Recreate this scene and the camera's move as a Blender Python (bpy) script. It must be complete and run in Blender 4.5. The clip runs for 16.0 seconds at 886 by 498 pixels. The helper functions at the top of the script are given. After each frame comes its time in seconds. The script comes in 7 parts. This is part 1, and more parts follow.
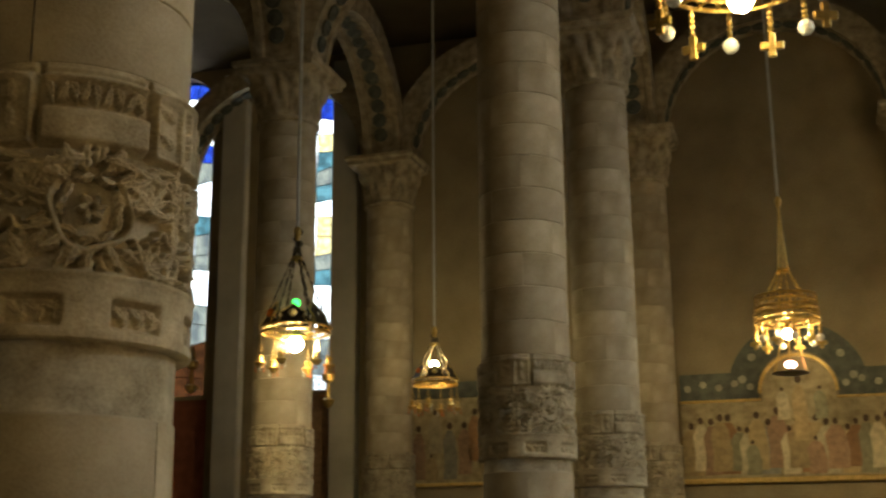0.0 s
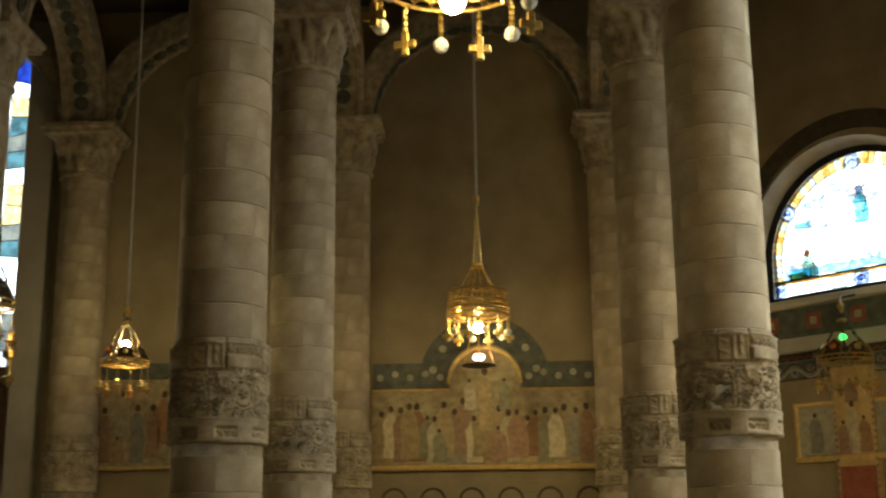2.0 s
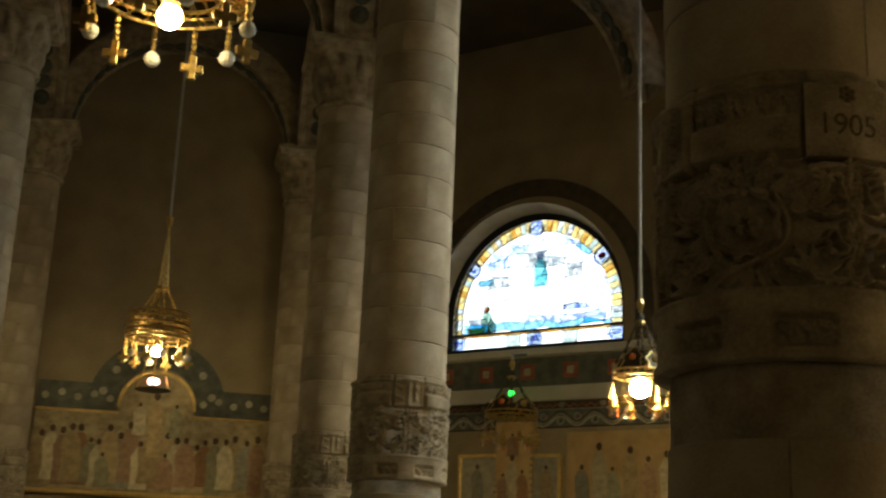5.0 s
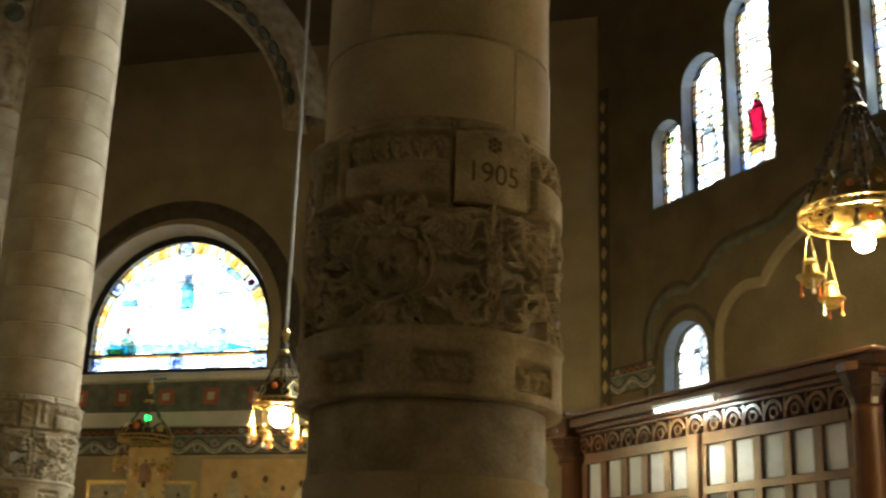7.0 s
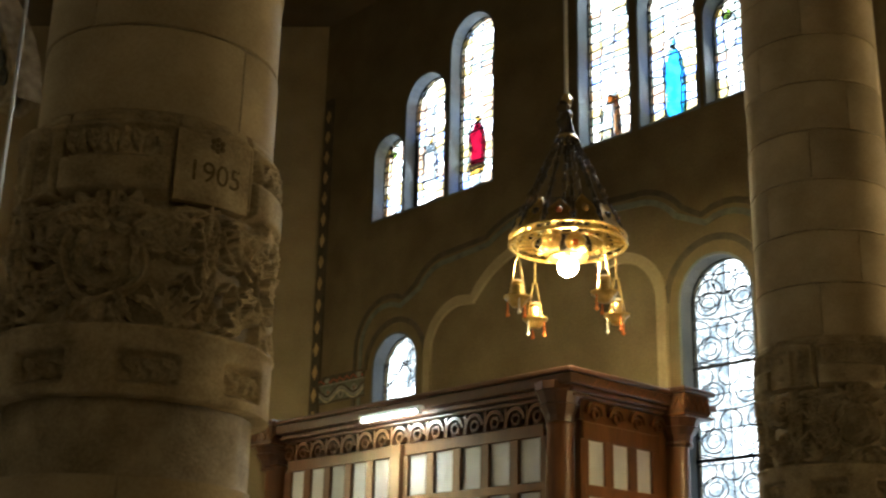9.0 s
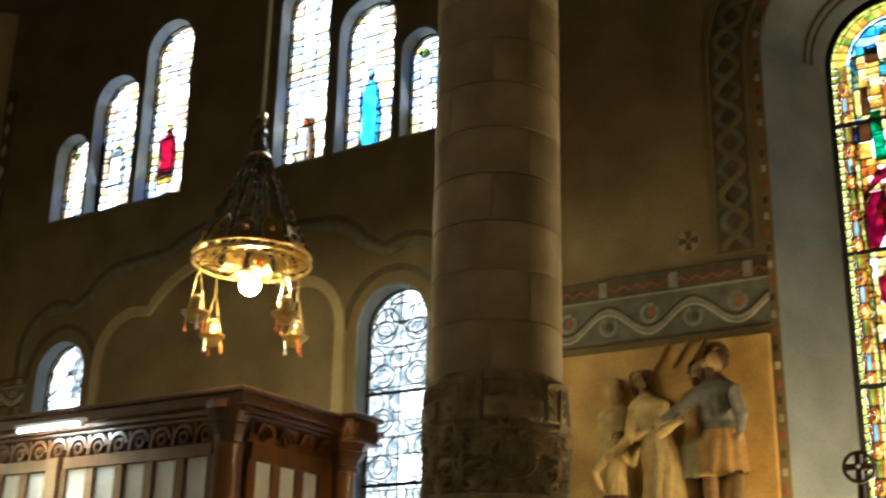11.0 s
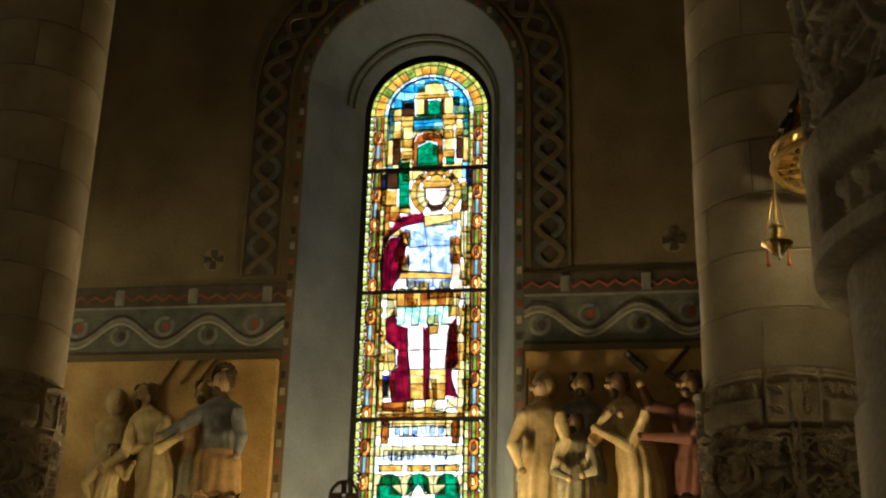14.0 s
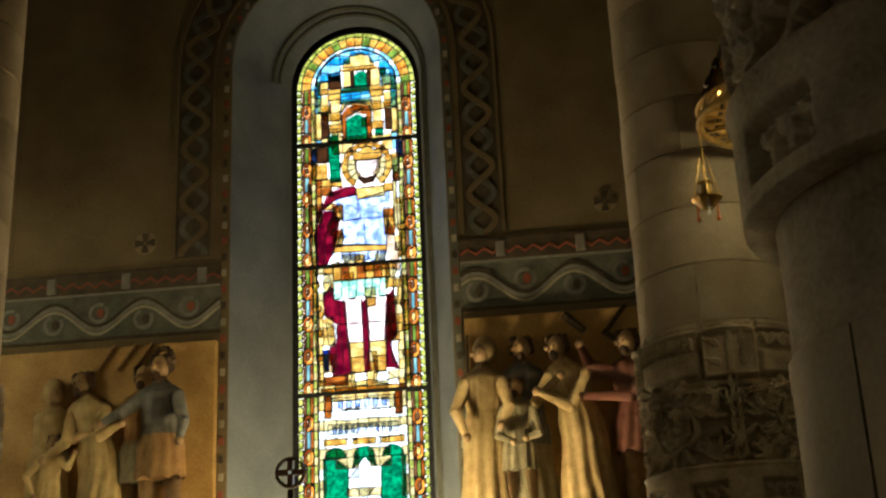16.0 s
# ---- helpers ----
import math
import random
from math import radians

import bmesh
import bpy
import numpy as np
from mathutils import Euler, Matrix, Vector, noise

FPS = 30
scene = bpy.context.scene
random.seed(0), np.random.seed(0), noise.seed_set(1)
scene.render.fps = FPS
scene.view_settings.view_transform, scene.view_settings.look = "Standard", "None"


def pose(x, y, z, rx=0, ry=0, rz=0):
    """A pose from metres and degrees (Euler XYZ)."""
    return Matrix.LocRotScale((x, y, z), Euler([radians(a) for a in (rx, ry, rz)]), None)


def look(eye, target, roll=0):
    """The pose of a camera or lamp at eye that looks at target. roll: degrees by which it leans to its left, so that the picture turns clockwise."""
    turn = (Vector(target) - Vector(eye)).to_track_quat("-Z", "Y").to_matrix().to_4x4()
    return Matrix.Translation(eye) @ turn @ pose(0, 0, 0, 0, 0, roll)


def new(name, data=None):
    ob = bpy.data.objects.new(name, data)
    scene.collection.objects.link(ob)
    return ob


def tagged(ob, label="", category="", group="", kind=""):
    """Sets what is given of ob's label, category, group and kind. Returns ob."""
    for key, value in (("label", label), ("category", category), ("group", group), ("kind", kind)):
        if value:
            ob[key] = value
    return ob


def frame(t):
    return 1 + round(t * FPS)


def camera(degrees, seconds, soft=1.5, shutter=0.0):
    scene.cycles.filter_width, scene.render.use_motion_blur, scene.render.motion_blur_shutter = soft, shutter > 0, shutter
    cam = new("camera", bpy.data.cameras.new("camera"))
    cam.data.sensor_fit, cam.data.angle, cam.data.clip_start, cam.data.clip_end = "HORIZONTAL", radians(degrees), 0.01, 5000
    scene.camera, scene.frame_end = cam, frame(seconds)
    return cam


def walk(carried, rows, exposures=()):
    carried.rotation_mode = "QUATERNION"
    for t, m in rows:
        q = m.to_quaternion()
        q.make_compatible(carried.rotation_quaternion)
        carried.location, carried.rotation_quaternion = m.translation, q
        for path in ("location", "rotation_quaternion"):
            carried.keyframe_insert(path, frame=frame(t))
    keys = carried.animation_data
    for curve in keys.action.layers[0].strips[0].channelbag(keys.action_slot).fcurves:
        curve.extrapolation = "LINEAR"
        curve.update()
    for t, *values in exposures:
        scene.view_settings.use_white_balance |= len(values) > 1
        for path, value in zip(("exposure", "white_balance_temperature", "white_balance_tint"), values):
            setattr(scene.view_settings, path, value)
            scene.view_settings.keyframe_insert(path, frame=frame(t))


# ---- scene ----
cam = camera(39.4, 16.0, soft=2.2, shutter=0.4)
# seconds, eye, yaw, pitch, roll
PATH = [
    (0, 0, 0, 1.65, 16.70, 14.25, 0.44),
    (0.5, 0, 0, 1.65, 12.76, 14.04, 0.49),
    (1, 0, 0, 1.65, 9.20, 13.67, 1.06),
    (1.5, 0, 0, 1.65, 5.61, 13.00, 0.53),
    (2, 0, 0, 1.65, 2.59, 13.48, 0.56),
    (2.5, 0, 0, 1.65, -0.57, 13.05, 0.06),
    (3, 0, 0, 1.65, -3.60, 12.97, 0.45),
    (5.5, 0, 0, 1.65, -16.80, 16.20, -1.91),
    (6, 0, 0, 1.65, -22.07, 16.72, -0.63),
    (6.5, 0, 0, 1.65, -25.51, 17.60, -1.61),
    (7, 0, 0, 1.65, -29.33, 17.21, -1.68),
    (7.5, 0, 0, 1.65, -32.99, 16.92, -1.64),
    (8, 0, 0, 1.65, -36.28, 17.23, -1.01),
    (10.5, 0, 0, 1.65, -53.83, 18.72, -1.83),
    (11, 0, 0, 1.65, -58.12, 19.22, -1.12),
    (11.5, 0, 0, 1.65, -63.37, 21.13, -1.74),
    (12, 0, 0, 1.65, -68.45, 21.50, -2.18),
    (12.5, 0, 0, 1.65, -71.52, 21.07, -1.97),
    (13, 0, 0, 1.65, -74.91, 20.18, -1.67),
    (13.5, 0, 0, 1.65, -78.60, 20.04, -1.80),
    (14, 0, 0, 1.65, -81.25, 20.53, -1.32),
    (14.5, 0, 0, 1.65, -80.55, 20.61, -1.10),
    (15, 0, 0, 1.65, -81.97, 21.80, 0.45),
    (15.5, 0, 0, 1.65, -84.54, 20.49, 2.10),
    (16, 0, 0, 1.65, -83.11, 19.13, 2.46),
]
# the camera's own exposure and white balance: darker before bright windows, cooler towards the end
STOPS = [(0, 0.25, 6600, 10), (3.0, 0.2, 6600, 10), (5.3, -0.5, 6500, 10), (6.0, -0.5, 6500, 10), (6.5, 0.0, 6350, 10), (7.0, 0.45, 6250, 10), (8.0, 0.6, 6100, 10), (10.3, -0.2, 6200, 10), (11.0, 0.05, 6100, 10), (12.0, 0.2, 6100, 10), (13.3, 0.15, 6100, 10), (14.0, -0.65, 5900, 10), (15.0, -0.8, 5900, 10), (16.0, -0.65, 5900, 10)]
walk(cam, [(t, pose(x, y, z, 90 + p, r, a)) for t, x, y, z, a, p, r in PATH], STOPS)

# ---- world and light ----
world = bpy.data.worlds.new("sky")
scene.world = world
world.use_nodes = True
wn = world.node_tree
sky = wn.nodes.new("ShaderNodeTexSky")
sky.sky_type = "NISHITA"
sky.sun_disc = False
sky.sun_elevation, sky.sun_rotation = radians(40), radians(120)
wn.links.new(sky.outputs[0], wn.nodes["Background"].inputs[0])
wn.nodes["Background"].inputs[1].default_value = 0.08
DAY = 6.0         # brightness of the daylight behind the glass
BULB = 330.0       # brightness of the bulbs
# the sky's light that falls in through the stepped lancets of the end wall
lancet_lamp = bpy.data.lights.new("lancet_daylight", "AREA")
lancet_lamp.shape, lancet_lamp.size, lancet_lamp.size_y = "RECTANGLE", 7.6, 2.2
lancet_lamp.spread = radians(78)
lancet_lamp.energy, lancet_lamp.color = 320.0, (0.84, 0.97, 1.0)
lancet_light = new("lancet_daylight", lancet_lamp)
lancet_light.matrix_basis = look((13.9, 13.2, 11.0), (0.0, 13.2, 2.2))


# ---- materials ----
def mat(name, a, b, scale=6.0, rough=0.8, metal=0.0, bump=0.3, fine=60.0, vary=0.15, island=False, stretch=(1, 1, 1), spec=0.3):
    """Two colours mixed by coarse and fine noise, with a fine relief and a change from piece to piece."""
    m = bpy.data.materials.new(name)
    m.use_nodes = True
    n, l = m.node_tree.nodes, m.node_tree.links
    p = n["Principled BSDF"]
    co = n.new("ShaderNodeTexCoord")
    mp = n.new("ShaderNodeMapping")
    mp.inputs["Scale"].default_value = stretch
    l.new(co.outputs["Object"], mp.inputs[0])
    big, small = n.new("ShaderNodeTexNoise"), n.new("ShaderNodeTexNoise")
    for t, sc in ((big, scale), (small, fine)):
        t.inputs["Scale"].default_value = sc
        t.inputs["Detail"].default_value = 6
        l.new(mp.outputs[0], t.inputs["Vector"])
    add = n.new("ShaderNodeMath")
    add.operation = "MULTIPLY_ADD"
    add.inputs[1].default_value = 0.45
    l.new(small.outputs[0], add.inputs[0])
    l.new(big.outputs[0], add.inputs[2])
    ramp = n.new("ShaderNodeValToRGB")
    ramp.color_ramp.elements[0].position, ramp.color_ramp.elements[1].position = 0.5, 0.95
    ramp.color_ramp.elements[0].color, ramp.color_ramp.elements[1].color = (*a, 1), (*b, 1)
    l.new(add.outputs[0], ramp.inputs[0])
    hsv = n.new("ShaderNodeHueSaturation")
    src = n.new("ShaderNodeNewGeometry") if island else n.new("ShaderNodeObjectInfo")
    rng = n.new("ShaderNodeMapRange")
    rng.inputs[3].default_value, rng.inputs[4].default_value = 1 - vary, 1 + vary
    l.new(src.outputs["Random Per Island" if island else "Random"], rng.inputs[0])
    l.new(rng.outputs[0], hsv.inputs["Value"])
    l.new(ramp.outputs[0], hsv.inputs["Color"])
    l.new(hsv.outputs[0], p.inputs["Base Color"])
    bp = n.new("ShaderNodeBump")
    bp.inputs["Strength"].default_value, bp.inputs["Distance"].default_value = bump, 0.02
    l.new(add.outputs[0], bp.inputs["Height"])
    l.new(bp.outputs[0], p.inputs["Normal"])
    p.inputs["Roughness"].default_value, p.inputs["Metallic"].default_value = rough, metal
    p.inputs["Specular IOR Level"].default_value = spec
    return m


def glass(name, c, d=None, scale=7.0, gloss=0.05):
    """Tinted see-through glass, streaky between two tints."""
    m = bpy.data.materials.new(name)
    m.use_nodes = True
    n, l = m.node_tree.nodes, m.node_tree.links
    n.remove(n["Principled BSDF"])
    d = d or tuple(v * 0.6 for v in c)
    c, d = [tuple(v ** 0.5 for v in q) for q in (c, d)]      # a ray crosses both faces of a pane
    co, tx, ramp = n.new("ShaderNodeTexCoord"), n.new("ShaderNodeTexNoise"), n.new("ShaderNodeValToRGB")
    tx.inputs["Scale"].default_value, tx.inputs["Detail"].default_value = scale, 4
    l.new(co.outputs["Object"], tx.inputs["Vector"])
    ramp.color_ramp.elements[0].position, ramp.color_ramp.elements[1].position = 0.38, 0.62
    ramp.color_ramp.elements[0].color, ramp.color_ramp.elements[1].color = (*d, 1), (*c, 1)
    l.new(tx.outputs[0], ramp.inputs[0])
    tr, gl, mx = n.new("ShaderNodeBsdfTransparent"), n.new("ShaderNodeBsdfGlossy"), n.new("ShaderNodeMixShader")
    gl.inputs["Roughness"].default_value = 0.15
    mx.inputs[0].default_value = gloss
    l.new(ramp.outputs[0], tr.inputs[0])
    l.new(tr.outputs[0], mx.inputs[1])
    l.new(gl.outputs[0], mx.inputs[2])
    l.new(mx.outputs[0], n["Material Output"].inputs[0])
    return m


def glow(name, c, strength):
    m = bpy.data.materials.new(name)
    m.use_nodes = True
    p = m.node_tree.nodes["Principled BSDF"]
    p.inputs["Base Color"].default_value = (*c, 1)
    p.inputs["Emission Color"].default_value = (*c, 1)
    p.inputs["Emission Strength"].default_value = strength
    return m


STONE = mat("limestone", (0.30, 0.235, 0.14), (0.47, 0.385, 0.26), 3.0, 0.85, bump=0.35, vary=0.13)
CARVED = mat("carved_limestone", (0.20, 0.155, 0.09), (0.50, 0.41, 0.27), 5.0, 0.9, bump=0.4, vary=0.05)
PLASTER = mat("painted_plaster", (0.23, 0.175, 0.095), (0.33, 0.26, 0.15), 1.2, 0.9, bump=0.25, fine=25)
PALE = mat("pale_plaster", (0.42, 0.38, 0.30), (0.55, 0.50, 0.41), 1.6, 0.85, bump=0.2, fine=30)
# colour lowered so that it carries the shade of ceiling and upper walls
VAULT = mat("darkened_plaster", (0.075, 0.055, 0.03), (0.12, 0.09, 0.052), 1.0, 0.95, bump=0.2, fine=20)
FLOOR = mat("floor_stone", (0.16, 0.13, 0.10), (0.26, 0.22, 0.17), 2.0, 0.4, bump=0.1)
BLUEGREY = mat("blue_grey_paint", (0.075, 0.08, 0.062), (0.15, 0.15, 0.112), 5.0, 0.8, fine=40)
DARKPAINT = mat("dark_brown_paint", (0.05, 0.04, 0.025), (0.10, 0.075, 0.045), 5.0, 0.8)
CREAM = mat("cream_paint", (0.28, 0.25, 0.17), (0.42, 0.37, 0.27), 8.0, 0.7)
SCROLLGREY = mat("grey_scroll_paint", (0.17, 0.165, 0.14), (0.29, 0.275, 0.23), 8.0, 0.7)
REDPAINT = mat("rust_red_paint", (0.22, 0.06, 0.03), (0.34, 0.11, 0.06), 4.0, 0.8)
OCHRE = mat("ochre_mosaic", (0.40, 0.25, 0.09), (0.58, 0.39, 0.17), 3.0, 0.6, bump=0.3, fine=90)
GOLDLINE = mat("gilded_moulding", (0.50, 0.33, 0.10), (0.70, 0.48, 0.18), 8.0, 0.4, metal=0.6, bump=0.15)
BRASS = mat("worn_brass", (0.45, 0.29, 0.08), (0.75, 0.52, 0.18), 12.0, 0.3, metal=0.9, bump=0.2)
IRON = mat("dark_bronze", (0.05, 0.04, 0.025), (0.12, 0.09, 0.05), 10.0, 0.45, metal=0.7)
CHAIN = mat("grey_painted_cable", (0.50, 0.49, 0.44), (0.65, 0.64, 0.58), 10.0, 0.6)
WOOD = mat("varnished_oak", (0.080, 0.030, 0.009), (0.165, 0.066, 0.022), 4.0, 0.28, bump=0.12, fine=30, stretch=(1, 1, 0.12), spec=0.5)
WOODDARK = mat("dark_varnished_oak", (0.045, 0.018, 0.008), (0.10, 0.04, 0.018), 4.0, 0.35, bump=0.12, stretch=(1, 1, 0.15), spec=0.5)
CURTAIN = mat("white_curtain_glass", (0.62, 0.64, 0.68), (0.78, 0.80, 0.84), 3.0, 0.25, bump=0.02, spec=0.5)
cn, cl = CURTAIN.node_tree.nodes, CURTAIN.node_tree.links
ctr, cmx = cn.new("ShaderNodeBsdfTranslucent"), cn.new("ShaderNodeMixShader")
ctr.inputs[0].default_value = (0.8, 0.83, 0.9, 1)
cmx.inputs[0].default_value = 0.2
cl.new(cn["Principled BSDF"].outputs[0], cmx.inputs[1])
cl.new(ctr.outputs[0], cmx.inputs[2])
cl.new(cmx.outputs[0], cn["Material Output"].inputs[0])
LEAD = mat("black_lead", (0.012, 0.012, 0.012), (0.03, 0.03, 0.03), 10.0, 0.6, vary=0.0)
AMBER = mat("amber_glass_drop", (0.55, 0.13, 0.03), (0.8, 0.25, 0.06), 10.0, 0.15, spec=0.6)
PEARL = mat("milk_glass_drop", (0.65, 0.62, 0.5), (0.8, 0.78, 0.68), 10.0, 0.15, spec=0.6)
WARM = glow("warm_bulb", (1.0, 0.82, 0.42), BULB)
BRIGHTBULB = glow("bright_warm_bulb", (1.0, 0.82, 0.42), BULB * 2.0)
NAVEBULB = glow("shaded_warm_bulb", (1.0, 0.82, 0.42), BULB * 0.3)
CANDLE = glow("candle_coloured_bulb", (1.0, 0.75, 0.36), BULB * 4.4)
GREEN = glow("green_lamp_glass", (0.03, 1.0, 0.10), 4.0)
PINKLAMP = glow("rose_lamp_glass", (1.0, 0.45, 0.42), 14.0)
TUBE = glow("fluorescent_tube", (0.85, 1.0, 0.92), 120.0)
DAYLIGHT = glow("daylight_backdrop", (0.84, 0.92, 1.0), DAY * 1.4)
HALFDAY = glow("soft_daylight_backdrop", (0.86, 0.93, 1.0), DAY * 0.75)
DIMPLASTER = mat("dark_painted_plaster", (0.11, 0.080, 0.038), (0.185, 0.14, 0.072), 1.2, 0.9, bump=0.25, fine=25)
SHADEDAY = glow("shaded_daylight_backdrop", (0.88, 0.95, 1.0), DAY * 0.75)
TALLDAY = glow("bright_daylight_backdrop", (0.92, 0.96, 1.0), DAY * 1.0)
GREYPLASTER = mat("grey_plaster", (0.125, 0.14, 0.15), (0.20, 0.22, 0.23), 1.6, 0.85, bump=0.2, fine=30)

FLESH = glass("flesh_tinted_glass", (0.48, 0.35, 0.25), (0.30, 0.20, 0.13), 6.0)
G_MIST = glass("misty_green_glass", (0.40, 0.46, 0.40), (0.22, 0.29, 0.27), 7.0)
G_STRAW = glass("straw_glass", (0.50, 0.42, 0.2), (0.28, 0.22, 0.09), 7.0)
G_LIME = glass("yellow_green_glass", (0.34, 0.34, 0.08), (0.13, 0.15, 0.02), 9.0)
G_MINT = glass("pale_mint_glass", (0.50, 0.66, 0.55), (0.14, 0.36, 0.26), 14.0)
G_BARE = glass("white_flesh_glass", (0.80, 0.72, 0.66), (0.42, 0.32, 0.30), 7.0)
G_AQUA = glass("aqua_glass", (0.22, 0.66, 0.72), (0.10, 0.45, 0.52), 6.0)
G_BEARD = glass("amber_brown_glass", (0.12, 0.05, 0.02), (0.05, 0.02, 0.01), 8.0)
G_AMBER = glass("amber_glass", (0.62, 0.24, 0.03), (0.3, 0.09, 0.008), 12.0)
G_SEA = glass("sea_green_glass", (0.16, 0.30, 0.30), (0.07, 0.16, 0.18), 5.0)
G_CLEAR = glass("clear_glass", (0.93, 0.95, 0.95), (0.55, 0.60, 0.63), 6.0)
G_PALE = glass("pale_tinted_glass", (0.45, 0.47, 0.46), (0.14, 0.17, 0.19), 9.0)
G_GOLD = glass("golden_glass", (0.42, 0.25, 0.05), (0.22, 0.1, 0.012), 8.0)
G_CREAM = glass("cream_glass", (0.62, 0.47, 0.17), (0.36, 0.22, 0.05), 8.0)
G_ORANGE = glass("orange_glass", (0.26, 0.075, 0.008), (0.1, 0.022, 0.003), 8.0)
G_RED = glass("ruby_glass", (0.13, 0.002, 0.012), (0.03, 0.0, 0.004), 8.0)
G_SCARLET = glass("scarlet_glass", (0.16, 0.002, 0.012), (0.08, 0.001, 0.006), 8.0)
G_BLUE = glass("cobalt_glass", (0.01, 0.035, 0.25), (0.004, 0.01, 0.1), 8.0)
G_SKY = glass("sky_blue_glass", (0.03, 0.27, 0.52), (0.01, 0.13, 0.32), 8.0)
G_SKYPALE = glass("pale_blue_glass", (0.22, 0.48, 0.62), (0.1, 0.28, 0.42), 8.0)
G_GREEN = glass("emerald_glass", (0.002, 0.17, 0.07), (0.001, 0.06, 0.025), 18.0)
G_MOSS = glass("moss_green_glass", (0.13, 0.2, 0.03), (0.05, 0.08, 0.01), 8.0)
G_BROWN = glass("brown_glass", (0.035, 0.012, 0.004), (0.012, 0.005, 0.002), 8.0)
G_STEEL = glass("steel_blue_glass", (0.55, 0.64, 0.82), (0.13, 0.2, 0.48), 8.0)
G_TEAL = glass("teal_glass", (0.05, 0.12, 0.14), (0.02, 0.05, 0.06), 3.0)
G_HAZE = glass("hazy_grey_glass", (0.12, 0.13, 0.11), (0.05, 0.06, 0.06), 3.0)


# ---- helpers of this scene ----
def mesh_object(name, bm, material, smooth=False):
    me = bpy.data.meshes.new(name)
    bm.normal_update()
    bm.to_mesh(me)
    bm.free()
    for m in material if isinstance(material, (list, tuple)) else (material,):
        me.materials.append(m)
    if smooth:
        for p in me.polygons:
            p.use_smooth = True
    return new(name, me)


def part(name, bm, material, parent, label="", smooth=False, at=None):
    """One mesh under a thing or a part."""
    ob = mesh_object(name, bm, material, smooth)
    ob.parent = parent
    if at is not None:
        ob.matrix_basis = at
    if label:
        ob["label"] = label
    return ob


def piece(name, me, parent, at):
    """A further object on mesh data that is shared."""
    ob = new(name, me)
    ob.parent = parent
    ob.matrix_basis = at
    return ob


def thing(name, m, label, category, group="", kind=""):
    ob = new(name)
    ob.matrix_basis = m
    return tagged(ob, label, category, group, kind)


def box(bm, x0, x1, y0, y1, z0, z1, bevel=0.0):
    v = [bm.verts.new((x, y, z)) for x in (x0, x1) for y in (y0, y1) for z in (z0, z1)]
    fs = [bm.faces.new([v[i] for i in q]) for q in ((0, 1, 3, 2), (4, 6, 7, 5), (0, 4, 5, 1), (2, 3, 7, 6), (0, 2, 6, 4), (1, 5, 7, 3))]
    if bevel:
        bmesh.ops.bevel(bm, geom=list({e for f in fs for e in f.edges}), offset=bevel, segments=1, affect="EDGES")
    return bm


def lathe(bm, profile, n=24, cx=0.0, cy=0.0, cap=True, arc=2 * math.pi, start=0.0):
    """Turns a profile of (radius, height) round a vertical axis."""
    full = abs(arc - 2 * math.pi) < 1e-6
    cols = n if full else n + 1
    rings = [[bm.verts.new((cx + r * math.cos(start + arc * i / n), cy + r * math.sin(start + arc * i / n), z)) for i in range(cols)] for r, z in profile]
    for a, b in zip(rings, rings[1:]):
        for i in range(n):
            j = (i + 1) % cols
            bm.faces.new((a[i], a[j], b[j], b[i]))
    if cap and full:
        for ring, r in ((rings[0], profile[0][0]), (rings[-1], profile[-1][0])):
            if r > 1e-4:
                bm.faces.new(ring)
    return bm


def tube(bm, a, b, r, n=6, r2=None):
    """A round bar from a to b."""
    a, b = Vector(a), Vector(b)
    d = (b - a).normalized()
    u = d.orthogonal().normalized()
    w = d.cross(u)
    r2 = r if r2 is None else r2
    ra, rb = [[bm.verts.new(p + (u * math.cos(6.28319 * i / n) + w * math.sin(6.28319 * i / n)) * q) for i in range(n)] for p, q in ((a, r), (b, r2))]
    for i in range(n):
        bm.faces.new((ra[i], ra[(i + 1) % n], rb[(i + 1) % n], rb[i]))
    bm.faces.new(ra)
    bm.faces.new(rb)
    return bm


def ball(bm, c, r, n=8, squash=1.0):
    m = Matrix.Translation(c) @ Matrix.Diagonal((r, r, r * squash, 1))
    bmesh.ops.create_uvsphere(bm, u_segments=n, v_segments=max(4, n // 2 + 1), radius=1, matrix=m)
    return bm


def ring(bm, c, r, thick, n=32, m=6, flat=1.0):
    """A lying torus."""
    grid = [[bm.verts.new((c[0] + (r + thick * math.cos(b)) * math.cos(a), c[1] + (r + thick * math.cos(b)) * math.sin(a), c[2] + thick * flat * math.sin(b)))
             for b in (6.28319 * k / m for k in range(m))] for a in (6.28319 * i / n for i in range(n))]
    for i in range(n):
        for k in range(m):
            bm.faces.new((grid[i][k], grid[(i + 1) % n][k], grid[(i + 1) % n][(k + 1) % m], grid[i][(k + 1) % m]))
    return bm


def slab(bm, pts, y0, y1):
    """A flat polygon in x and z, given depth along y."""
    a = [bm.verts.new((x, y0, z)) for x, z in pts]
    b = [bm.verts.new((x, y1, z)) for x, z in pts]
    bm.faces.new(a)
    bm.faces.new(list(reversed(b)))
    for i in range(len(pts)):
        j = (i + 1) % len(pts)
        bm.faces.new((a[i], b[i], b[j], a[j]))
    return bm


def round_arch(cx, half, z0, top, n=14):
    """Outline of an opening with a half-round head."""
    zs = top - half
    return [(cx - half, z0), (cx + half, z0)] + [(cx + half * math.cos(math.pi * i / n), zs + half * math.sin(math.pi * i / n)) for i in range(n + 1)]


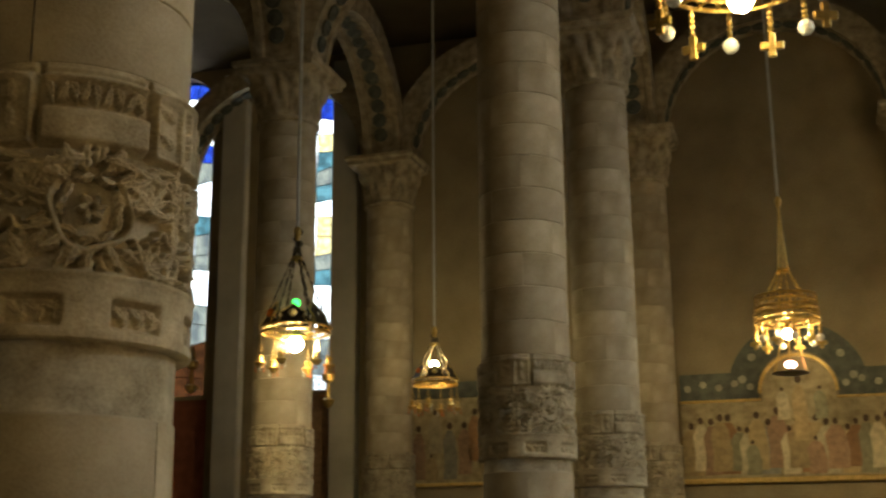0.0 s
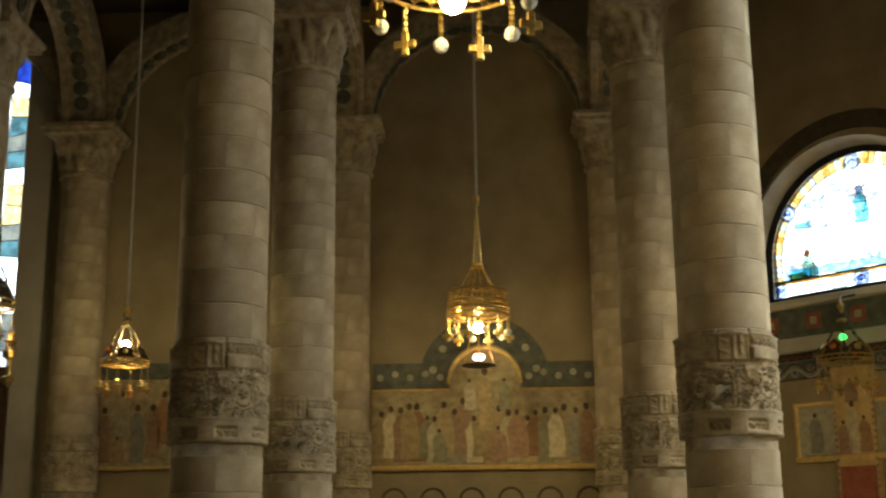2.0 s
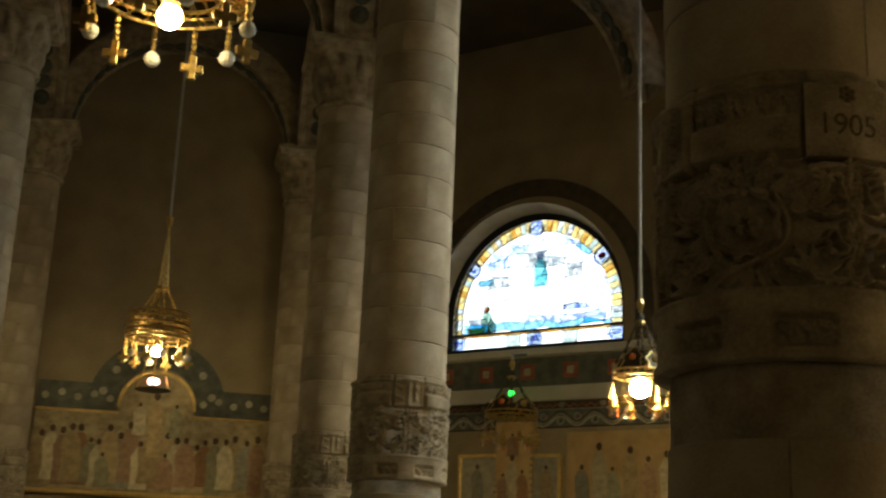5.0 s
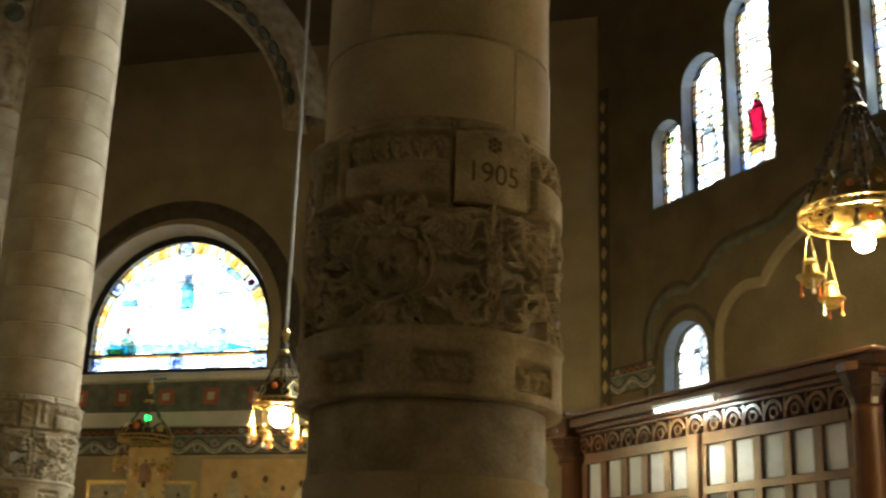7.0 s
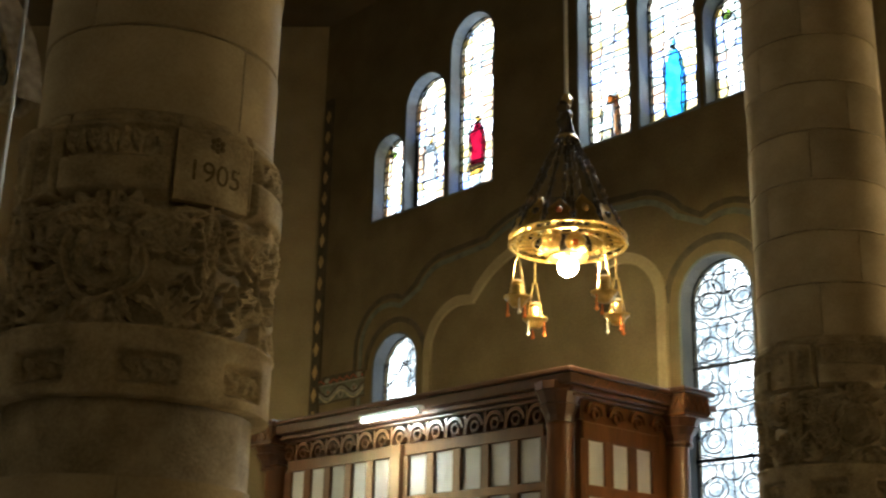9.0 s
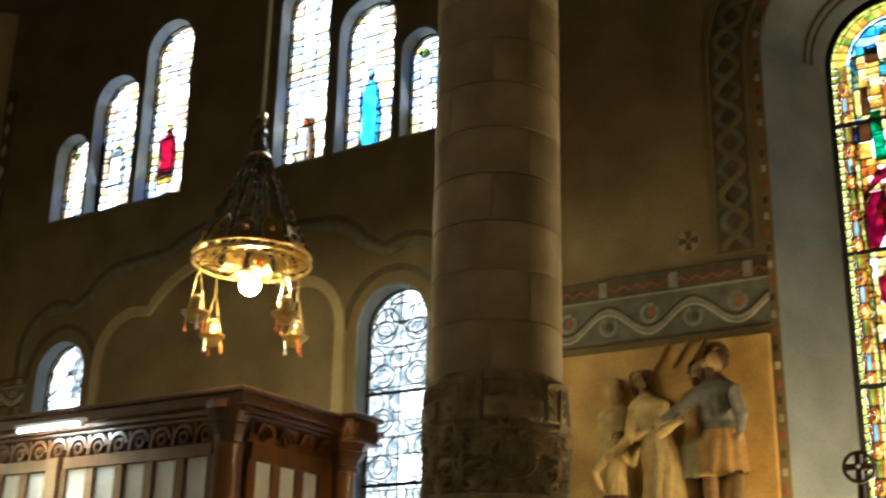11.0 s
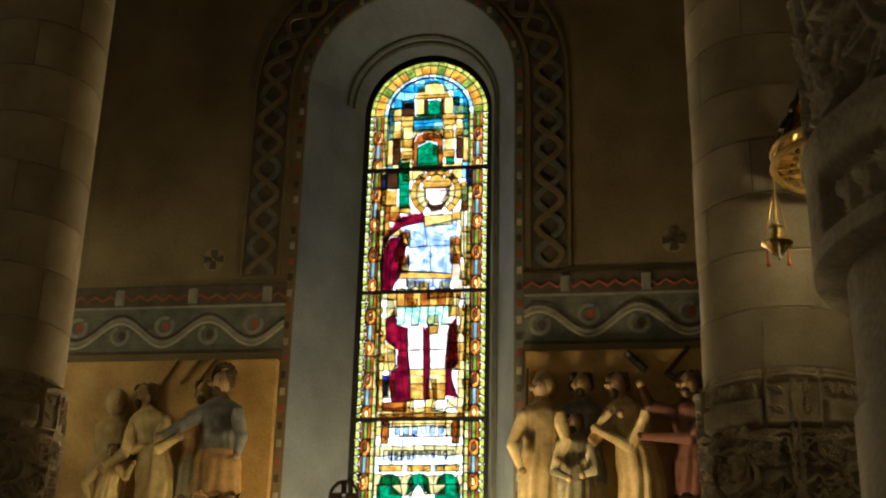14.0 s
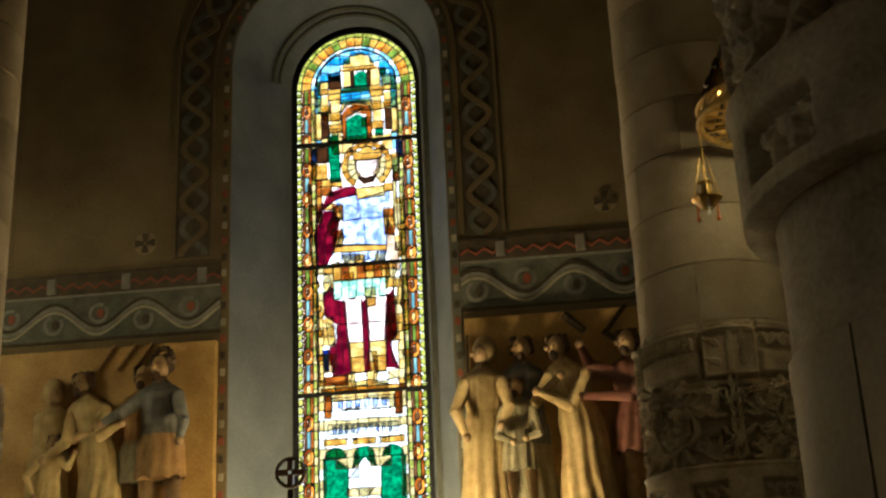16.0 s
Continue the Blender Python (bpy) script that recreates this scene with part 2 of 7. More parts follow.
def disc(cx, cz, rx, rz=None, n=14, a0=0.0, a1=360.0):
    rz = rx if rz is None else rz
    full = abs(a1 - a0 - 360) < 1e-6
    return [(cx + rx * math.cos(radians(a0 + (a1 - a0) * i / n)), cz + rz * math.sin(radians(a0 + (a1 - a0) * i / n))) for i in range(n if full else n + 1)]


def pierced(bm, outline, holes, depth):
    """A wall in the x-z plane, from y = 0 (inside) to depth, with openings through it: pairs of outlines, on the inside and at the back."""
    fronts, backs = [], []
    for inner, outer in ((outline, outline), *holes):
        vs = [bm.verts.new((x, 0, z)) for x, z in inner]
        ws = [bm.verts.new((x, depth, z)) for x, z in outer]
        n = len(vs)
        fronts += [bm.edges.new((vs[i], vs[(i + 1) % n])) for i in range(n)]
        backs += [bm.edges.new((ws[i], ws[(i + 1) % n])) for i in range(n)]
        for i in range(n):
            bm.faces.new((vs[i], vs[(i + 1) % n], ws[(i + 1) % n], ws[i]))
    bmesh.ops.triangle_fill(bm, edges=fronts, use_beauty=True, use_dissolve=False, normal=(0, -1, 0))
    bmesh.ops.triangle_fill(bm, edges=backs, use_beauty=True, use_dissolve=False, normal=(0, 1, 0))
    return bm


# ---- plan: a grid of columns, a nave ten metres wide between aisles of six ----
XS = (-15.38, -9.37, -3.35, 2.67, 8.70)
ROW0, ROW1, ROW2, ROW3, WALL_N = -1.02, 4.95, 14.95, 20.98, 27.0
NY, EX, CORNER = 27.5, 14.2, 33.5
NORTH = pose(0, NY, 0)
EAST = pose(EX, 0, 0, 0, 0, -90)
DIAG = pose(CORNER / 2, CORNER / 2, 0, 0, 0, -45)
CAP0, CAP1 = 9.85, 11.05


def structure(name, bm, material, m=None, label="", category="wall"):
    ob = mesh_object(name, bm, material)
    if m is not None:
        ob.matrix_basis = m
    return tagged(ob, label, category, kind="structure")


structure("floor", box(bmesh.new(), -24, 16, -9.6, 29, -0.3, 0), FLOOR, None, "dark stone church floor", "floor")
# openings: centre and half width along the wall, foot, crown
LANCETS = [(-17.05, 0.26, 9.48, 11.0), (-16.02, 0.40, 9.48, 11.95), (-14.78, 0.42, 9.48, 12.75), (-11.70, 0.42, 9.48, 12.75), (-10.43, 0.45, 9.48, 11.95), (-9.40, 0.26, 9.48, 11.1)]
LACE = [(-16.75, 0.44, 5.2, 7.05), (-9.80, 0.51, 2.2, 7.05)]
TALL = (-2.71, 0.843, 2.7, 10.24)
LUN = (-13.0, 2.18, 6.95, 9.92)
SIDE = [(-15.35, 0.95, 5.7, 14.2), (-11.95, 0.95, 5.7, 13.6)]


def lunette(c, h, z0, top, n=20, foot=0.75):
    """Outline of a wide half-round window with upright foot."""
    zs = z0 + foot
    return [(c - h, z0), (c + h, z0)] + [(c + h * math.cos(math.pi * i / n), zs + (top - zs) * math.sin(math.pi * i / n)) for i in range(n + 1)]


# the stepped lancets and lace windows sit back in straight jambs
JAMB = 0.26


def set_back(c, h, z0, z1, y):
    """Moves a window from the depth y to the back of its jambs: glass centre and half width, and the opening's centre, half width, foot and crown."""
    k, f = (EX + JAMB) / (EX + y), EX / (EX + y)
    gc, gh, top = c * k, h * k, 1.65 + (z1 - 1.65) * k
    left, right = gc - gh, (c + h) * f
    return gc, gh, (left + right) / 2, (right - left) / 2, 1.65 + (z0 - 1.65) * f, top


LANCET_SET = [set_back(*q, 0.06) for q in LANCETS]
LACE_SET = [set_back(*q, 0.13) for q in LACE]
KC = -2.80
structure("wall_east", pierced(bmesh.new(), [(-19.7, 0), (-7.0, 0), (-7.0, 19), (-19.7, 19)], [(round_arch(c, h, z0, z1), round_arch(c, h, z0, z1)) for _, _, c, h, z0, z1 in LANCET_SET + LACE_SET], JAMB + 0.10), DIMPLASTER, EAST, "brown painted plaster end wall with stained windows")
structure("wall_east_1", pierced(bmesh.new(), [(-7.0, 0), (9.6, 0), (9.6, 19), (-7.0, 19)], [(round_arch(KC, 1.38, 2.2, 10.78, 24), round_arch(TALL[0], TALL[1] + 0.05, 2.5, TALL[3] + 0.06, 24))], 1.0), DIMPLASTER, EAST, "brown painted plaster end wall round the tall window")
for _, _, c, h, z0, z1 in LANCET_SET + LACE_SET:
    bm = bmesh.new()
    rim_ = round_arch(c, h - 0.004, z0 + 0.004, z1 - 0.004)
    va, vb = [[bm.verts.new((x, y, z)) for x, z in rim_] for y in (-0.012, JAMB)]
    vc = [bm.verts.new((x, -0.012, z)) for x, z in round_arch(c, h + 0.035, z0 - 0.035, z1 + 0.035)]
    for i in range(len(rim_)):
        j = (i + 1) % len(rim_)
        bm.faces.new((va[i], va[j], vb[j], vb[i]))
        bm.faces.new((va[i], va[j], vc[j], vc[i]))
    structure("reveal_window", bm, GREYPLASTER, EAST, "pale grey plaster jamb of a narrow window", "reveal")
structure("wall_north", pierced(bmesh.new(), [(-24, 0), (6.1, 0), (6.1, 19), (-24, 19)], [(round_arch(c, h, z0, z1), round_arch(c, h, z0, z1)) for c, h, z0, z1 in SIDE], 0.6), PLASTER, NORTH, "brown painted plaster side wall")
structure("wall_corner", pierced(bmesh.new(), [(-15.7, 0), (-3.2, 0), (-3.2, 19), (-15.7, 19)], [(lunette(LUN[0] - 0.10, LUN[1] + 0.26, LUN[2] - 0.12, LUN[3] + 0.30, foot=0.9), lunette(LUN[0], LUN[1] + 0.04, LUN[2] - 0.03, LUN[3] + 0.04))], 0.6), PLASTER, DIAG, "brown plaster wall set across the corner")
structure("wall_south", box(bmesh.new(), -24, 15.2, -9.9, -9.6, 0, 19), PLASTER, None, "plain brown plaster wall")
structure("wall_west", box(bmesh.new(), -24.3, -24, -9.6, 28, 0, 19), PLASTER, None, "plain brown plaster wall")
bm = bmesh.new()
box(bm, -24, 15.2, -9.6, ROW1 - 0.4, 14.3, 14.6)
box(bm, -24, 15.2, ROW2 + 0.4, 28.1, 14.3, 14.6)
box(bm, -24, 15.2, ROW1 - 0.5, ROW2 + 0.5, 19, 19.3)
structure("ceiling", bm, VAULT, None, "plaster ceiling with its shade put into the colour", "ceiling")
structure("wall_clerestory", box(bmesh.new(), -24, 14.2, ROW1 - 0.4, ROW1 + 0.4, 13.9, 19), VAULT, None, "upper nave wall with shade put into its colour")
structure("wall_clerestory_1", box(bmesh.new(), -24, 14.2, ROW2 - 0.4, ROW2 + 0.4, 13.9, 19), VAULT, None, "upper nave wall with shade put into its colour")

# ---- daylight outside the windows ----
for name, m, (u0, u1, z0, z1) in (("backdrop_east", EAST, (-20.5, -8.0, 8.4, 15)), ("backdrop_lace", EAST, (-20.2, -15.8, 4.2, 8.3)), ("backdrop_lace_1", EAST, (-12.4, -8.6, 1.2, 8.3)),
                                  ("backdrop_tall", EAST, (-4.6, -0.2, 1.2, 11.5)), ("backdrop_lunette", DIAG, (-15.8, -9.6, 6.0, 11)), ("backdrop_side", NORTH, (-17.6, -10, 4.6, 15))):
    bm = bmesh.new()
    box(bm, u0, u1, 1.6, 1.62, z0, z1)
    structure(name, bm, TALLDAY if name == "backdrop_tall" else SHADEDAY if "lace" in name else HALFDAY if name in ("backdrop_lunette", "backdrop_side") else DAYLIGHT, m, "bright daylight behind the stained glass", "backdrop")


# ---- columns ----
RAD = 0.55
BANDH = 1.26


def drum_block():
    """A third of a stone drum with eased edges, one course high."""
    bm = bmesh.new()
    h, n, e = 0.42, 10, 0.007
    a0, a1 = radians(0.45), radians(119.55)
    prof = [(RAD - 0.10, e), (RAD - e, 0.004), (RAD, e + 0.004), (RAD, h - e - 0.004), (RAD - e, h - 0.004), (RAD - 0.10, h - e)]
    lathe(bm, prof, n, arc=a1 - a0, start=a0, cap=False)
    for v in bm.verts:
        ang = math.atan2(v.co.y, v.co.x)
        if ang < a0 + 1e-3 or ang > a1 - 1e-3:
            r = math.hypot(v.co.x, v.co.y)
            if r > RAD - 0.05:
                v.co.x *= (RAD - 0.007) / RAD
                v.co.y *= (RAD - 0.007) / RAD
    me = bpy.data.meshes.new("stone_block")
    bm.normal_update()
    bm.to_mesh(me)
    bm.free()
    me.materials.append(STONE)
    for p in me.polygons:
        p.use_smooth = True
    me.set_sharp_from_angle(angle=radians(35))
    return me


def carved_band(n, k):
    """The carved drum: moulded rim, tablets under a leaf frieze between upright carved strips, scrolls of acanthus, and a plain ring with sunk leaf panels."""
    th = np.linspace(0, 2 * np.pi, n, endpoint=False)[:, None]
    z = np.linspace(0, BANDH, k)[None, :]
    cell = 2 * np.pi * 0.6 / 4                    # four fields round the drum
    s = th * 0.6
    u = (s % cell) - cell / 2 + 0 * z
    zz = z + 0 * s
    side = cell / 2 - np.abs(u)                   # distance from the seam between two fields

    def step(v, a, w=0.004):
        return 1 / (1 + np.exp(-np.clip((v - a) / w, -60, 60)))

    def between(v, a, b, w=0.004):
        return step(v, a, w) * (1 - step(v, b, w))

    relief = np.zeros((n, k))

    def leaf(x, y, turn, length, width, curl=0.0, high=0.05):
        """Raises one lobed leaf with a sunk midrib, from its foot at x, y."""
        c, d = math.cos(turn), math.sin(turn)
        a = ((u - x) * c + (zz - y) * d) / length
        b = (-(u - x) * d + (zz - y) * c) / length - curl * a * a
        w = width / length * np.sin(np.pi * np.clip(a, 0, 1) ** 0.75) * (1 + 0.22 * np.sin(26 * a + 2))
        body = np.where((a > 0) & (a < 1) & (np.abs(b) < w), 1.0, 0.0)
        q = np.clip(b / np.maximum(w, 1e-4), -1, 1)
        shape_ = high * (0.62 + 0.38 * np.sqrt(np.clip(1 - q * q, 0, 1))) * (0.72 + 0.28 * np.clip(a, 0, 1)) - 0.016 * np.exp(-(q / 0.16) ** 2)
        np.maximum(relief, body * shape_, out=relief)

    def stem(r, cx, cz, a0, a1, thick, high):
        """Raises a round stem along part of a circle."""
        ang = (np.degrees(np.arctan2(zz - cz, u - cx)) - a0) % 360
        off = (np.hypot(u - cx, zz - cz) - r - 0.012 * np.sin(np.radians(ang) * 4)) / thick
        np.maximum(relief, np.where((np.abs(off) < 1) & (ang < a1 - a0), high * np.sqrt(np.clip(1 - off * off, 0, 1)) + 0.008, 0), out=relief)

    gen = random.Random(9)
    mid = 0.585
    # the scroll of each field with leaves that leave it outwards, a rosette inside
    stem(0.185, 0, mid, -225, 40, 0.017, 0.045)
    for q in range(24):
        a = radians(-60 - 300 * q / 24)
        side_ = 1 if math.cos(a) > 0 else -1
        leaf((0.17 + 0.03 * (q % 2)) * math.cos(a), mid + (0.17 + 0.03 * (q % 2)) * math.sin(a), a - side_ * gen.uniform(0.2, 0.9), gen.uniform(0.10, 0.19), gen.uniform(0.024, 0.038), side_ * 0.5, gen.uniform(0.05, 0.072))
    for q in range(9):
        a = radians(40 * q + 12)
        leaf(0.165 * math.cos(a), mid + 0.165 * math.sin(a), a + math.pi - 0.5, gen.uniform(0.07, 0.12), 0.024, -0.7, gen.uniform(0.035, 0.065))
    for q in range(6):
        a = radians(60 * q)
        leaf(0.012 * math.cos(a), mid + 0.012 * math.sin(a), a, 0.062, 0.020, 0.2, 0.066)
    # acanthus fans in the corners, and a leafy stalk on each seam
    for sx in (-1, 1):
        for foot, lift in ((mid - 0.23, 1), (mid + 0.05, 1), (mid + 0.20, -1)):
            for q in range(6):
                a = radians(-35 + 32 * q) * lift
                leaf(sx * 0.27, foot, a if sx > 0 else math.pi - a, gen.uniform(0.12, 0.17), gen.uniform(0.022, 0.03), sx * lift * 0.55, gen.uniform(0.045, 0.075))
        for q in range(7):
            leaf(sx * 0.475, 0.31 + 0.075 * q, math.pi / 2 + sx * gen.uniform(0.5, 0.9), gen.uniform(0.10, 0.14), 0.025, -sx * 0.6, gen.uniform(0.04, 0.066))
        for q in range(4):
            leaf(sx * (0.04 + 0.07 * q), 0.80 - 0.012 * q, 0.35 if sx > 0 else math.pi - 0.35, 0.13, 0.026, -sx * 0.7, 0.072)
        stem(0.055, sx * 0.36, mid - 0.12, -120, 170, 0.017, 0.05)
        stem(0.05, sx * 0.37, mid + 0.14, -60, 230, 0.016, 0.048)
    scrolls = relief.copy()
    # small leaves of the frieze, of the upright strips and of the sunk panels
    relief[:] = 0
    for q in range(9):
        leaf(-0.235 + 0.052 * q, 1.065 if q % 2 else 1.155, (1 if q % 2 else -1) * gen.uniform(0.7, 1.2), 0.10, 0.024, 0.4 if q % 2 else -0.4, 0.05)
    for sx in (-1, 1):
        for q in range(4):
            leaf(sx * (0.40 if q % 2 else 0.455), 0.87 + 0.065 * q, 1.57 + (0.55 if q % 2 else -0.55) * sx, 0.105, 0.024, 0.6, 0.034)
    tops = relief.copy()
    relief[:] = 0
    for c in (-0.235, 0.235):
        for q in range(6):
            leaf(c - 0.10 + 0.04 * q, 0.075 if q % 2 else 0.165, (1.0 if q % 2 else -1.0) + gen.uniform(-0.3, 0.3), 0.085, 0.02, 0.4, 0.04)
    low = relief.copy()

    d = 0.026 + 0 * zz
    d += between(zz, 0.305, 0.865) * (scrolls * 1.25 - 0.042)
    # plain ring with a faint roll, and its sunk panels
    v = np.abs(np.abs(u) - 0.235)
    sunk = (1 - step(v, 0.125)) * between(zz, 0.062, 0.182)
    d += (1 - step(zz, 0.305)) * 0.032 - sunk * 0.052 + sunk * low
    d += np.exp(-((zz - 0.285) / 0.014) ** 2) * 0.010
    # tablets, frieze and strips
    up = step(zz, 0.865)
    field = 1 - step(np.abs(u), 0.255)
    d += up * field * (between(zz, 0.880, 1.035) * 0.034 + between(zz, 1.05, 1.165) * (tops * 1.1 - 0.020) - between(zz, 1.035, 1.05) * 0.02)
    d -= up * between(np.abs(u), 0.255, 0.285) * 0.034
    peak = 1.17 + 0.05 * np.clip(1 - side / 0.19, 0, 1)
    strip = step(np.abs(u), 0.285) * up * (1 - step(zz - peak, 0))
    rim = step(side, 0.018) * (1 - step(side, 0.165)) * between(zz, 0.885, 1.15)
    d += strip * (0.036 - rim * 0.024 + rim * tops * 0.9)
    # two thin mouldings at the head
    d += np.exp(-((zz - 1.185) / 0.012) ** 2) * 0.016 + np.exp(-((zz - 1.225) / 0.012) ** 2) * 0.010 - step(zz, 1.20) * (1 - strip) * 0.022
    r = RAD + d
    r[:, 0] = r[:, -1] = RAD - 0.03
    co = np.stack([r * np.cos(th), r * np.sin(th), zz], -1).reshape(-1, 3)
    faces = [(i * k + j, ((i + 1) % n) * k + j, ((i + 1) % n) * k + j + 1, i * k + j + 1) for i in range(n) for j in range(k - 1)]
    me = bpy.data.meshes.new("carved_band")
    me.from_pydata(co.tolist(), [], faces)
    me.materials.append(CARVED)
    me.shade_smooth()
    return me


def capital_mesh():
    """A leafy block that goes from the round shaft to a square top."""
    n, k = 96, 30
    th = np.linspace(0, 2 * np.pi, n, endpoint=False)[:, None]
    t = np.linspace(0, 1, k)[None, :]
    sq = 1 / np.maximum(np.abs(np.cos(th)), np.abs(np.sin(th)))
    blend = np.clip((t - 0.45) / 0.4, 0, 1)
    rad = RAD * (1 + 0.14 * np.exp(-((t - 0.05) / 0.035) ** 2)) + 0.20 * t ** 1.5
    r = rad * (1 - blend + blend * np.minimum(sq, 1.30))
    leaf = (np.abs(np.cos(4 * th)) ** 0.5) * np.sin(np.pi * np.clip((t - 0.1) / 0.35, 0, 1)) + (np.abs(np.sin(4 * th)) ** 0.5) * np.sin(np.pi * np.clip((t - 0.38) / 0.36, 0, 1))
    r = r + 0.07 * leaf + 0.02 * np.sin(16 * th + 9 * t) * (t > 0.1) * (t < 0.78)
    r = np.where(t > 0.80, (0.80 + 0.05 * (t > 0.9)) * np.minimum(sq, 1.414), r)
    z = t * (CAP1 - CAP0) + 0 * th
    co = np.stack([r * np.cos(th), r * np.sin(th), z], -1).reshape(-1, 3)
    faces = [(i * k + j, ((i + 1) % n) * k + j, ((i + 1) % n) * k + j + 1, i * k + j + 1) for i in range(n) for j in range(k - 1)] + [tuple(i * k + k - 1 for i in range(n))]
    me = bpy.data.meshes.new("capital")
    me.from_pydata(co.tolist(), [], faces)
    me.materials.append(CARVED)
    return me


BLOCK, BAND, BAND_FAR, CAPITAL = drum_block(), carved_band(600, 200), carved_band(260, 90), capital_mesh()
BASE = lathe(bmesh.new(), [(0.85, 0), (0.85, 0.18), (0.78, 0.2), (0.8, 0.3), (0.7, 0.34), (0.66, 0.42), (0.68, 0.48), (0.6, 0.56), (RAD - 0.01, 0.6)], 32)
base_ob = mesh_object("base", BASE, CARVED, True)
base_me = base_ob.data
bpy.data.objects.remove(base_ob)
CORE = lathe(bmesh.new(), [(RAD - 0.012, 0.5), (RAD - 0.012, CAP0 + 0.1)], 48)
core_ob = mesh_object("mortar_core", CORE, CARVED, True)
core_me = core_ob.data
bpy.data.objects.remove(core_ob)


def column(x, y, band0, group="columns of the nave"):
    band1, turn = band0 + BANDH, -1
    c = thing("column", pose(x, y, 0), "round limestone column of coursed blocks with carved band", "column", group)
    piece("base", base_me, c, pose(0, 0, 0))
    piece("shaft_core", core_me, c, pose(0, 0, 0))
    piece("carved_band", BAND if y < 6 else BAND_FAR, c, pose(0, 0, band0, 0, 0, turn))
    piece("capital", CAPITAL, c, pose(0, 0, CAP0))
    z, i = 0.6, 0
    while z < CAP0 - 0.05:
        if z + 0.42 > band0 + 0.08 and z < band1 - 0.08:
            z = band1 - 0.01
            continue
        h = min(0.42, (band0 if z < band0 else CAP0) - z)
        for k in range(3):
            piece("stone_block", BLOCK, c, pose(0, 0, z, 0, 0, 120 * k + 43 * (i % 3) + turn) @ Matrix.Diagonal((1, 1, h / 0.42, 1)))
        z += h
        i += 1
    return c


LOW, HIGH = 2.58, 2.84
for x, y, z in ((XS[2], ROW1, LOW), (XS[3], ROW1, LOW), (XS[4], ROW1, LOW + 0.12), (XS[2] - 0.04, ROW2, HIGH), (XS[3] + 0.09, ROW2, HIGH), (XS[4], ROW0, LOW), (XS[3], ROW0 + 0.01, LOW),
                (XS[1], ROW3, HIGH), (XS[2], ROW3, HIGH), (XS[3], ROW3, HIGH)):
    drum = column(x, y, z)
    if (x, y) == (XS[3], ROW1):
        dated = drum
for x in XS[1:4]:
    column(x, WALL_N, HIGH, "columns against the wall")


# a year and a small flower set on a plain panel of the nearest carved band
DATE = radians(266.5)
bm = bmesh.new()
lathe(bm, [(0.56, LOW + 0.845), (0.609, LOW + 0.85), (0.6115, LOW + 0.858), (0.6115, LOW + 1.165), (0.609, LOW + 1.173), (0.56, LOW + 1.18)], 12, cap=False, arc=radians(34), start=DATE - radians(17))
part("date_panel", bm, CARVED, dated)
bm = bmesh.new()
for q in range(6):
    a = math.pi / 3 * q
    ball(bm, (0.026 * math.cos(a), 0.026 * math.sin(a), 0), 0.014, 6, 0.5)
ball(bm, (0, 0, 0), 0.012, 6, 0.7)
part("carved_flower", bm, DIMPLASTER, dated, at=pose(0.613 * math.cos(DATE), 0.613 * math.sin(DATE), LOW + 1.125, 0, 0, 0) @ pose(0, 0, 0, 0, 0, math.degrees(DATE)) @ pose(0, 0, 0, 0, 90, 0))
text = bpy.data.curves.new("year", "FONT")
text.body, text.size, text.align_x, text.extrude = "1905", 0.135, "CENTER", 0.002
text_ob = bpy.data.objects.new("year", text)
scene.collection.objects.link(text_ob)
bpy.context.view_layer.update()
year = bpy.data.meshes.new_from_object(text_ob.evaluated_get(bpy.context.evaluated_depsgraph_get()))
bpy.data.objects.remove(text_ob)
for v in year.vertices:
    a, r = DATE + v.co.x / 0.62, 0.6115 + v.co.z
    v.co = (r * math.cos(a), r * math.sin(a), LOW + 0.945 + v.co.y)
year.materials.clear()
# dark plaster puts the shade of incised digits into their colour
year.materials.append(DIMPLASTER)
piece("carved_year", year, dated, pose(0, 0, 0))


# ---- arches ----
ros = bmesh.new()
lathe(ros, [(0.17, 0), (0.17, 0.03), (0.11, 0.045), (0.1, 0.02), (0.04, 0.05), (0.0, 0.06)], 10)
ros.transform(Matrix.Rotation(radians(-90), 4, "Y"))
ros_ob = mesh_object("rosette", ros, BLUEGREY)
ROSETTE = ros_ob.data
bpy.data.objects.remove(ros_ob)


def arch_rib(name, m, span, width, label):
    """A half-round stone arch between two capitals, with a sunk ornamented soffit."""
    a = thing(name, m, label, "arch", "arches of the vault")
    n, rin = 22, span / 2 - 0.62
    bm = bmesh.new()
    rout = rin + 0.55
    prof = [(rin + 0.06, -width * 0.3), (rin, -width * 0.34), (rin, -width / 2), (rout, -width / 2), (rout, width / 2), (rin, width / 2), (rin, width * 0.34), (rin + 0.06, width * 0.3)]
    rows = [[bm.verts.new((r * math.cos(math.pi * i / n), w, r * math.sin(math.pi * i / n))) for r, w in prof] for i in range(n + 1)]
    for p, q in zip(rows, rows[1:]):
        for j in range(len(prof)):
            bm.faces.new((p[j], p[(j + 1) % len(prof)], q[(j + 1) % len(prof)], q[j]))
    part("arch_ring", bm, CARVED, a)
    for i in range(3, n * 2 - 2, 2):
        piece("rosette", ROSETTE, a, Matrix.Rotation(-math.pi * i / (2 * n), 4, "Y") @ Matrix.Translation((rin + 0.02, 0, 0)))
    return a


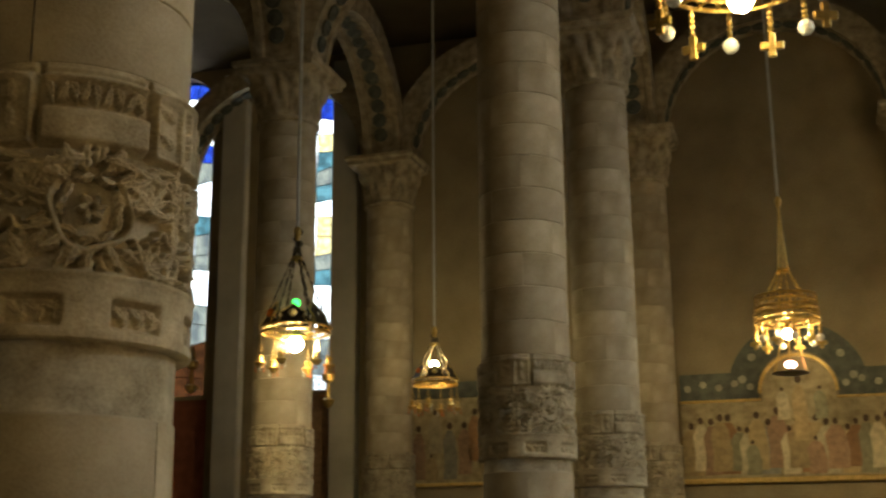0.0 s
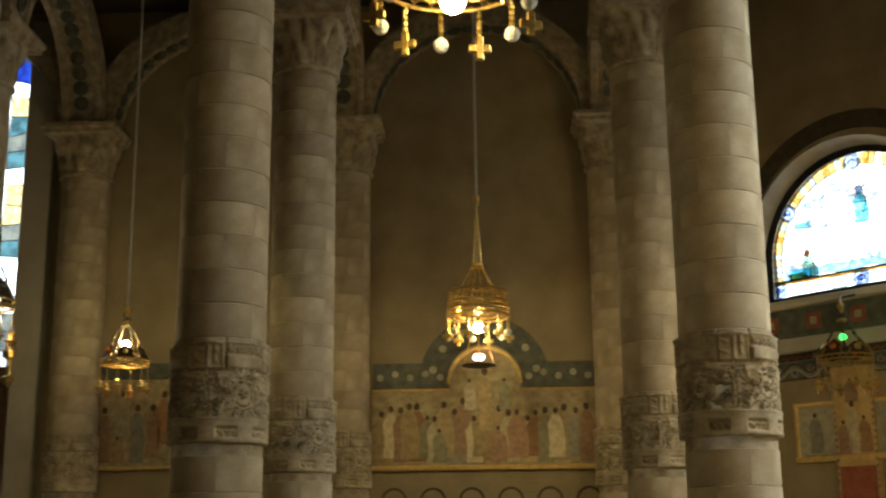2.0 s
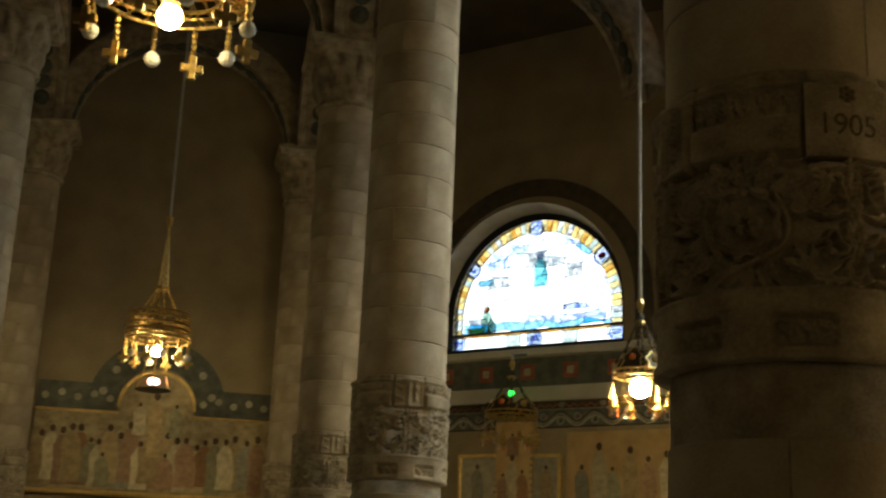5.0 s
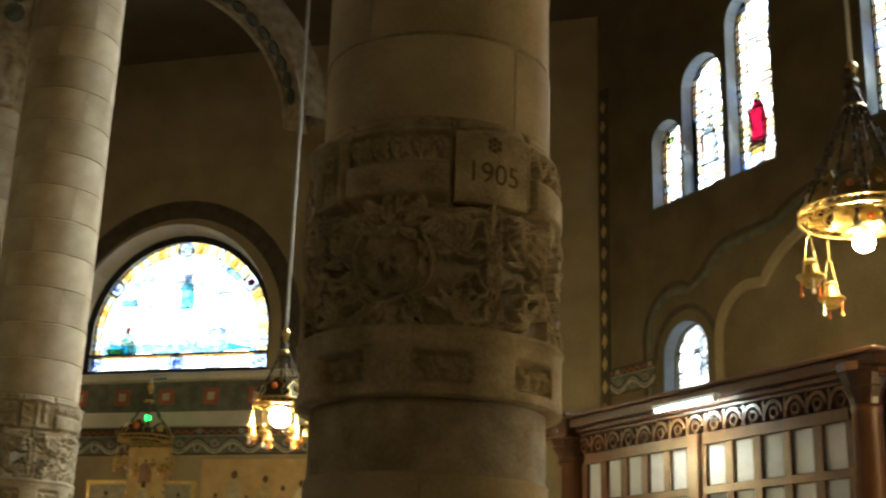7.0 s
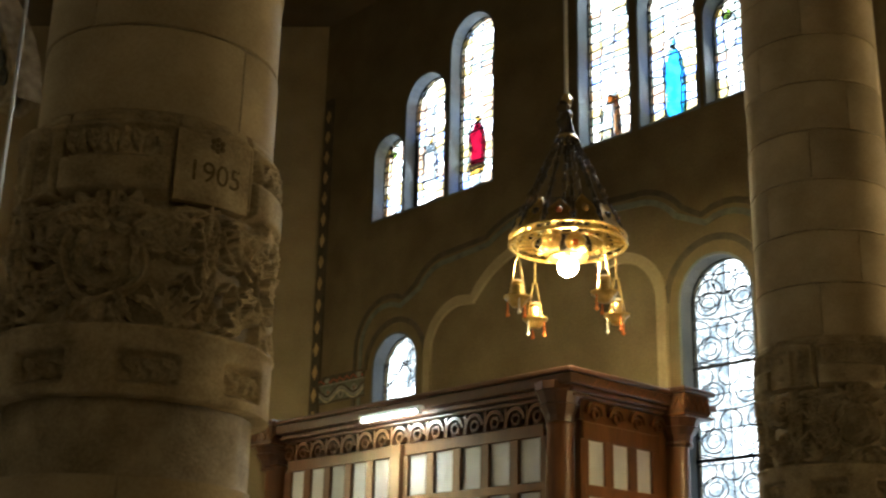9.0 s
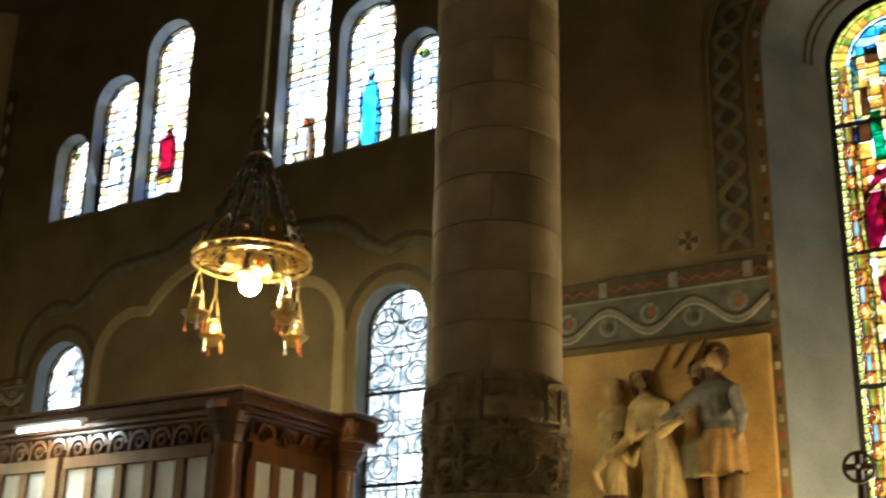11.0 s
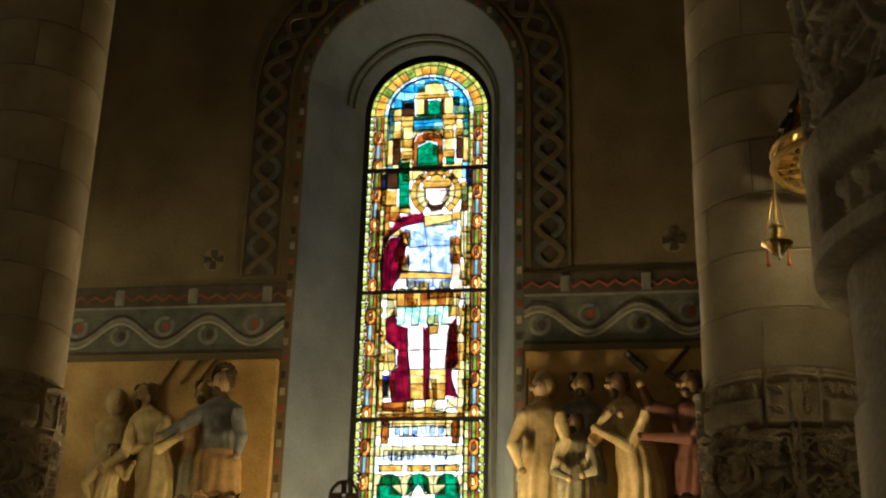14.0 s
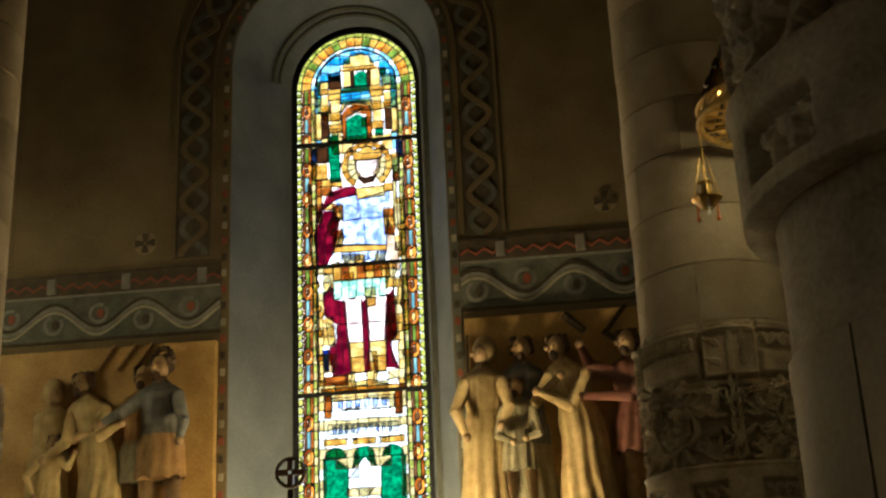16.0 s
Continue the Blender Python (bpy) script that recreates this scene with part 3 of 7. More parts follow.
for x0, x1 in zip(XS[:-1], XS[1:]):
    mx = (x0 + x1) / 2
    if x1 < 8:
        arch_rib("wall_arch", pose(mx, WALL_N + 0.05, CAP1), x1 - x0, 0.8, "dark half-round stone arch against the wall")
    arch_rib("aisle_arch", pose(mx, ROW3, CAP1), x1 - x0, 0.9, "dark half-round stone arch between aisle columns")
    arch_rib("nave_arch", pose(mx, ROW2, CAP1), x1 - x0, 0.9, "dark half-round stone arch between nave columns")
    arch_rib("nave_arch", pose(mx, ROW1, CAP1), x1 - x0, 0.9, "dark half-round stone arch between nave columns")
for x in XS[1:4]:
    arch_rib("cross_arch", pose(x, (ROW3 + WALL_N) / 2, CAP1, 0, 0, 90), WALL_N - ROW3, 0.9, "half-round stone arch with painted soffit across the aisle")
    arch_rib("cross_arch", pose(x, (ROW2 + ROW3) / 2, CAP1, 0, 0, 90), ROW3 - ROW2, 0.9, "half-round stone arch with painted soffit across the aisle")


# ---- stained glass ----
def clip(poly, region):
    """The part of a polygon inside a convex outline that turns anticlockwise."""
    out = list(poly)
    for (ax, az), (bx, bz) in zip(region, region[1:] + region[:1]):
        src, out = out, []
        side = [(bx - ax) * (z - az) - (bz - az) * (x - ax) for x, z in src]
        for i in range(len(src)):
            j = (i + 1) % len(src)
            if side[i] >= 0:
                out.append(src[i])
            if (side[i] > 0) != (side[j] > 0) and abs(side[i] - side[j]) > 1e-12:
                t = side[i] / (side[i] - side[j])
                out.append((src[i][0] + t * (src[j][0] - src[i][0]), src[i][1] + t * (src[j][1] - src[i][1])))
        if len(out) < 3:
            return []
    clean = [p for i, p in enumerate(out) if math.dist(p, out[i - 1]) > 0.004]
    return clean if len(clean) > 2 else []


def rect(x0, x1, z0, z1):
    return [(x0, z0), (x1, z0), (x1, z1), (x0, z1)]


def came(bm, pts, w, y, closed=True):
    """A lead strip along a line."""
    for i in range(len(pts) if closed else len(pts) - 1):
        (ax, az), (bx, bz) = pts[i], pts[(i + 1) % len(pts)]
        d = math.hypot(bx - ax, bz - az)
        if d < 1e-4:
            continue
        nx, nz = -(bz - az) / d * w / 2, (bx - ax) / d * w / 2
        ex, ez = (bx - ax) / d * w / 3, (bz - az) / d * w / 3
        slab(bm, [(ax - ex + nx, az - ez + nz), (ax - ex - nx, az - ez - nz), (bx + ex - nx, bz + ez - nz), (bx + ex + nx, bz + ez + nz)], y - 0.012, y)


def inside(x, z, pts):
    hit = False
    for (ax, az), (bx, bz) in zip(pts, pts[1:] + pts[:1]):
        if (az > z) != (bz > z) and x < ax + (z - az) / (bz - az) * (bx - ax):
            hit = not hit
    return hit


def without(ground, figures):
    """Leaves out the ground panes that lie mostly under pieces of the figure."""
    out = []
    for g in ground:
        mx, mz = sum(p[0] for p in g[1]) / len(g[1]), sum(p[1] for p in g[1]) / len(g[1])
        spots = [(mx, mz)] * 2 + [(mx + (x - mx) * 0.85, mz + (z - mz) * 0.85) for x, z in g[1]]
        if sum(any(inside(x, z, f[1]) for f in figures) for x, z in spots) < 0.7 * len(spots):
            out.append(g)
    return out


def stained(name, m, y, outline, panes, label, lines=(), bars=(), lead=0.014, group="stained windows"):
    """A leaded window: glass pieces (material, polygon, layer), lead round each, free lead lines, iron bars, and a frame."""
    w = thing(name, m, label, "window", group, "structure")
    bm = bmesh.new()
    came(bm, outline, 0.05, y + 0.01)
    xs, zs_ = [q[0] for q in outline], [q[1] for q in outline]
    mx, mz, hw, hh_ = (min(xs) + max(xs)) / 2, (min(zs_) + max(zs_)) / 2, (max(xs) - min(xs)) / 2, (max(zs_) - min(zs_)) / 2
    came(bm, [(mx + (q[0] - mx) * (1 + 0.08 / hw), mz + (q[1] - mz) * (1 + 0.08 / hh_)) for q in outline], 0.17, y + 0.012)
    part("window_frame", bm, LEAD, w)
    bm = bmesh.new()
    for material, pts, layer in panes:
        pm = bmesh.new()
        slab(pm, pts, y + 0.03 - 0.007 * layer, y + 0.032 - 0.007 * layer)
        part("pane", pm, material, w)
        came(bm, pts, lead, y)
    for pts, width in lines:
        came(bm, pts, width, y, False)
    part("lead_came", bm, LEAD, w)
    for x0, x1, z in bars:
        part("saddle_bar", box(bmesh.new(), x0, x1, y - 0.03, y - 0.014, z - 0.025, z + 0.025), LEAD, w)
    return w


rng = random.Random(5)


def jitter(x, z, k):
    r = random.Random(round(x * 917 + z * 331))
    return x + r.uniform(-k, k), z + r.uniform(-k, k)


def cells(region, x0, x1, z0, z1, nx, nz, shake, choose):
    """An uneven grid of panes inside a convex region."""
    out = []
    gx = [x0 + (x1 - x0) * i / nx for i in range(nx + 1)]
    gz = [z0 + (z1 - z0) * j / nz for j in range(nz + 1)]
    for i in range(nx):
        for j in range(nz):
            quad = [jitter(gx[i], gz[j], shake), jitter(gx[i + 1], gz[j], shake), jitter(gx[i + 1], gz[j + 1], shake), jitter(gx[i], gz[j + 1], shake)]
            pts = clip(quad, region)
            if pts:
                cx, cz = sum(p[0] for p in pts) / len(pts), sum(p[1] for p in pts) / len(pts)
                out.append((choose(cx, cz), pts, 0))
    return out


def robe(cx, z0, h, w, lean=0.0):
    """Outline of a standing draped shape, turning anticlockwise."""
    return [(cx - w * 0.42, z0), (cx + w * 0.45, z0), (cx + w * 0.5, z0 + h * 0.35), (cx + w * 0.36 + lean, z0 + h * 0.72), (cx + w * 0.16 + lean, z0 + h * 0.85),
            (cx - w * 0.18 + lean, z0 + h * 0.85), (cx - w * 0.45 + lean, z0 + h * 0.66), (cx - w * 0.36, z0 + h * 0.3)]


# six stepped lancets high in the end wall
ROBES = {1: (G_PALE, G_CREAM), 2: (G_SCARLET, G_GOLD), 3: (G_PALE, G_ORANGE), 4: (G_SKY, G_SKYPALE)}
for k, (c, h, oc, oh, z0, z1) in enumerate(LANCET_SET):
    ol = round_arch(oc, oh, z0, z1, 12)
    rr = random.Random(k)
    panes = cells(ol, c - h, c + h + 0.3, z0, z1, 4, round((z1 - z0) / 0.15), 0.035, lambda x, z: (rr.choice([G_STEEL, G_MIST, G_STRAW, FLESH, G_CLEAR]) if abs(x - c) > h * 0.5 else rr.choice([G_CLEAR, G_CLEAR, G_CLEAR, G_PALE])))
    if k in ROBES:
        a, b = ROBES[k]
        base = z0 + (0.55 if k in (1, 2) else 0.12)
        hh = {1: 0.9, 2: 0.95, 3: 0.75, 4: 1.35}[k]
        panes.append((a, robe(c + 0.02, base, hh, 0.46), 1))
        panes.append((b, disc(c + 0.02, base + hh * 0.93, 0.07, 0.09, 8), 1))
        if k in (2, 4):
            panes.append((G_GOLD if k == 2 else G_SKY, rect(c - 0.2, c + 0.22, base - 0.2, base - 0.03), 1))
        if k == 3:
            panes += [(G_ORANGE, rect(c + 0.08, c + 0.2, z0 + 0.1, z0 + 0.85), 1), (G_CREAM, rect(c - 0.22, c + 0.05, z0 + 0.08, z0 + 0.3), 1)]
    if k in (0, 5):
        panes.append((G_MOSS, disc(c, z1 - 0.3, 0.09, 0.09, 8), 1))
    panes = without([p for p in panes if p[2] == 0], [p for p in panes if p[2]]) + [p for p in panes if p[2]]
    stained("stained_window", EAST, JAMB - 0.01, ol, panes, "narrow lancet of pale stained glass high in the wall", lead=0.024, group="stepped lancets")

# two lower windows of clear glass with looping leads
for _, _, c, h, z0, z1 in LACE_SET:
    ol = round_arch(c, h, z0, z1, 12)
    panes = cells(ol, c - h, c + h, z0, z1, 2, max(3, round((z1 - z0) / 0.5)), 0.0, lambda x, z: G_PALE if rng.random() < 0.6 else G_CLEAR)
    lines = []
    z = z0 + 0.15
    while z < z1 - 0.5:
        for sx in (-1, 1):
            lines += [(disc(c + sx * h * 0.5, z + 0.16, h * 0.34, 0.17, 14, 0, 359), 0.02), (disc(c + sx * h * 0.5, z + 0.16, h * 0.2, 0.10, 10, 0, 359), 0.016),
                      (disc(c + sx * h, z + 0.42, h * 0.55, 0.2, 10, 90 if sx > 0 else -90, 270 if sx > 0 else 90), 0.018)]
        lines += [(disc(c, z + 0.42, h * 0.30, 0.16, 12, 0, 359), 0.02), ([(c - h, z + 0.66), (c - h * 0.3, z + 0.58), (c + h * 0.3, z + 0.58), (c + h, z + 0.66)], 0.018)]
        z += 0.66
    zs = z1 - h
    lines += [(disc(c + h * 0.45 * math.cos(radians(a)), zs + 0.02 + h * 0.45 * math.sin(radians(a)), h * 0.36, None, 12, 0, 359), 0.02) for a in (20, 90, 160)]
    bars = [(c - h, c + h, b) for b in (z0 + 0.66 * k + 0.05 for k in range(1, 7)) if b < z1 - 1.2 and z1 - z0 > 3 and round((b - z0) / 0.66) % 2 == 1]
    stained("lace_window", EAST, JAMB - 0.01, ol, panes, "round-headed window of clear glass with looping leads", lines, bars, group="lace windows")

# tall window with a standing figure in armour
c, h, z0, z1 = TALL
S = 1.067                                      # size of one unit of the design


def w(x, z):
    return (c + x * S, 1.65 + (z - 1.65) * S)


def shape(pts):
    return [w(x, z) for x, z in pts]


ol = round_arch(c, h, z0, z1, 24)
inner = round_arch(c, h * 0.68, z0, z1 - h * 0.32, 18)
P = []
# inside ground: blue vault, white and gold below
gr = random.Random(8)


def behind(x, z):
    if z > 9.1:
        return G_SKY if gr.random() < 0.6 else G_SKYPALE
    if z > 8.1:
        return G_SKYPALE if abs(x - c) > 0.5 else G_CREAM
    if z < 4.9:
        return G_STRAW if int(z * 5) % 2 else G_CLEAR
    if z > 7.2:
        return gr.choice([G_ORANGE, G_GOLD])
    return gr.choice([G_CREAM, G_STRAW, G_GOLD])


ground = cells(inner, c - 0.62, c + 0.62, z0, z1, 9, 62, 0.015, behind)
# chain border of ovals and links up both sides and round the head
zs = z1 - h
n = int((zs - z0) / 0.215)
for sx in (-1, 1):
    for i in range(n):
        za, zb = z0 + (zs - z0) * i / n, z0 + (zs - z0) * (i + 1) / n
        x1, x2, x3, x4 = (c + sx * h * q for q in (0.995, 0.90, 0.74, 0.66))
        zm, xm = (za + zb) / 2, (x2 + x3) / 2
        xa, xb = min(x2, x3), max(x2, x3)
        rx, rz = (xb - xa) / 2, (zb - za) / 2
        if i % 2:
            # an amber link with a dark heart, dark corners round it
            for q in range(4):
                arc = disc(xm, zm, rx, rz, 5, 90 * q, 90 * q + 90)
                P.append((G_BROWN, arc + [(xm + rx * (1 if q in (0, 3) else -1), zm + rz * (1 if q < 2 else -1))], 0))
            for q in (0, 1):
                P.append((G_AMBER if q else G_ORANGE, disc(xm, zm, rx, rz, 8, 60 + 180 * q, 240 + 180 * q) + disc(xm, zm, rx * 0.42, rz * 0.5, 8, 240 + 180 * q, 60 + 180 * q), 0))
            P.append((G_BEARD if i % 4 == 1 else G_CREAM, disc(xm, zm, rx * 0.42, rz * 0.5, 8), 0))
        else:
            P += [(G_BEARD, rect(xa, xm - 0.024, za, zb), 0), (G_MOSS if i % 4 else G_SEA, rect(xm - 0.024, xm + 0.024, za, zb), 0), (G_ORANGE, rect(xm + 0.024, xb, za, zb), 0)]
        for q in (0, 1):
            zc, zd = za + rz * q, za + rz * (q + 1)
            P.append((G_LIME, disc((x1 + x2) / 2, (zc + zd) / 2, abs(x1 - x2) / 2, (zd - zc) * 0.5, 8), 0))
            P.append((G_LIME if q else G_STRAW, rect(min(x3, x4), max(x3, x4), zc, zd), 0))
for i in range(20):
    a0, a1 = math.pi * i / 20, math.pi * (i + 1) / 20

    def band(r0, r1):
        return [(c + r * math.cos(a), zs + r * math.sin(a)) for r, a in ((r0, a0), (r1, a0), (r1, a1), (r0, a1))]
    P.append((G_GOLD if i % 2 else G_AMBER if i % 4 else G_MOSS, band(h * 0.74, h * 0.90), 0))
    P.append((G_LIME, band(h * 0.90, h * 0.995), 0))
    P.append((G_SKYPALE if i % 3 else G_CLEAR, band(h * 0.66, h * 0.74), 0))
# temple, crowned head, armour, cloak and legs, piece by piece
P += [(gl, shape(pts), k) for gl, pts, k in [
    (G_CREAM, [(0.26, 9.19), (0.21, 9.3), (0.1, 9.38), (-0.03, 9.38), (-0.14, 9.3), (-0.17, 9.19)], 1),
    (G_GOLD, [(-0.19, 9.14), (0.29, 9.14), (0.29, 9.19), (-0.19, 9.19)], 1),
    (G_CREAM, [(-0.16, 8.9), (-0.06, 8.9), (-0.07, 9.14), (-0.16, 9.14)], 1),
    (G_BROWN, [(-0.06, 8.9), (-0.01, 8.9), (-0.02, 9.14), (-0.07, 9.14)], 1),
    (G_BROWN, [(0.15, 8.9), (0.2, 8.9), (0.2, 9.14), (0.15, 9.14)], 1),
    (G_CREAM, [(0.2, 8.9), (0.32, 8.9), (0.32, 9.14), (0.2, 9.14)], 1),
    (G_GREEN, [(0.15, 8.9), (0.15, 9.07), (0.1, 9.13), (0.02, 9.13), (-0.02, 9.07), (-0.01, 8.9)], 1),
    (G_GOLD, [(-0.36, 8.83), (0.36, 8.83), (0.35, 8.9), (-0.36, 8.9)], 1),
    (G_CREAM, [(-0.5, 8.9), (-0.36, 8.9), (-0.36, 9.02), (-0.51, 9.02)], 1),
]]
P += [(gl, shape(pts), k) for gl, pts, k in [
    (G_GOLD, [(-0.5, 8.83), (-0.36, 8.83), (-0.36, 8.9), (-0.5, 8.9)], 1),
    (G_CREAM, [(0.34, 8.9), (0.51, 8.9), (0.51, 9.04), (0.34, 9.04)], 1),
    (G_GOLD, [(0.36, 8.82), (0.52, 8.82), (0.52, 8.9), (0.35, 8.9)], 1),
    (G_BROWN, [(-0.35, 8.9), (-0.18, 8.9), (-0.19, 9.11), (-0.36, 9.11)], 1),
    (G_GREEN, [(0.32, 9.04), (0.4, 9.04), (0.4, 9.14), (0.32, 9.14)], 1),
    (G_GOLD, [(-0.36, 8.74), (-0.19, 8.74), (-0.2, 8.83), (-0.36, 8.83)], 2),
    (G_CREAM, [(-0.33, 8.39), (-0.2, 8.39), (-0.21, 8.74), (-0.34, 8.74)], 2),
    (G_GOLD, [(-0.34, 8.28), (-0.18, 8.28), (-0.18, 8.39), (-0.35, 8.39)], 2),
    (G_GOLD, [(0.19, 8.74), (0.35, 8.74), (0.35, 8.83), (0.19, 8.83)], 2),
]]
P += [(gl, shape(pts), k) for gl, pts, k in [
    (G_CREAM, [(0.22, 8.39), (0.33, 8.39), (0.33, 8.74), (0.21, 8.74)], 2),
    (G_GOLD, [(0.2, 8.28), (0.35, 8.28), (0.35, 8.39), (0.2, 8.39)], 2),
    (G_CREAM, [(-0.19, 8.53), (-0.15, 8.65), (-0.0, 8.69), (0.16, 8.65), (0.2, 8.53), (0.19, 8.73), (-0.19, 8.73)], 1),
    (G_ORANGE, [(-0.18, 8.16), (-0.14, 8.16), (-0.13, 8.49), (0.0, 8.55), (0.13, 8.49), (0.15, 8.16), (0.2, 8.16), (0.2, 8.52), (0.15, 8.63), (-0.0, 8.67), (-0.14, 8.63), (-0.19, 8.52)], 1),
    (G_GREEN, [(0.14, 8.16), (0.12, 8.46), (0.0, 8.53), (-0.13, 8.46), (-0.13, 8.16)], 1),
    (G_CREAM, [(-0.5, 8.58), (-0.35, 8.58), (-0.36, 8.82), (-0.51, 8.82)], 1),
    (G_BROWN, [(-0.45, 8.21), (-0.35, 8.21), (-0.36, 8.57), (-0.46, 8.57)], 1),
    (G_CREAM, [(-0.55, 8.19), (-0.45, 8.19), (-0.46, 8.57), (-0.57, 8.57)], 1),
    (G_CREAM, [(0.36, 8.58), (0.53, 8.58), (0.53, 8.81), (0.36, 8.81)], 1),
]]
P += [(gl, shape(pts), k) for gl, pts, k in [
    (G_BROWN, [(0.37, 8.26), (0.46, 8.26), (0.46, 8.57), (0.36, 8.57)], 1),
    (G_CREAM, [(0.46, 8.21), (0.55, 8.21), (0.55, 8.57), (0.46, 8.57)], 1),
    (G_GREEN, [(-0.37, 8.09), (-0.23, 8.09), (-0.23, 8.26), (-0.37, 8.26)], 1),
    (G_GREEN, [(-0.36, 7.93), (-0.22, 7.93), (-0.23, 8.09), (-0.37, 8.09)], 1),
    (G_GREEN, [(-0.35, 7.76), (-0.22, 7.76), (-0.22, 7.93), (-0.36, 7.93)], 1),
    (G_GREEN, [(-0.35, 7.6), (-0.21, 7.6), (-0.22, 7.76), (-0.35, 7.76)], 1),
    (G_GREEN, [(0.24, 8.19), (0.35, 8.19), (0.35, 8.29), (0.24, 8.29)], 1),
    (G_BLUE, [(-0.59, 7.86), (-0.52, 7.86), (-0.53, 8.1), (-0.6, 8.1)], 1),
    (G_BLUE, [(0.5, 7.87), (0.58, 7.87), (0.58, 8.12), (0.5, 8.12)], 1),
]]
P += [(gl, shape(pts), k) for gl, pts, k in [
    (G_BROWN, [(-0.51, 7.88), (-0.37, 7.88), (-0.38, 8.11), (-0.52, 8.11)], 1),
    (G_GOLD, [(-0.57, 7.64), (-0.38, 7.64), (-0.38, 7.87), (-0.58, 7.87)], 1),
    (G_GOLD, [(0.45, 7.66), (0.53, 7.66), (0.53, 7.94), (0.44, 7.94)], 1),
    (G_GOLD, [(-0.04, 7.87), (0.31, 7.87), (0.34, 8.04), (0.23, 7.99), (0.12, 8.08), (0.02, 7.98), (-0.08, 8.03)], 3),
    (G_BARE, [(-0.02, 7.72), (0.02, 7.62), (0.11, 7.58), (0.23, 7.62), (0.29, 7.72), (0.29, 7.86), (-0.03, 7.86)], 3),
    (G_BEARD, [(0.02, 7.59), (0.09, 7.54), (0.21, 7.57), (0.26, 7.68), (0.2, 7.64), (0.11, 7.62), (0.03, 7.65)], 4),
    (G_BARE, [(0.06, 7.49), (0.21, 7.49), (0.2, 7.59), (0.06, 7.59)], 3),
    (G_CREAM, [(-0.01, 7.34), (0.35, 7.36), (0.32, 7.5), (-0.02, 7.49)], 3),
    (G_STEEL, [(-0.24, 7.2), (-0.2, 7.06), (0.03, 7.09), (-0.02, 7.4), (-0.29, 7.36)], 2),
]]
P += [(gl, shape(pts), k) for gl, pts, k in [
    (G_STEEL, [(0.03, 7.08), (0.38, 7.08), (0.41, 7.43), (-0.01, 7.34)], 2),
    (G_STEEL, [(-0.27, 6.76), (0.08, 6.74), (0.07, 7.08), (-0.2, 7.06)], 2),
    (G_STEEL, [(0.08, 6.74), (0.34, 6.71), (0.37, 7.08), (0.07, 7.08)], 2),
    (G_GOLD, [(-0.32, 6.66), (0.34, 6.64), (0.34, 6.71), (-0.29, 6.75)], 3),
    (G_STEEL, [(-0.32, 6.56), (-0.27, 6.53), (-0.22, 6.55), (-0.22, 6.66), (-0.33, 6.66)], 3),
    (G_STEEL, [(-0.21, 6.56), (-0.16, 6.52), (-0.11, 6.55), (-0.11, 6.65), (-0.22, 6.66)], 3),
    (G_STEEL, [(-0.1, 6.55), (-0.05, 6.52), (-0.0, 6.54), (0.0, 6.65), (-0.11, 6.65)], 3),
    (G_STEEL, [(0.01, 6.55), (0.06, 6.51), (0.11, 6.54), (0.11, 6.65), (0.0, 6.65)], 3),
    (G_STEEL, [(0.12, 6.54), (0.17, 6.51), (0.22, 6.54), (0.23, 6.64), (0.11, 6.65)], 3),
]]
P += [(gl, shape(pts), k) for gl, pts, k in [
    (G_STEEL, [(0.23, 6.54), (0.28, 6.5), (0.33, 6.53), (0.34, 6.64), (0.23, 6.64)], 3),
    (G_GOLD, [(-0.33, 6.3), (-0.23, 6.3), (-0.23, 6.52), (-0.34, 6.53)], 2),
    (G_ORANGE, [(-0.23, 6.3), (-0.13, 6.3), (-0.13, 6.51), (-0.23, 6.52)], 2),
    (G_GOLD, [(-0.13, 6.3), (-0.03, 6.3), (-0.03, 6.5), (-0.13, 6.51)], 2),
    (G_ORANGE, [(-0.03, 6.3), (0.08, 6.3), (0.07, 6.49), (-0.03, 6.5)], 2),
    (G_GOLD, [(0.08, 6.3), (0.18, 6.3), (0.17, 6.48), (0.07, 6.49)], 2),
    (G_ORANGE, [(0.18, 6.3), (0.28, 6.3), (0.27, 6.48), (0.17, 6.48)], 2),
    (G_GOLD, [(0.28, 6.3), (0.38, 6.3), (0.37, 6.47), (0.27, 6.47)], 2),
    (G_MINT, [(-0.32, 6.06), (-0.23, 6.06), (-0.22, 6.29), (-0.32, 6.29)], 2),
]]
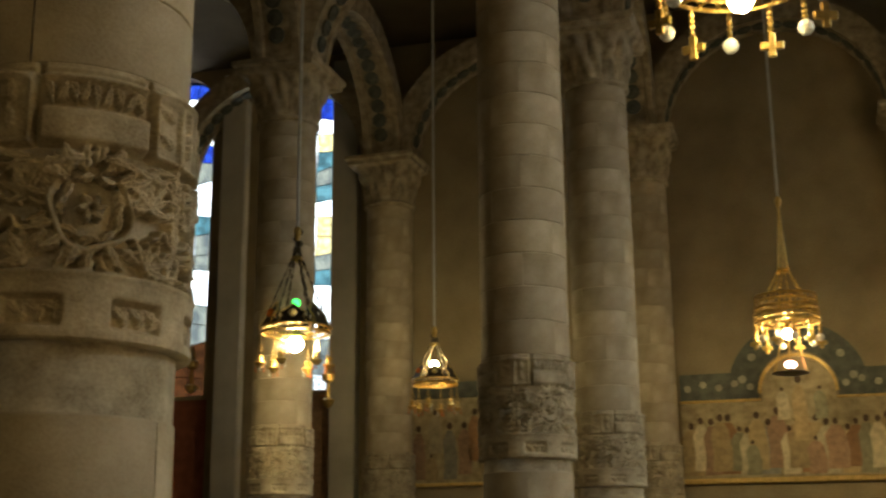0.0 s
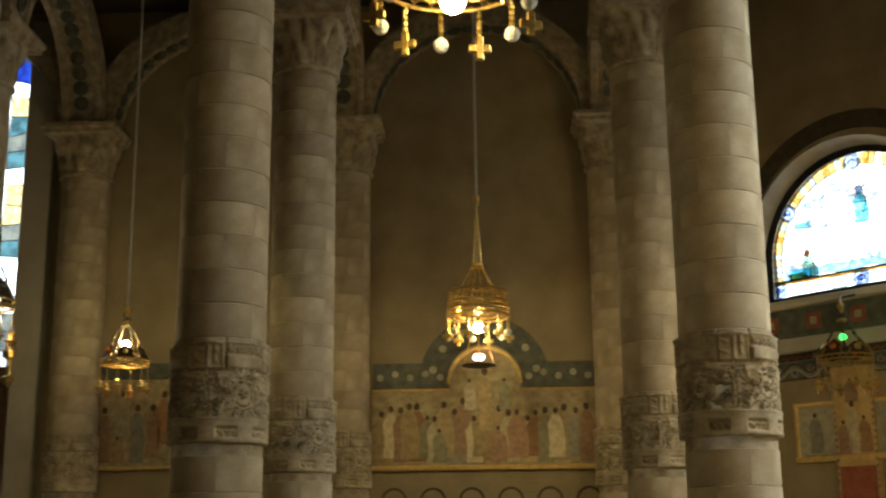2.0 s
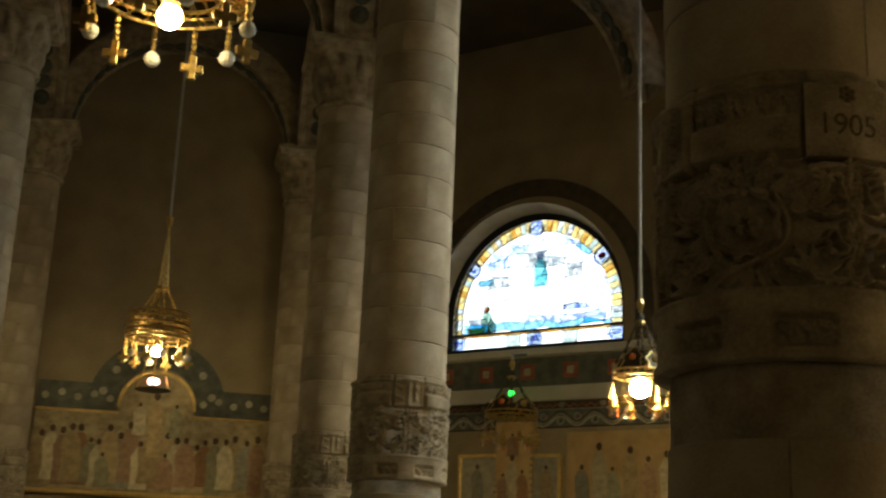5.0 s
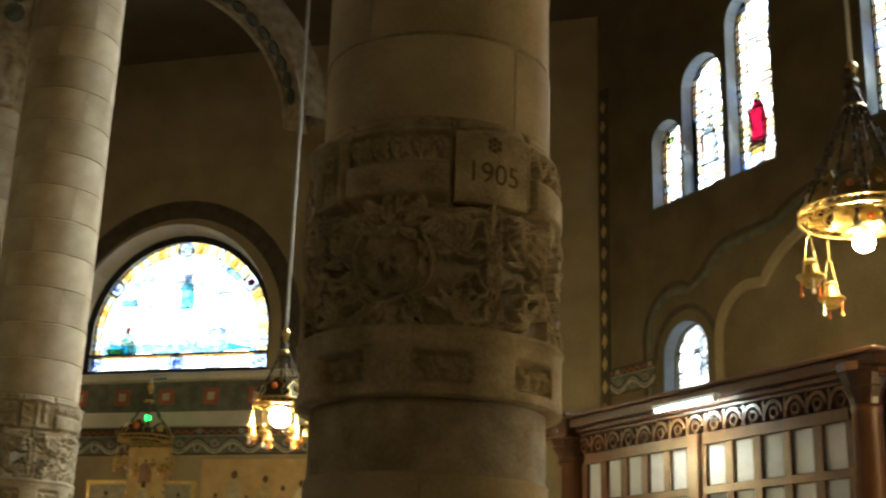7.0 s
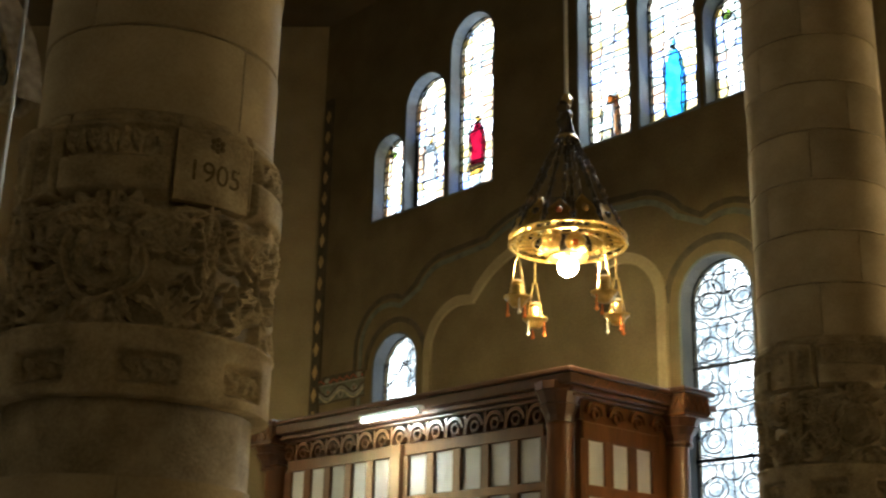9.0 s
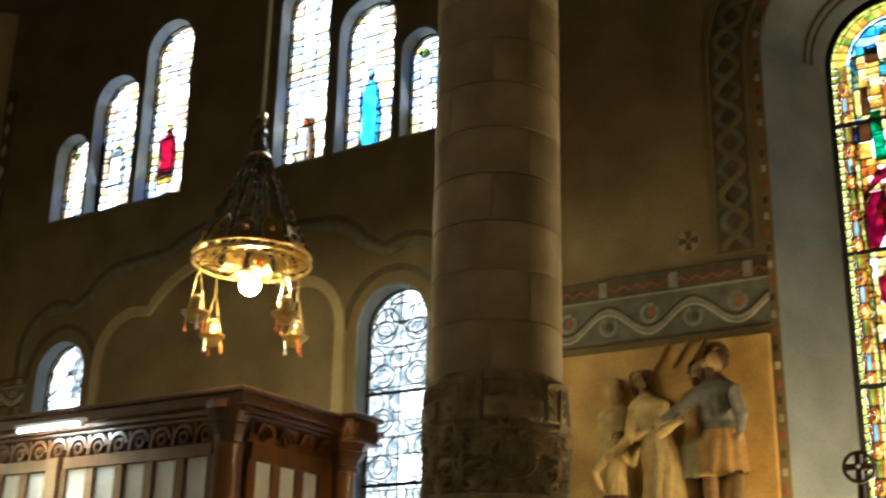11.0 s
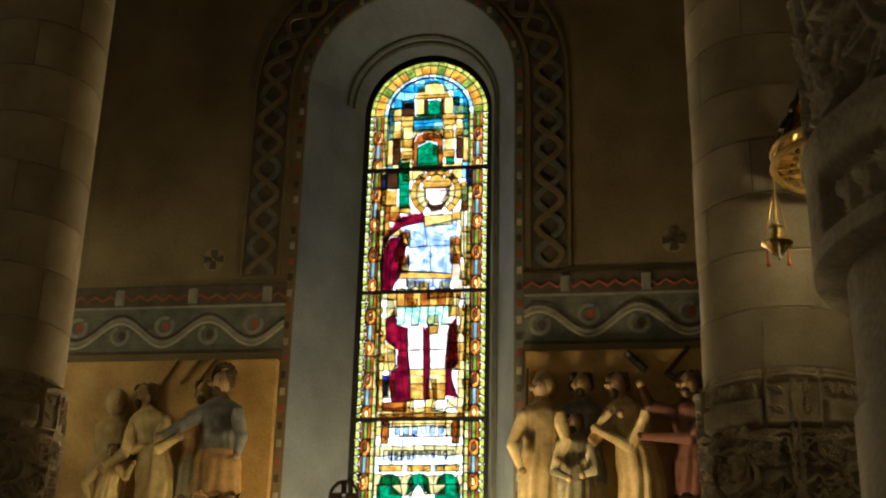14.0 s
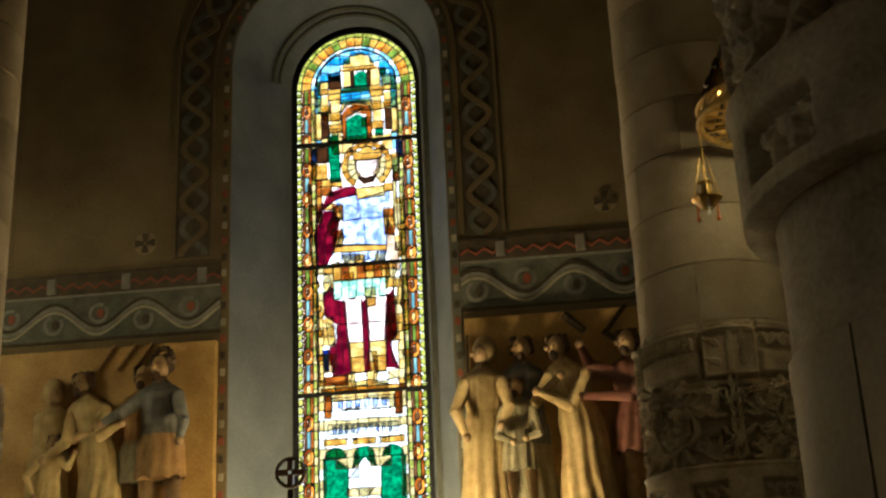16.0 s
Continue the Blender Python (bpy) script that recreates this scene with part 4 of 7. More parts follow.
P += [(gl, shape(pts), k) for gl, pts, k in [
    (G_MINT, [(-0.23, 6.08), (-0.14, 6.08), (-0.13, 6.29), (-0.22, 6.29)], 2),
    (G_MINT, [(-0.14, 6.06), (-0.05, 6.06), (-0.03, 6.29), (-0.13, 6.29)], 2),
    (G_MINT, [(-0.05, 6.08), (0.05, 6.08), (0.07, 6.29), (-0.03, 6.29)], 2),
    (G_MINT, [(0.05, 6.06), (0.14, 6.06), (0.16, 6.29), (0.07, 6.29)], 2),
    (G_MINT, [(0.14, 6.08), (0.23, 6.08), (0.26, 6.29), (0.16, 6.29)], 2),
    (G_MINT, [(0.23, 6.06), (0.32, 6.06), (0.36, 6.29), (0.26, 6.29)], 2),
    (G_RED, [(-0.21, 7.53), (-0.37, 7.47), (-0.52, 7.2), (-0.55, 7.02), (-0.44, 7.24), (-0.29, 7.36), (-0.02, 7.41), (-0.03, 7.53)], 1),
    (G_RED, [(-0.54, 7.02), (-0.56, 6.84), (-0.53, 6.51), (-0.4, 6.51), (-0.29, 6.75), (-0.24, 7.04), (-0.28, 7.22), (-0.44, 7.23)], 1),
    (G_CREAM, [(-0.42, 7.23), (-0.27, 7.24), (-0.31, 7.33), (-0.46, 7.27)], 2),
]]
P += [(gl, shape(pts), k) for gl, pts, k in [
    (FLESH, [(-0.36, 6.88), (-0.24, 7.04), (-0.22, 7.11), (-0.32, 7.14), (-0.4, 7.02)], 2),
    (G_CLEAR, [(-0.52, 6.23), (-0.44, 6.11), (-0.35, 6.27), (-0.38, 6.39), (-0.56, 6.43)], 2),
    (G_RED, [(-0.44, 5.86), (-0.29, 5.74), (-0.17, 5.74), (-0.18, 6.02), (-0.33, 6.06), (-0.34, 6.25), (-0.46, 6.11)], 1),
    (G_RED, [(-0.29, 5.55), (-0.4, 5.43), (-0.35, 5.11), (-0.12, 5.11), (-0.13, 5.41), (-0.17, 5.74), (-0.29, 5.74)], 1),
    (G_CLEAR, [(-0.39, 5.45), (-0.29, 5.57), (-0.31, 5.73), (-0.43, 5.78)], 2),
    (G_BLUE, [(-0.46, 5.17), (-0.39, 5.17), (-0.4, 5.43), (-0.47, 5.43)], 1),
    (G_RED, [(0.3, 5.57), (0.3, 5.17), (0.45, 5.15), (0.35, 5.45), (0.45, 5.57), (0.42, 6.15), (0.33, 6.06)], 1),
    (G_RED, [(0.04, 5.13), (0.11, 5.13), (0.08, 6.02), (0.01, 6.02)], 1),
    (FLESH, [(0.34, 6.65), (0.43, 6.39), (0.5, 6.37), (0.5, 6.56), (0.43, 6.88), (0.37, 7.06)], 1),
]]
P += [(gl, shape(pts), k) for gl, pts, k in [
    (G_CLEAR, [(0.41, 5.98), (0.46, 5.94), (0.5, 6.34), (0.41, 6.43)], 2),
    (G_CLEAR, [(0.39, 5.23), (0.45, 5.23), (0.44, 5.51), (0.36, 5.43)], 2),
    (G_BARE, [(-0.18, 5.74), (0.03, 5.74), (0.02, 6.05), (-0.21, 6.05)], 2),
    (G_BARE, [(-0.16, 5.5), (0.03, 5.5), (0.03, 5.74), (-0.18, 5.74)], 2),
    (G_CREAM, [(-0.14, 5.32), (0.03, 5.32), (0.04, 5.5), (-0.17, 5.5)], 2),
    (G_GOLD, [(-0.12, 5.13), (0.04, 5.13), (0.03, 5.32), (-0.14, 5.32)], 2),
    (G_BARE, [(0.1, 5.74), (0.3, 5.74), (0.33, 6.05), (0.08, 6.05)], 2),
    (G_BARE, [(0.11, 5.5), (0.29, 5.5), (0.3, 5.74), (0.1, 5.74)], 2),
    (G_CREAM, [(0.13, 5.32), (0.3, 5.32), (0.31, 5.5), (0.1, 5.5)], 2),
]]
P += [(gl, shape(pts), k) for gl, pts, k in [
    (G_GOLD, [(0.16, 5.13), (0.3, 5.13), (0.3, 5.32), (0.13, 5.32)], 2),
    (G_CLEAR, [(-0.14, 5.03), (-0.12, 4.96), (0.07, 4.98), (0.05, 5.12), (-0.11, 5.12)], 2),
    (G_CLEAR, [(0.13, 4.99), (0.41, 4.96), (0.44, 5.02), (0.31, 5.12), (0.15, 5.12)], 2),
    (G_ORANGE, [(-0.45, 4.99), (-0.16, 4.98), (-0.16, 5.1), (-0.46, 5.1)], 1),
    (G_GOLD, [(-0.49, 4.91), (0.53, 4.91), (0.53, 4.96), (-0.5, 4.96)], 1),
    (G_STRAW, [(-0.63, 7.32), (-0.59, 7.32), (-0.6, 7.59), (-0.64, 7.59)], 1),
    (G_CLEAR, [(0.49, 7.32), (0.57, 7.32), (0.57, 7.59), (0.49, 7.59)], 1),
    (G_CREAM, [(-0.63, 7.25), (-0.53, 7.25), (-0.54, 7.32), (-0.63, 7.32)], 1),
    (G_GOLD, [(0.47, 7.25), (0.58, 7.25), (0.58, 7.32), (0.47, 7.32)], 1),
]]
P += [(gl, shape(pts), k) for gl, pts, k in [
    (G_CREAM, [(-0.61, 6.97), (-0.57, 6.97), (-0.59, 7.25), (-0.62, 7.25)], 1),
    (G_STRAW, [(0.49, 6.97), (0.58, 6.97), (0.57, 7.25), (0.49, 7.25)], 1),
    (G_CREAM, [(-0.62, 6.9), (-0.52, 6.9), (-0.52, 6.97), (-0.62, 6.97)], 1),
    (G_GOLD, [(0.48, 6.9), (0.59, 6.9), (0.58, 6.97), (0.48, 6.97)], 1),
    (G_CLEAR, [(-0.6, 6.62), (-0.53, 6.62), (-0.55, 6.9), (-0.61, 6.9)], 1),
    (G_CREAM, [(0.5, 6.62), (0.58, 6.62), (0.58, 6.9), (0.5, 6.9)], 1),
    (G_CREAM, [(-0.6, 6.55), (-0.5, 6.55), (-0.51, 6.62), (-0.6, 6.62)], 1),
    (G_GOLD, [(0.48, 6.55), (0.59, 6.55), (0.59, 6.62), (0.48, 6.62)], 1),
    (G_STRAW, [(-0.58, 6.3), (-0.52, 6.3), (-0.53, 6.55), (-0.59, 6.55)], 1),
]]
P += [(gl, shape(pts), k) for gl, pts, k in [
    (G_CLEAR, [(0.51, 6.3), (0.58, 6.3), (0.58, 6.55), (0.5, 6.55)], 1),
    (G_CREAM, [(-0.59, 6.23), (-0.49, 6.23), (-0.5, 6.3), (-0.59, 6.3)], 1),
    (G_GOLD, [(0.49, 6.23), (0.59, 6.23), (0.59, 6.3), (0.49, 6.3)], 1),
    (G_CREAM, [(-0.57, 5.99), (-0.51, 5.99), (-0.52, 6.23), (-0.58, 6.23)], 1),
    (G_STRAW, [(0.51, 5.99), (0.59, 5.99), (0.59, 6.23), (0.51, 6.23)], 1),
    (G_CREAM, [(-0.58, 5.92), (-0.48, 5.92), (-0.48, 5.99), (-0.58, 5.99)], 1),
    (G_GOLD, [(0.49, 5.92), (0.6, 5.92), (0.6, 5.99), (0.49, 5.99)], 1),
    (G_CLEAR, [(-0.56, 5.68), (-0.5, 5.68), (-0.51, 5.92), (-0.57, 5.92)], 1),
    (G_CREAM, [(0.52, 5.68), (0.59, 5.68), (0.59, 5.92), (0.51, 5.92)], 1),
]]
P += [(gl, shape(pts), k) for gl, pts, k in [
    (G_CREAM, [(-0.56, 5.61), (-0.47, 5.61), (-0.47, 5.68), (-0.57, 5.68)], 1),
    (G_GOLD, [(0.5, 5.61), (0.6, 5.61), (0.6, 5.68), (0.5, 5.68)], 1),
    (G_STRAW, [(-0.55, 5.37), (-0.51, 5.37), (-0.52, 5.61), (-0.56, 5.61)], 1),
    (G_CLEAR, [(0.52, 5.37), (0.6, 5.37), (0.59, 5.61), (0.52, 5.61)], 1),
    (G_CREAM, [(-0.55, 5.3), (-0.46, 5.3), (-0.46, 5.37), (-0.55, 5.37)], 1),
    (G_GOLD, [(0.5, 5.3), (0.61, 5.3), (0.61, 5.37), (0.5, 5.37)], 1),
    (G_CREAM, [(-0.53, 5.06), (-0.5, 5.06), (-0.51, 5.3), (-0.54, 5.3)], 1),
    (G_STRAW, [(0.53, 5.06), (0.6, 5.06), (0.6, 5.3), (0.52, 5.3)], 1),
    (G_CREAM, [(-0.54, 4.99), (-0.45, 4.99), (-0.45, 5.06), (-0.54, 5.06)], 1),
]]
P += [(gl, shape(pts), k) for gl, pts, k in [
    (G_GOLD, [(0.51, 4.99), (0.61, 4.99), (0.61, 5.06), (0.51, 5.06)], 1),
    (G_STRAW, [(0.44, 7.02), (0.5, 6.84), (0.48, 7.64), (0.44, 7.64)], 1),
]]
for k in range(14):
    a0, a1 = radians(-58 + 296 * k / 14), radians(-58 + 296 * (k + 1) / 14)
    for r0, r1, gl in ((0.14, 0.25, G_STRAW), (0.25, 0.33, G_GOLD)):
        P += without([(gl, shape([(0.12 + r * math.cos(a), 7.80 + r * math.sin(a)) for r, a in ((r0, a0), (r1, a0), (r1, a1), (r0, a1))]), 1)], [p for p in P if p[2] == 3])
FOLDS = [
    (shape([(0.02, 7.81), (0.11, 7.82)]), 0.008),
    (shape([(0.17, 7.82), (0.26, 7.83)]), 0.008),
    (shape([(0.15, 7.81), (0.17, 7.73), (0.12, 7.72)]), 0.007),
    (shape([(0.09, 7.67), (0.19, 7.68)]), 0.006),
    (shape([(0.0, 7.76), (-0.01, 7.84)]), 0.01),
    (shape([(-0.16, 7.3), (-0.0, 7.2), (-0.03, 7.09)]), 0.008),
    (shape([(0.09, 7.27), (0.21, 7.23), (0.35, 7.3)]), 0.008),
    (shape([(-0.13, 6.98), (0.01, 6.91), (-0.04, 6.79)]), 0.007),
    (shape([(0.14, 7.0), (0.25, 6.93), (0.21, 6.79)]), 0.007),
    (shape([(-0.18, 7.18), (-0.08, 7.14)]), 0.006),
    (shape([(0.11, 7.16), (0.29, 7.14)]), 0.006),
    (shape([(-0.24, 6.86), (-0.13, 6.84)]), 0.006),
    (shape([(-0.31, 7.16), (-0.43, 6.84), (-0.43, 6.54)]), 0.01),
    (shape([(-0.48, 7.09), (-0.49, 6.65)]), 0.01),
    (shape([(-0.15, 7.5), (-0.37, 7.36)]), 0.01),
    (shape([(-0.27, 5.98), (-0.21, 5.17)]), 0.01),
    (shape([(-0.33, 5.82), (-0.29, 5.15)]), 0.01),
    (shape([(0.37, 6.02), (0.37, 5.21)]), 0.01),
    (shape([(-0.35, 5.33), (-0.31, 5.13)]), 0.01),
    (shape([(-0.09, 5.98), (-0.09, 5.78)]), 0.006),
    (shape([(0.19, 5.98), (0.18, 5.78)]), 0.006),
    (shape([(-0.13, 5.45), (0.03, 5.41)]), 0.006),
    (shape([(-0.12, 5.27), (0.03, 5.23)]), 0.006),
    (shape([(0.13, 5.45), (0.3, 5.41)]), 0.006),
    (shape([(0.14, 5.27), (0.3, 5.23)]), 0.006),
    (shape([(-0.02, 7.96), (0.3, 7.95)]), 0.008),
    (shape([(-0.37, 9.22), (-0.36, 9.02)]), 0.008),
    (shape([(0.04, 9.38), (0.04, 9.46)]), 0.01),
]
# inscribed plinth (plain bars), trefoil panels and a white diamond below
P += [(G_CLEAR, shape(rect(-0.36, 0.38, 4.68, 4.84)), 1), (G_ORANGE, shape(rect(-0.46, -0.37, 4.6, 4.88)), 1), (G_ORANGE, shape(rect(0.39, 0.48, 4.6, 4.88)), 1), (G_CLEAR, shape(rect(-0.42, 0.42, 4.4, 4.52)), 1)]
for k in range(6):
    P.append((G_STEEL, shape(rect(-0.30 + 0.105 * k, -0.23 + 0.105 * k, 4.71, 4.81)), 2))
for k in range(10):
    P.append((G_STEEL, shape(rect(-0.36 + 0.073 * k, -0.32 + 0.073 * k, 4.42, 4.5)), 2))
for x in (-0.33, 0.01, 0.35):
    P += [(G_GREEN, shape([(x - 0.15, 3.55), (x + 0.15, 3.55), (x + 0.15, 4.12 if x > 0.2 else 4.0), (x, 4.12), (x - 0.15, 4.12 if x < -0.2 else 4.0)] if abs(x) > 0.1 else [(x - 0.15, 3.98), (x, 4.12), (x + 0.15, 3.98), (x + 0.12, 4.12), (x - 0.12, 4.12)]), 1), (G_GREEN, shape(disc(x, 4.12, 0.13, 0.13, 10, 0, 180)), 1), (G_GOLD, shape(rect(x - 0.14, x + 0.14, 4.27, 4.35)), 1)]
P += [(G_CLEAR, shape([(0.01, 3.62), (0.2, 3.87), (0.01, 4.12), (-0.18, 3.87)]), 3), (G_GOLD, shape(rect(-0.46, 0.48, 3.42, 3.54)), 1)]
P = without(ground, [p for p in P if p[2] > 0] + [(None, shape(disc(0.12, 7.8, 0.36)), 1)]) + P
bars = [(c - h, c + h, w(0, z)[1]) for z in (8.13, 6.48, 4.89, 3.4)]
stained("tall_window", EAST, 0.95, ol, P, "tall stained window of a crowned figure in red cloak", FOLDS, bars, lead=0.012)

# half-round window with a seascape
c, h, z0, z1 = LUN
ol = lunette(c, h, z0, z1)
zs = z0 + 0.75
P = []
base = z0 + 0.36
field = [(c - h * 0.86, base), (c + h * 0.86, base)] + [(c + h * 0.86 * math.cos(math.pi * i / 18), zs + (z1 - zs) * 0.85 * math.sin(math.pi * i / 18)) for i in range(19)]
rr = random.Random(3)


def sea(x, z):
    if z < base + 0.22:
        return rr.choice([G_SKYPALE, G_SKY, G_SKYPALE])
    if z < base + 0.34 and x > c:
        return rr.choice([G_CLEAR, G_STEEL])
    if z > zs + 1.2 and rr.random() < 0.4:
        return G_STEEL
    return rr.choice([G_CLEAR, G_CLEAR, G_CLEAR, G_CLEAR, G_CLEAR, G_PALE])


P += cells(field, c - h, c + h, base, z1, 9, 14, 0.09, sea)
P += [(G_AQUA, robe(c + 0.12, zs + 0.62, 0.75, 0.38), 1), (G_STEEL, disc(c + 0.12, zs + 1.34, 0.09, 0.09, 8), 1), (G_MINT, robe(c - 1.25, base + 0.05, 0.55, 0.34), 1), (G_MIST, robe(c - 1.12, base + 0.04, 0.35, 0.24), 1),
      (G_ORANGE, disc(c - 1.27, base + 0.58, 0.07, 0.08, 8), 1), (G_GOLD, rect(c - 1.75, c - 1.3, base + 0.02, base + 0.16), 1), (G_STEEL, [(c + 0.7, base + 0.42), (c + 1.4, base + 0.42), (c + 1.3, base + 0.52), (c + 1.0, base + 0.55), (c + 0.75, base + 0.5)], 1),
      (G_SKYPALE, [(c + 1.0, zs + 1.45), (c + 1.35, zs + 1.2), (c + 1.42, zs + 1.3), (c + 1.1, zs + 1.58)], 1), (G_SKYPALE, rect(c - 1.5, c - 1.1, zs + 0.75, zs + 0.9), 1)]
nb = 46
for i in range(nb):
    a0, a1 = math.pi * i / nb, math.pi * (i + 1) / nb
    pts = [(c + h * r * math.cos(a), zs + (z1 - zs) * q * math.sin(a)) for r, q, a in ((0.87, 0.86, a0), (0.985, 0.985, a0), (0.985, 0.985, a1), (0.87, 0.86, a1))]
    P.append(((G_STRAW, G_CREAM, G_PALE, G_STRAW, G_MIST, G_CREAM, G_GOLD)[i % 7], pts, 0))
for sx in (-1, 1):
    for k in range(3):
        a, b = sorted((c + sx * h * 0.87, c + sx * h * 0.985))
        P.append(((G_STRAW, G_MIST, G_PALE)[k], rect(a, b, base + 0.13 * k, base + 0.13 * (k + 1)), 0))
for i in range(12):
    a, b = c - h * 0.985 + 2 * h * 0.985 * i / 12, c - h * 0.985 + 2 * h * 0.985 * (i + 1) / 12
    P.append((G_CLEAR if i % 4 else G_MIST, rect(a, b, z0 + 0.03, z0 + 0.30), 0))
P.append((G_GOLD, rect(c - h * 0.985, c + h * 0.985, z0 + 0.30, base), 0))
for x, z in ((c, z1 - 0.22), (c - h * 0.76, zs + 1.17), (c + h * 0.76, zs + 1.17), (c - h * 0.92, z0 + 0.19), (c + h * 0.92, z0 + 0.19), (c, z0 + 0.18)):
    red = x > c + 1 and z > zs
    P += [(G_STEEL, disc(x, z, 0.21, None, 14), 1), (G_CLEAR, disc(x, z, 0.16, None, 12), 1), (G_SCARLET if red else G_STEEL, disc(x, z, 0.10, 0.07, 8), 2)]
P = without([p for p in P if p[2] == 0], [p for p in P if p[2]]) + [p for p in P if p[2]]
stained("lunette_window", DIAG, 0.35, ol, P, "half-round stained window of a sea scene", (), ((c - h, c + h, base),), lead=0.012)

# two tall side windows with bright and dark fields
for c, h, z0, z1 in SIDE:
    ol = round_arch(c, h, z0, z1, 14)
    rr = random.Random(int(z1 * 10))
    ph = 0.2 if c < -14 else 1.05

    def tint(x, z):
        k = ((z - z0 + ph) % 2.35) / 2.35
        if c < -14 and z < 7.2:
            return G_BROWN
        if k < 0.5:
            return rr.choice([G_CLEAR, G_CLEAR, G_CLEAR, G_STRAW])
        return rr.choice([G_HAZE, G_TEAL, G_HAZE, G_PALE]) if z < 12 else rr.choice([G_TEAL, G_BLUE, G_SKY])

    P = cells(ol, c - h, c + h, z0, z1, 3, 18, 0.09, tint)
    stained("side_window", NORTH, 0.4, ol, P, "tall side window with bright and blue-green glass", (), (), lead=0.02, group="side windows")


# ---- painted and carved ornament of the walls ----
def strip_along(bm, pts, w, y0, y1):
    """A raised band that follows a line in x and z."""
    n = len(pts)
    left, right = [], []
    for i, (x, z) in enumerate(pts):
        ax, az = pts[max(i - 1, 0)]
        bx, bz = pts[min(i + 1, n - 1)]
        d = math.hypot(bx - ax, bz - az) or 1
        nx, nz = -(bz - az) / d * w / 2, (bx - ax) / d * w / 2
        left.append((x + nx, z + nz))
        right.append((x - nx, z - nz))
    va = [[bm.verts.new((x, y, z)) for x, z in side] for side in (left, right) for y in (y0, y1)]
    lf, lb, rf, rb = va
    for i in range(n - 1):
        bm.faces.new((lf[i], lf[i + 1], rf[i + 1], rf[i]))
        bm.faces.new((lf[i], lb[i], lb[i + 1], lf[i + 1]))
        bm.faces.new((rf[i], rf[i + 1], rb[i + 1], rb[i]))
    return bm


def scroll_frieze(m, u0, u1, zb, zt, depth=0.016, tiles=True, label="blue-grey frieze of scrolls under a zigzag strip"):
    """A wall frieze: zigzag strip with square bosses over a running scroll."""
    f = thing("frieze", m, label, "frieze", "wall friezes")
    hz = (zt - zb) * 0.68
    part("scroll_ground", box(bmesh.new(), u0, u1, -depth, 0, zb, zb + hz), BLUEGREY, f)
    part("zigzag_ground", box(bmesh.new(), u0, u1, -depth - 0.01, 0, zb + hz + 0.03, zt), DARKPAINT, f)
    for z, t in ((zb, 0.035), (zb + hz, 0.03), (zt, 0.03)):
        part("border", box(bmesh.new(), u0, u1, -depth - 0.010, 0, z, z + t, 0.003), SCROLLGREY if z == zb + hz else DARKPAINT, f)
    pitch = hz * 2.05
    n = max(1, round((u1 - u0) / pitch))
    pitch = (u1 - u0) / n
    mid = zb + hz / 2
    for q, (off, mt) in enumerate(((0, SCROLLGREY), (0.055, DARKPAINT), (-0.055, CREAM))):
        bm = bmesh.new()
        pts = [(u0 + (u1 - u0) * i / (n * 16), mid + off + hz * 0.27 * math.sin(2 * math.pi * n * i / (n * 16) + 0.6)) for i in range(n * 16 + 1)]
        strip_along(bm, pts, 0.045 if q == 0 else 0.03, -depth - 0.014, -depth + 0.002)
        part("scroll", bm, mt, f)
    for i in range(n):
        for k, sgn in ((0.25, -1), (0.75, 1)):
            cx, cz = u0 + pitch * (i + k - 0.09), mid + sgn * hz * 0.10
            bm = bmesh.new()
            strip_along(bm, disc(cx, cz, hz * 0.19, None, 12, 60 if sgn > 0 else 110, 400 if sgn > 0 else 400), 0.045, -depth - 0.012, -depth + 0.002)
            part("curl", bm, SCROLLGREY, f)
            bm = bmesh.new()
            slab(bm, disc(cx + 0.02, cz, hz * 0.08, hz * 0.11, 8), -depth - 0.01, -depth + 0.002)
            part("fruit", bm, REDPAINT if sgn > 0 else DARKPAINT, f)
    bm = bmesh.new()
    k = round((u1 - u0) / 0.1)
    zz = [(u0 + (u1 - u0) * i / k, (zb + hz + zt) / 2 + (0.035 if i % 2 else -0.035)) for i in range(k + 1)]
    strip_along(bm, zz, 0.03, -depth - 0.02, -depth)
    part("zigzag", bm, REDPAINT, f)
    if tiles:
        for i in range(max(1, round((u1 - u0) / 0.97))):
            x = u0 + 0.5 + 0.97 * i
            if x < u1 - 0.1:
                part("boss", box(bmesh.new(), x - 0.06, x + 0.06, -depth - 0.03, 0, zb + hz + 0.05, zt - 0.02, 0.012), SCROLLGREY, f, "pale square boss")
    return f


scroll_frieze(EAST, -8.9, -4.28, 5.76, 6.62)
scroll_frieze(EAST, -1.30, 3.4, 5.78, 6.66)
scroll_frieze(DIAG, -15.5, -9.0, 5.05, 5.62, label="faded frieze of scrolls under the half-round window")
scroll_frieze(EAST, -19.2, -17.6, 6.05, 6.55, label="faded frieze of scrolls beside the corner")


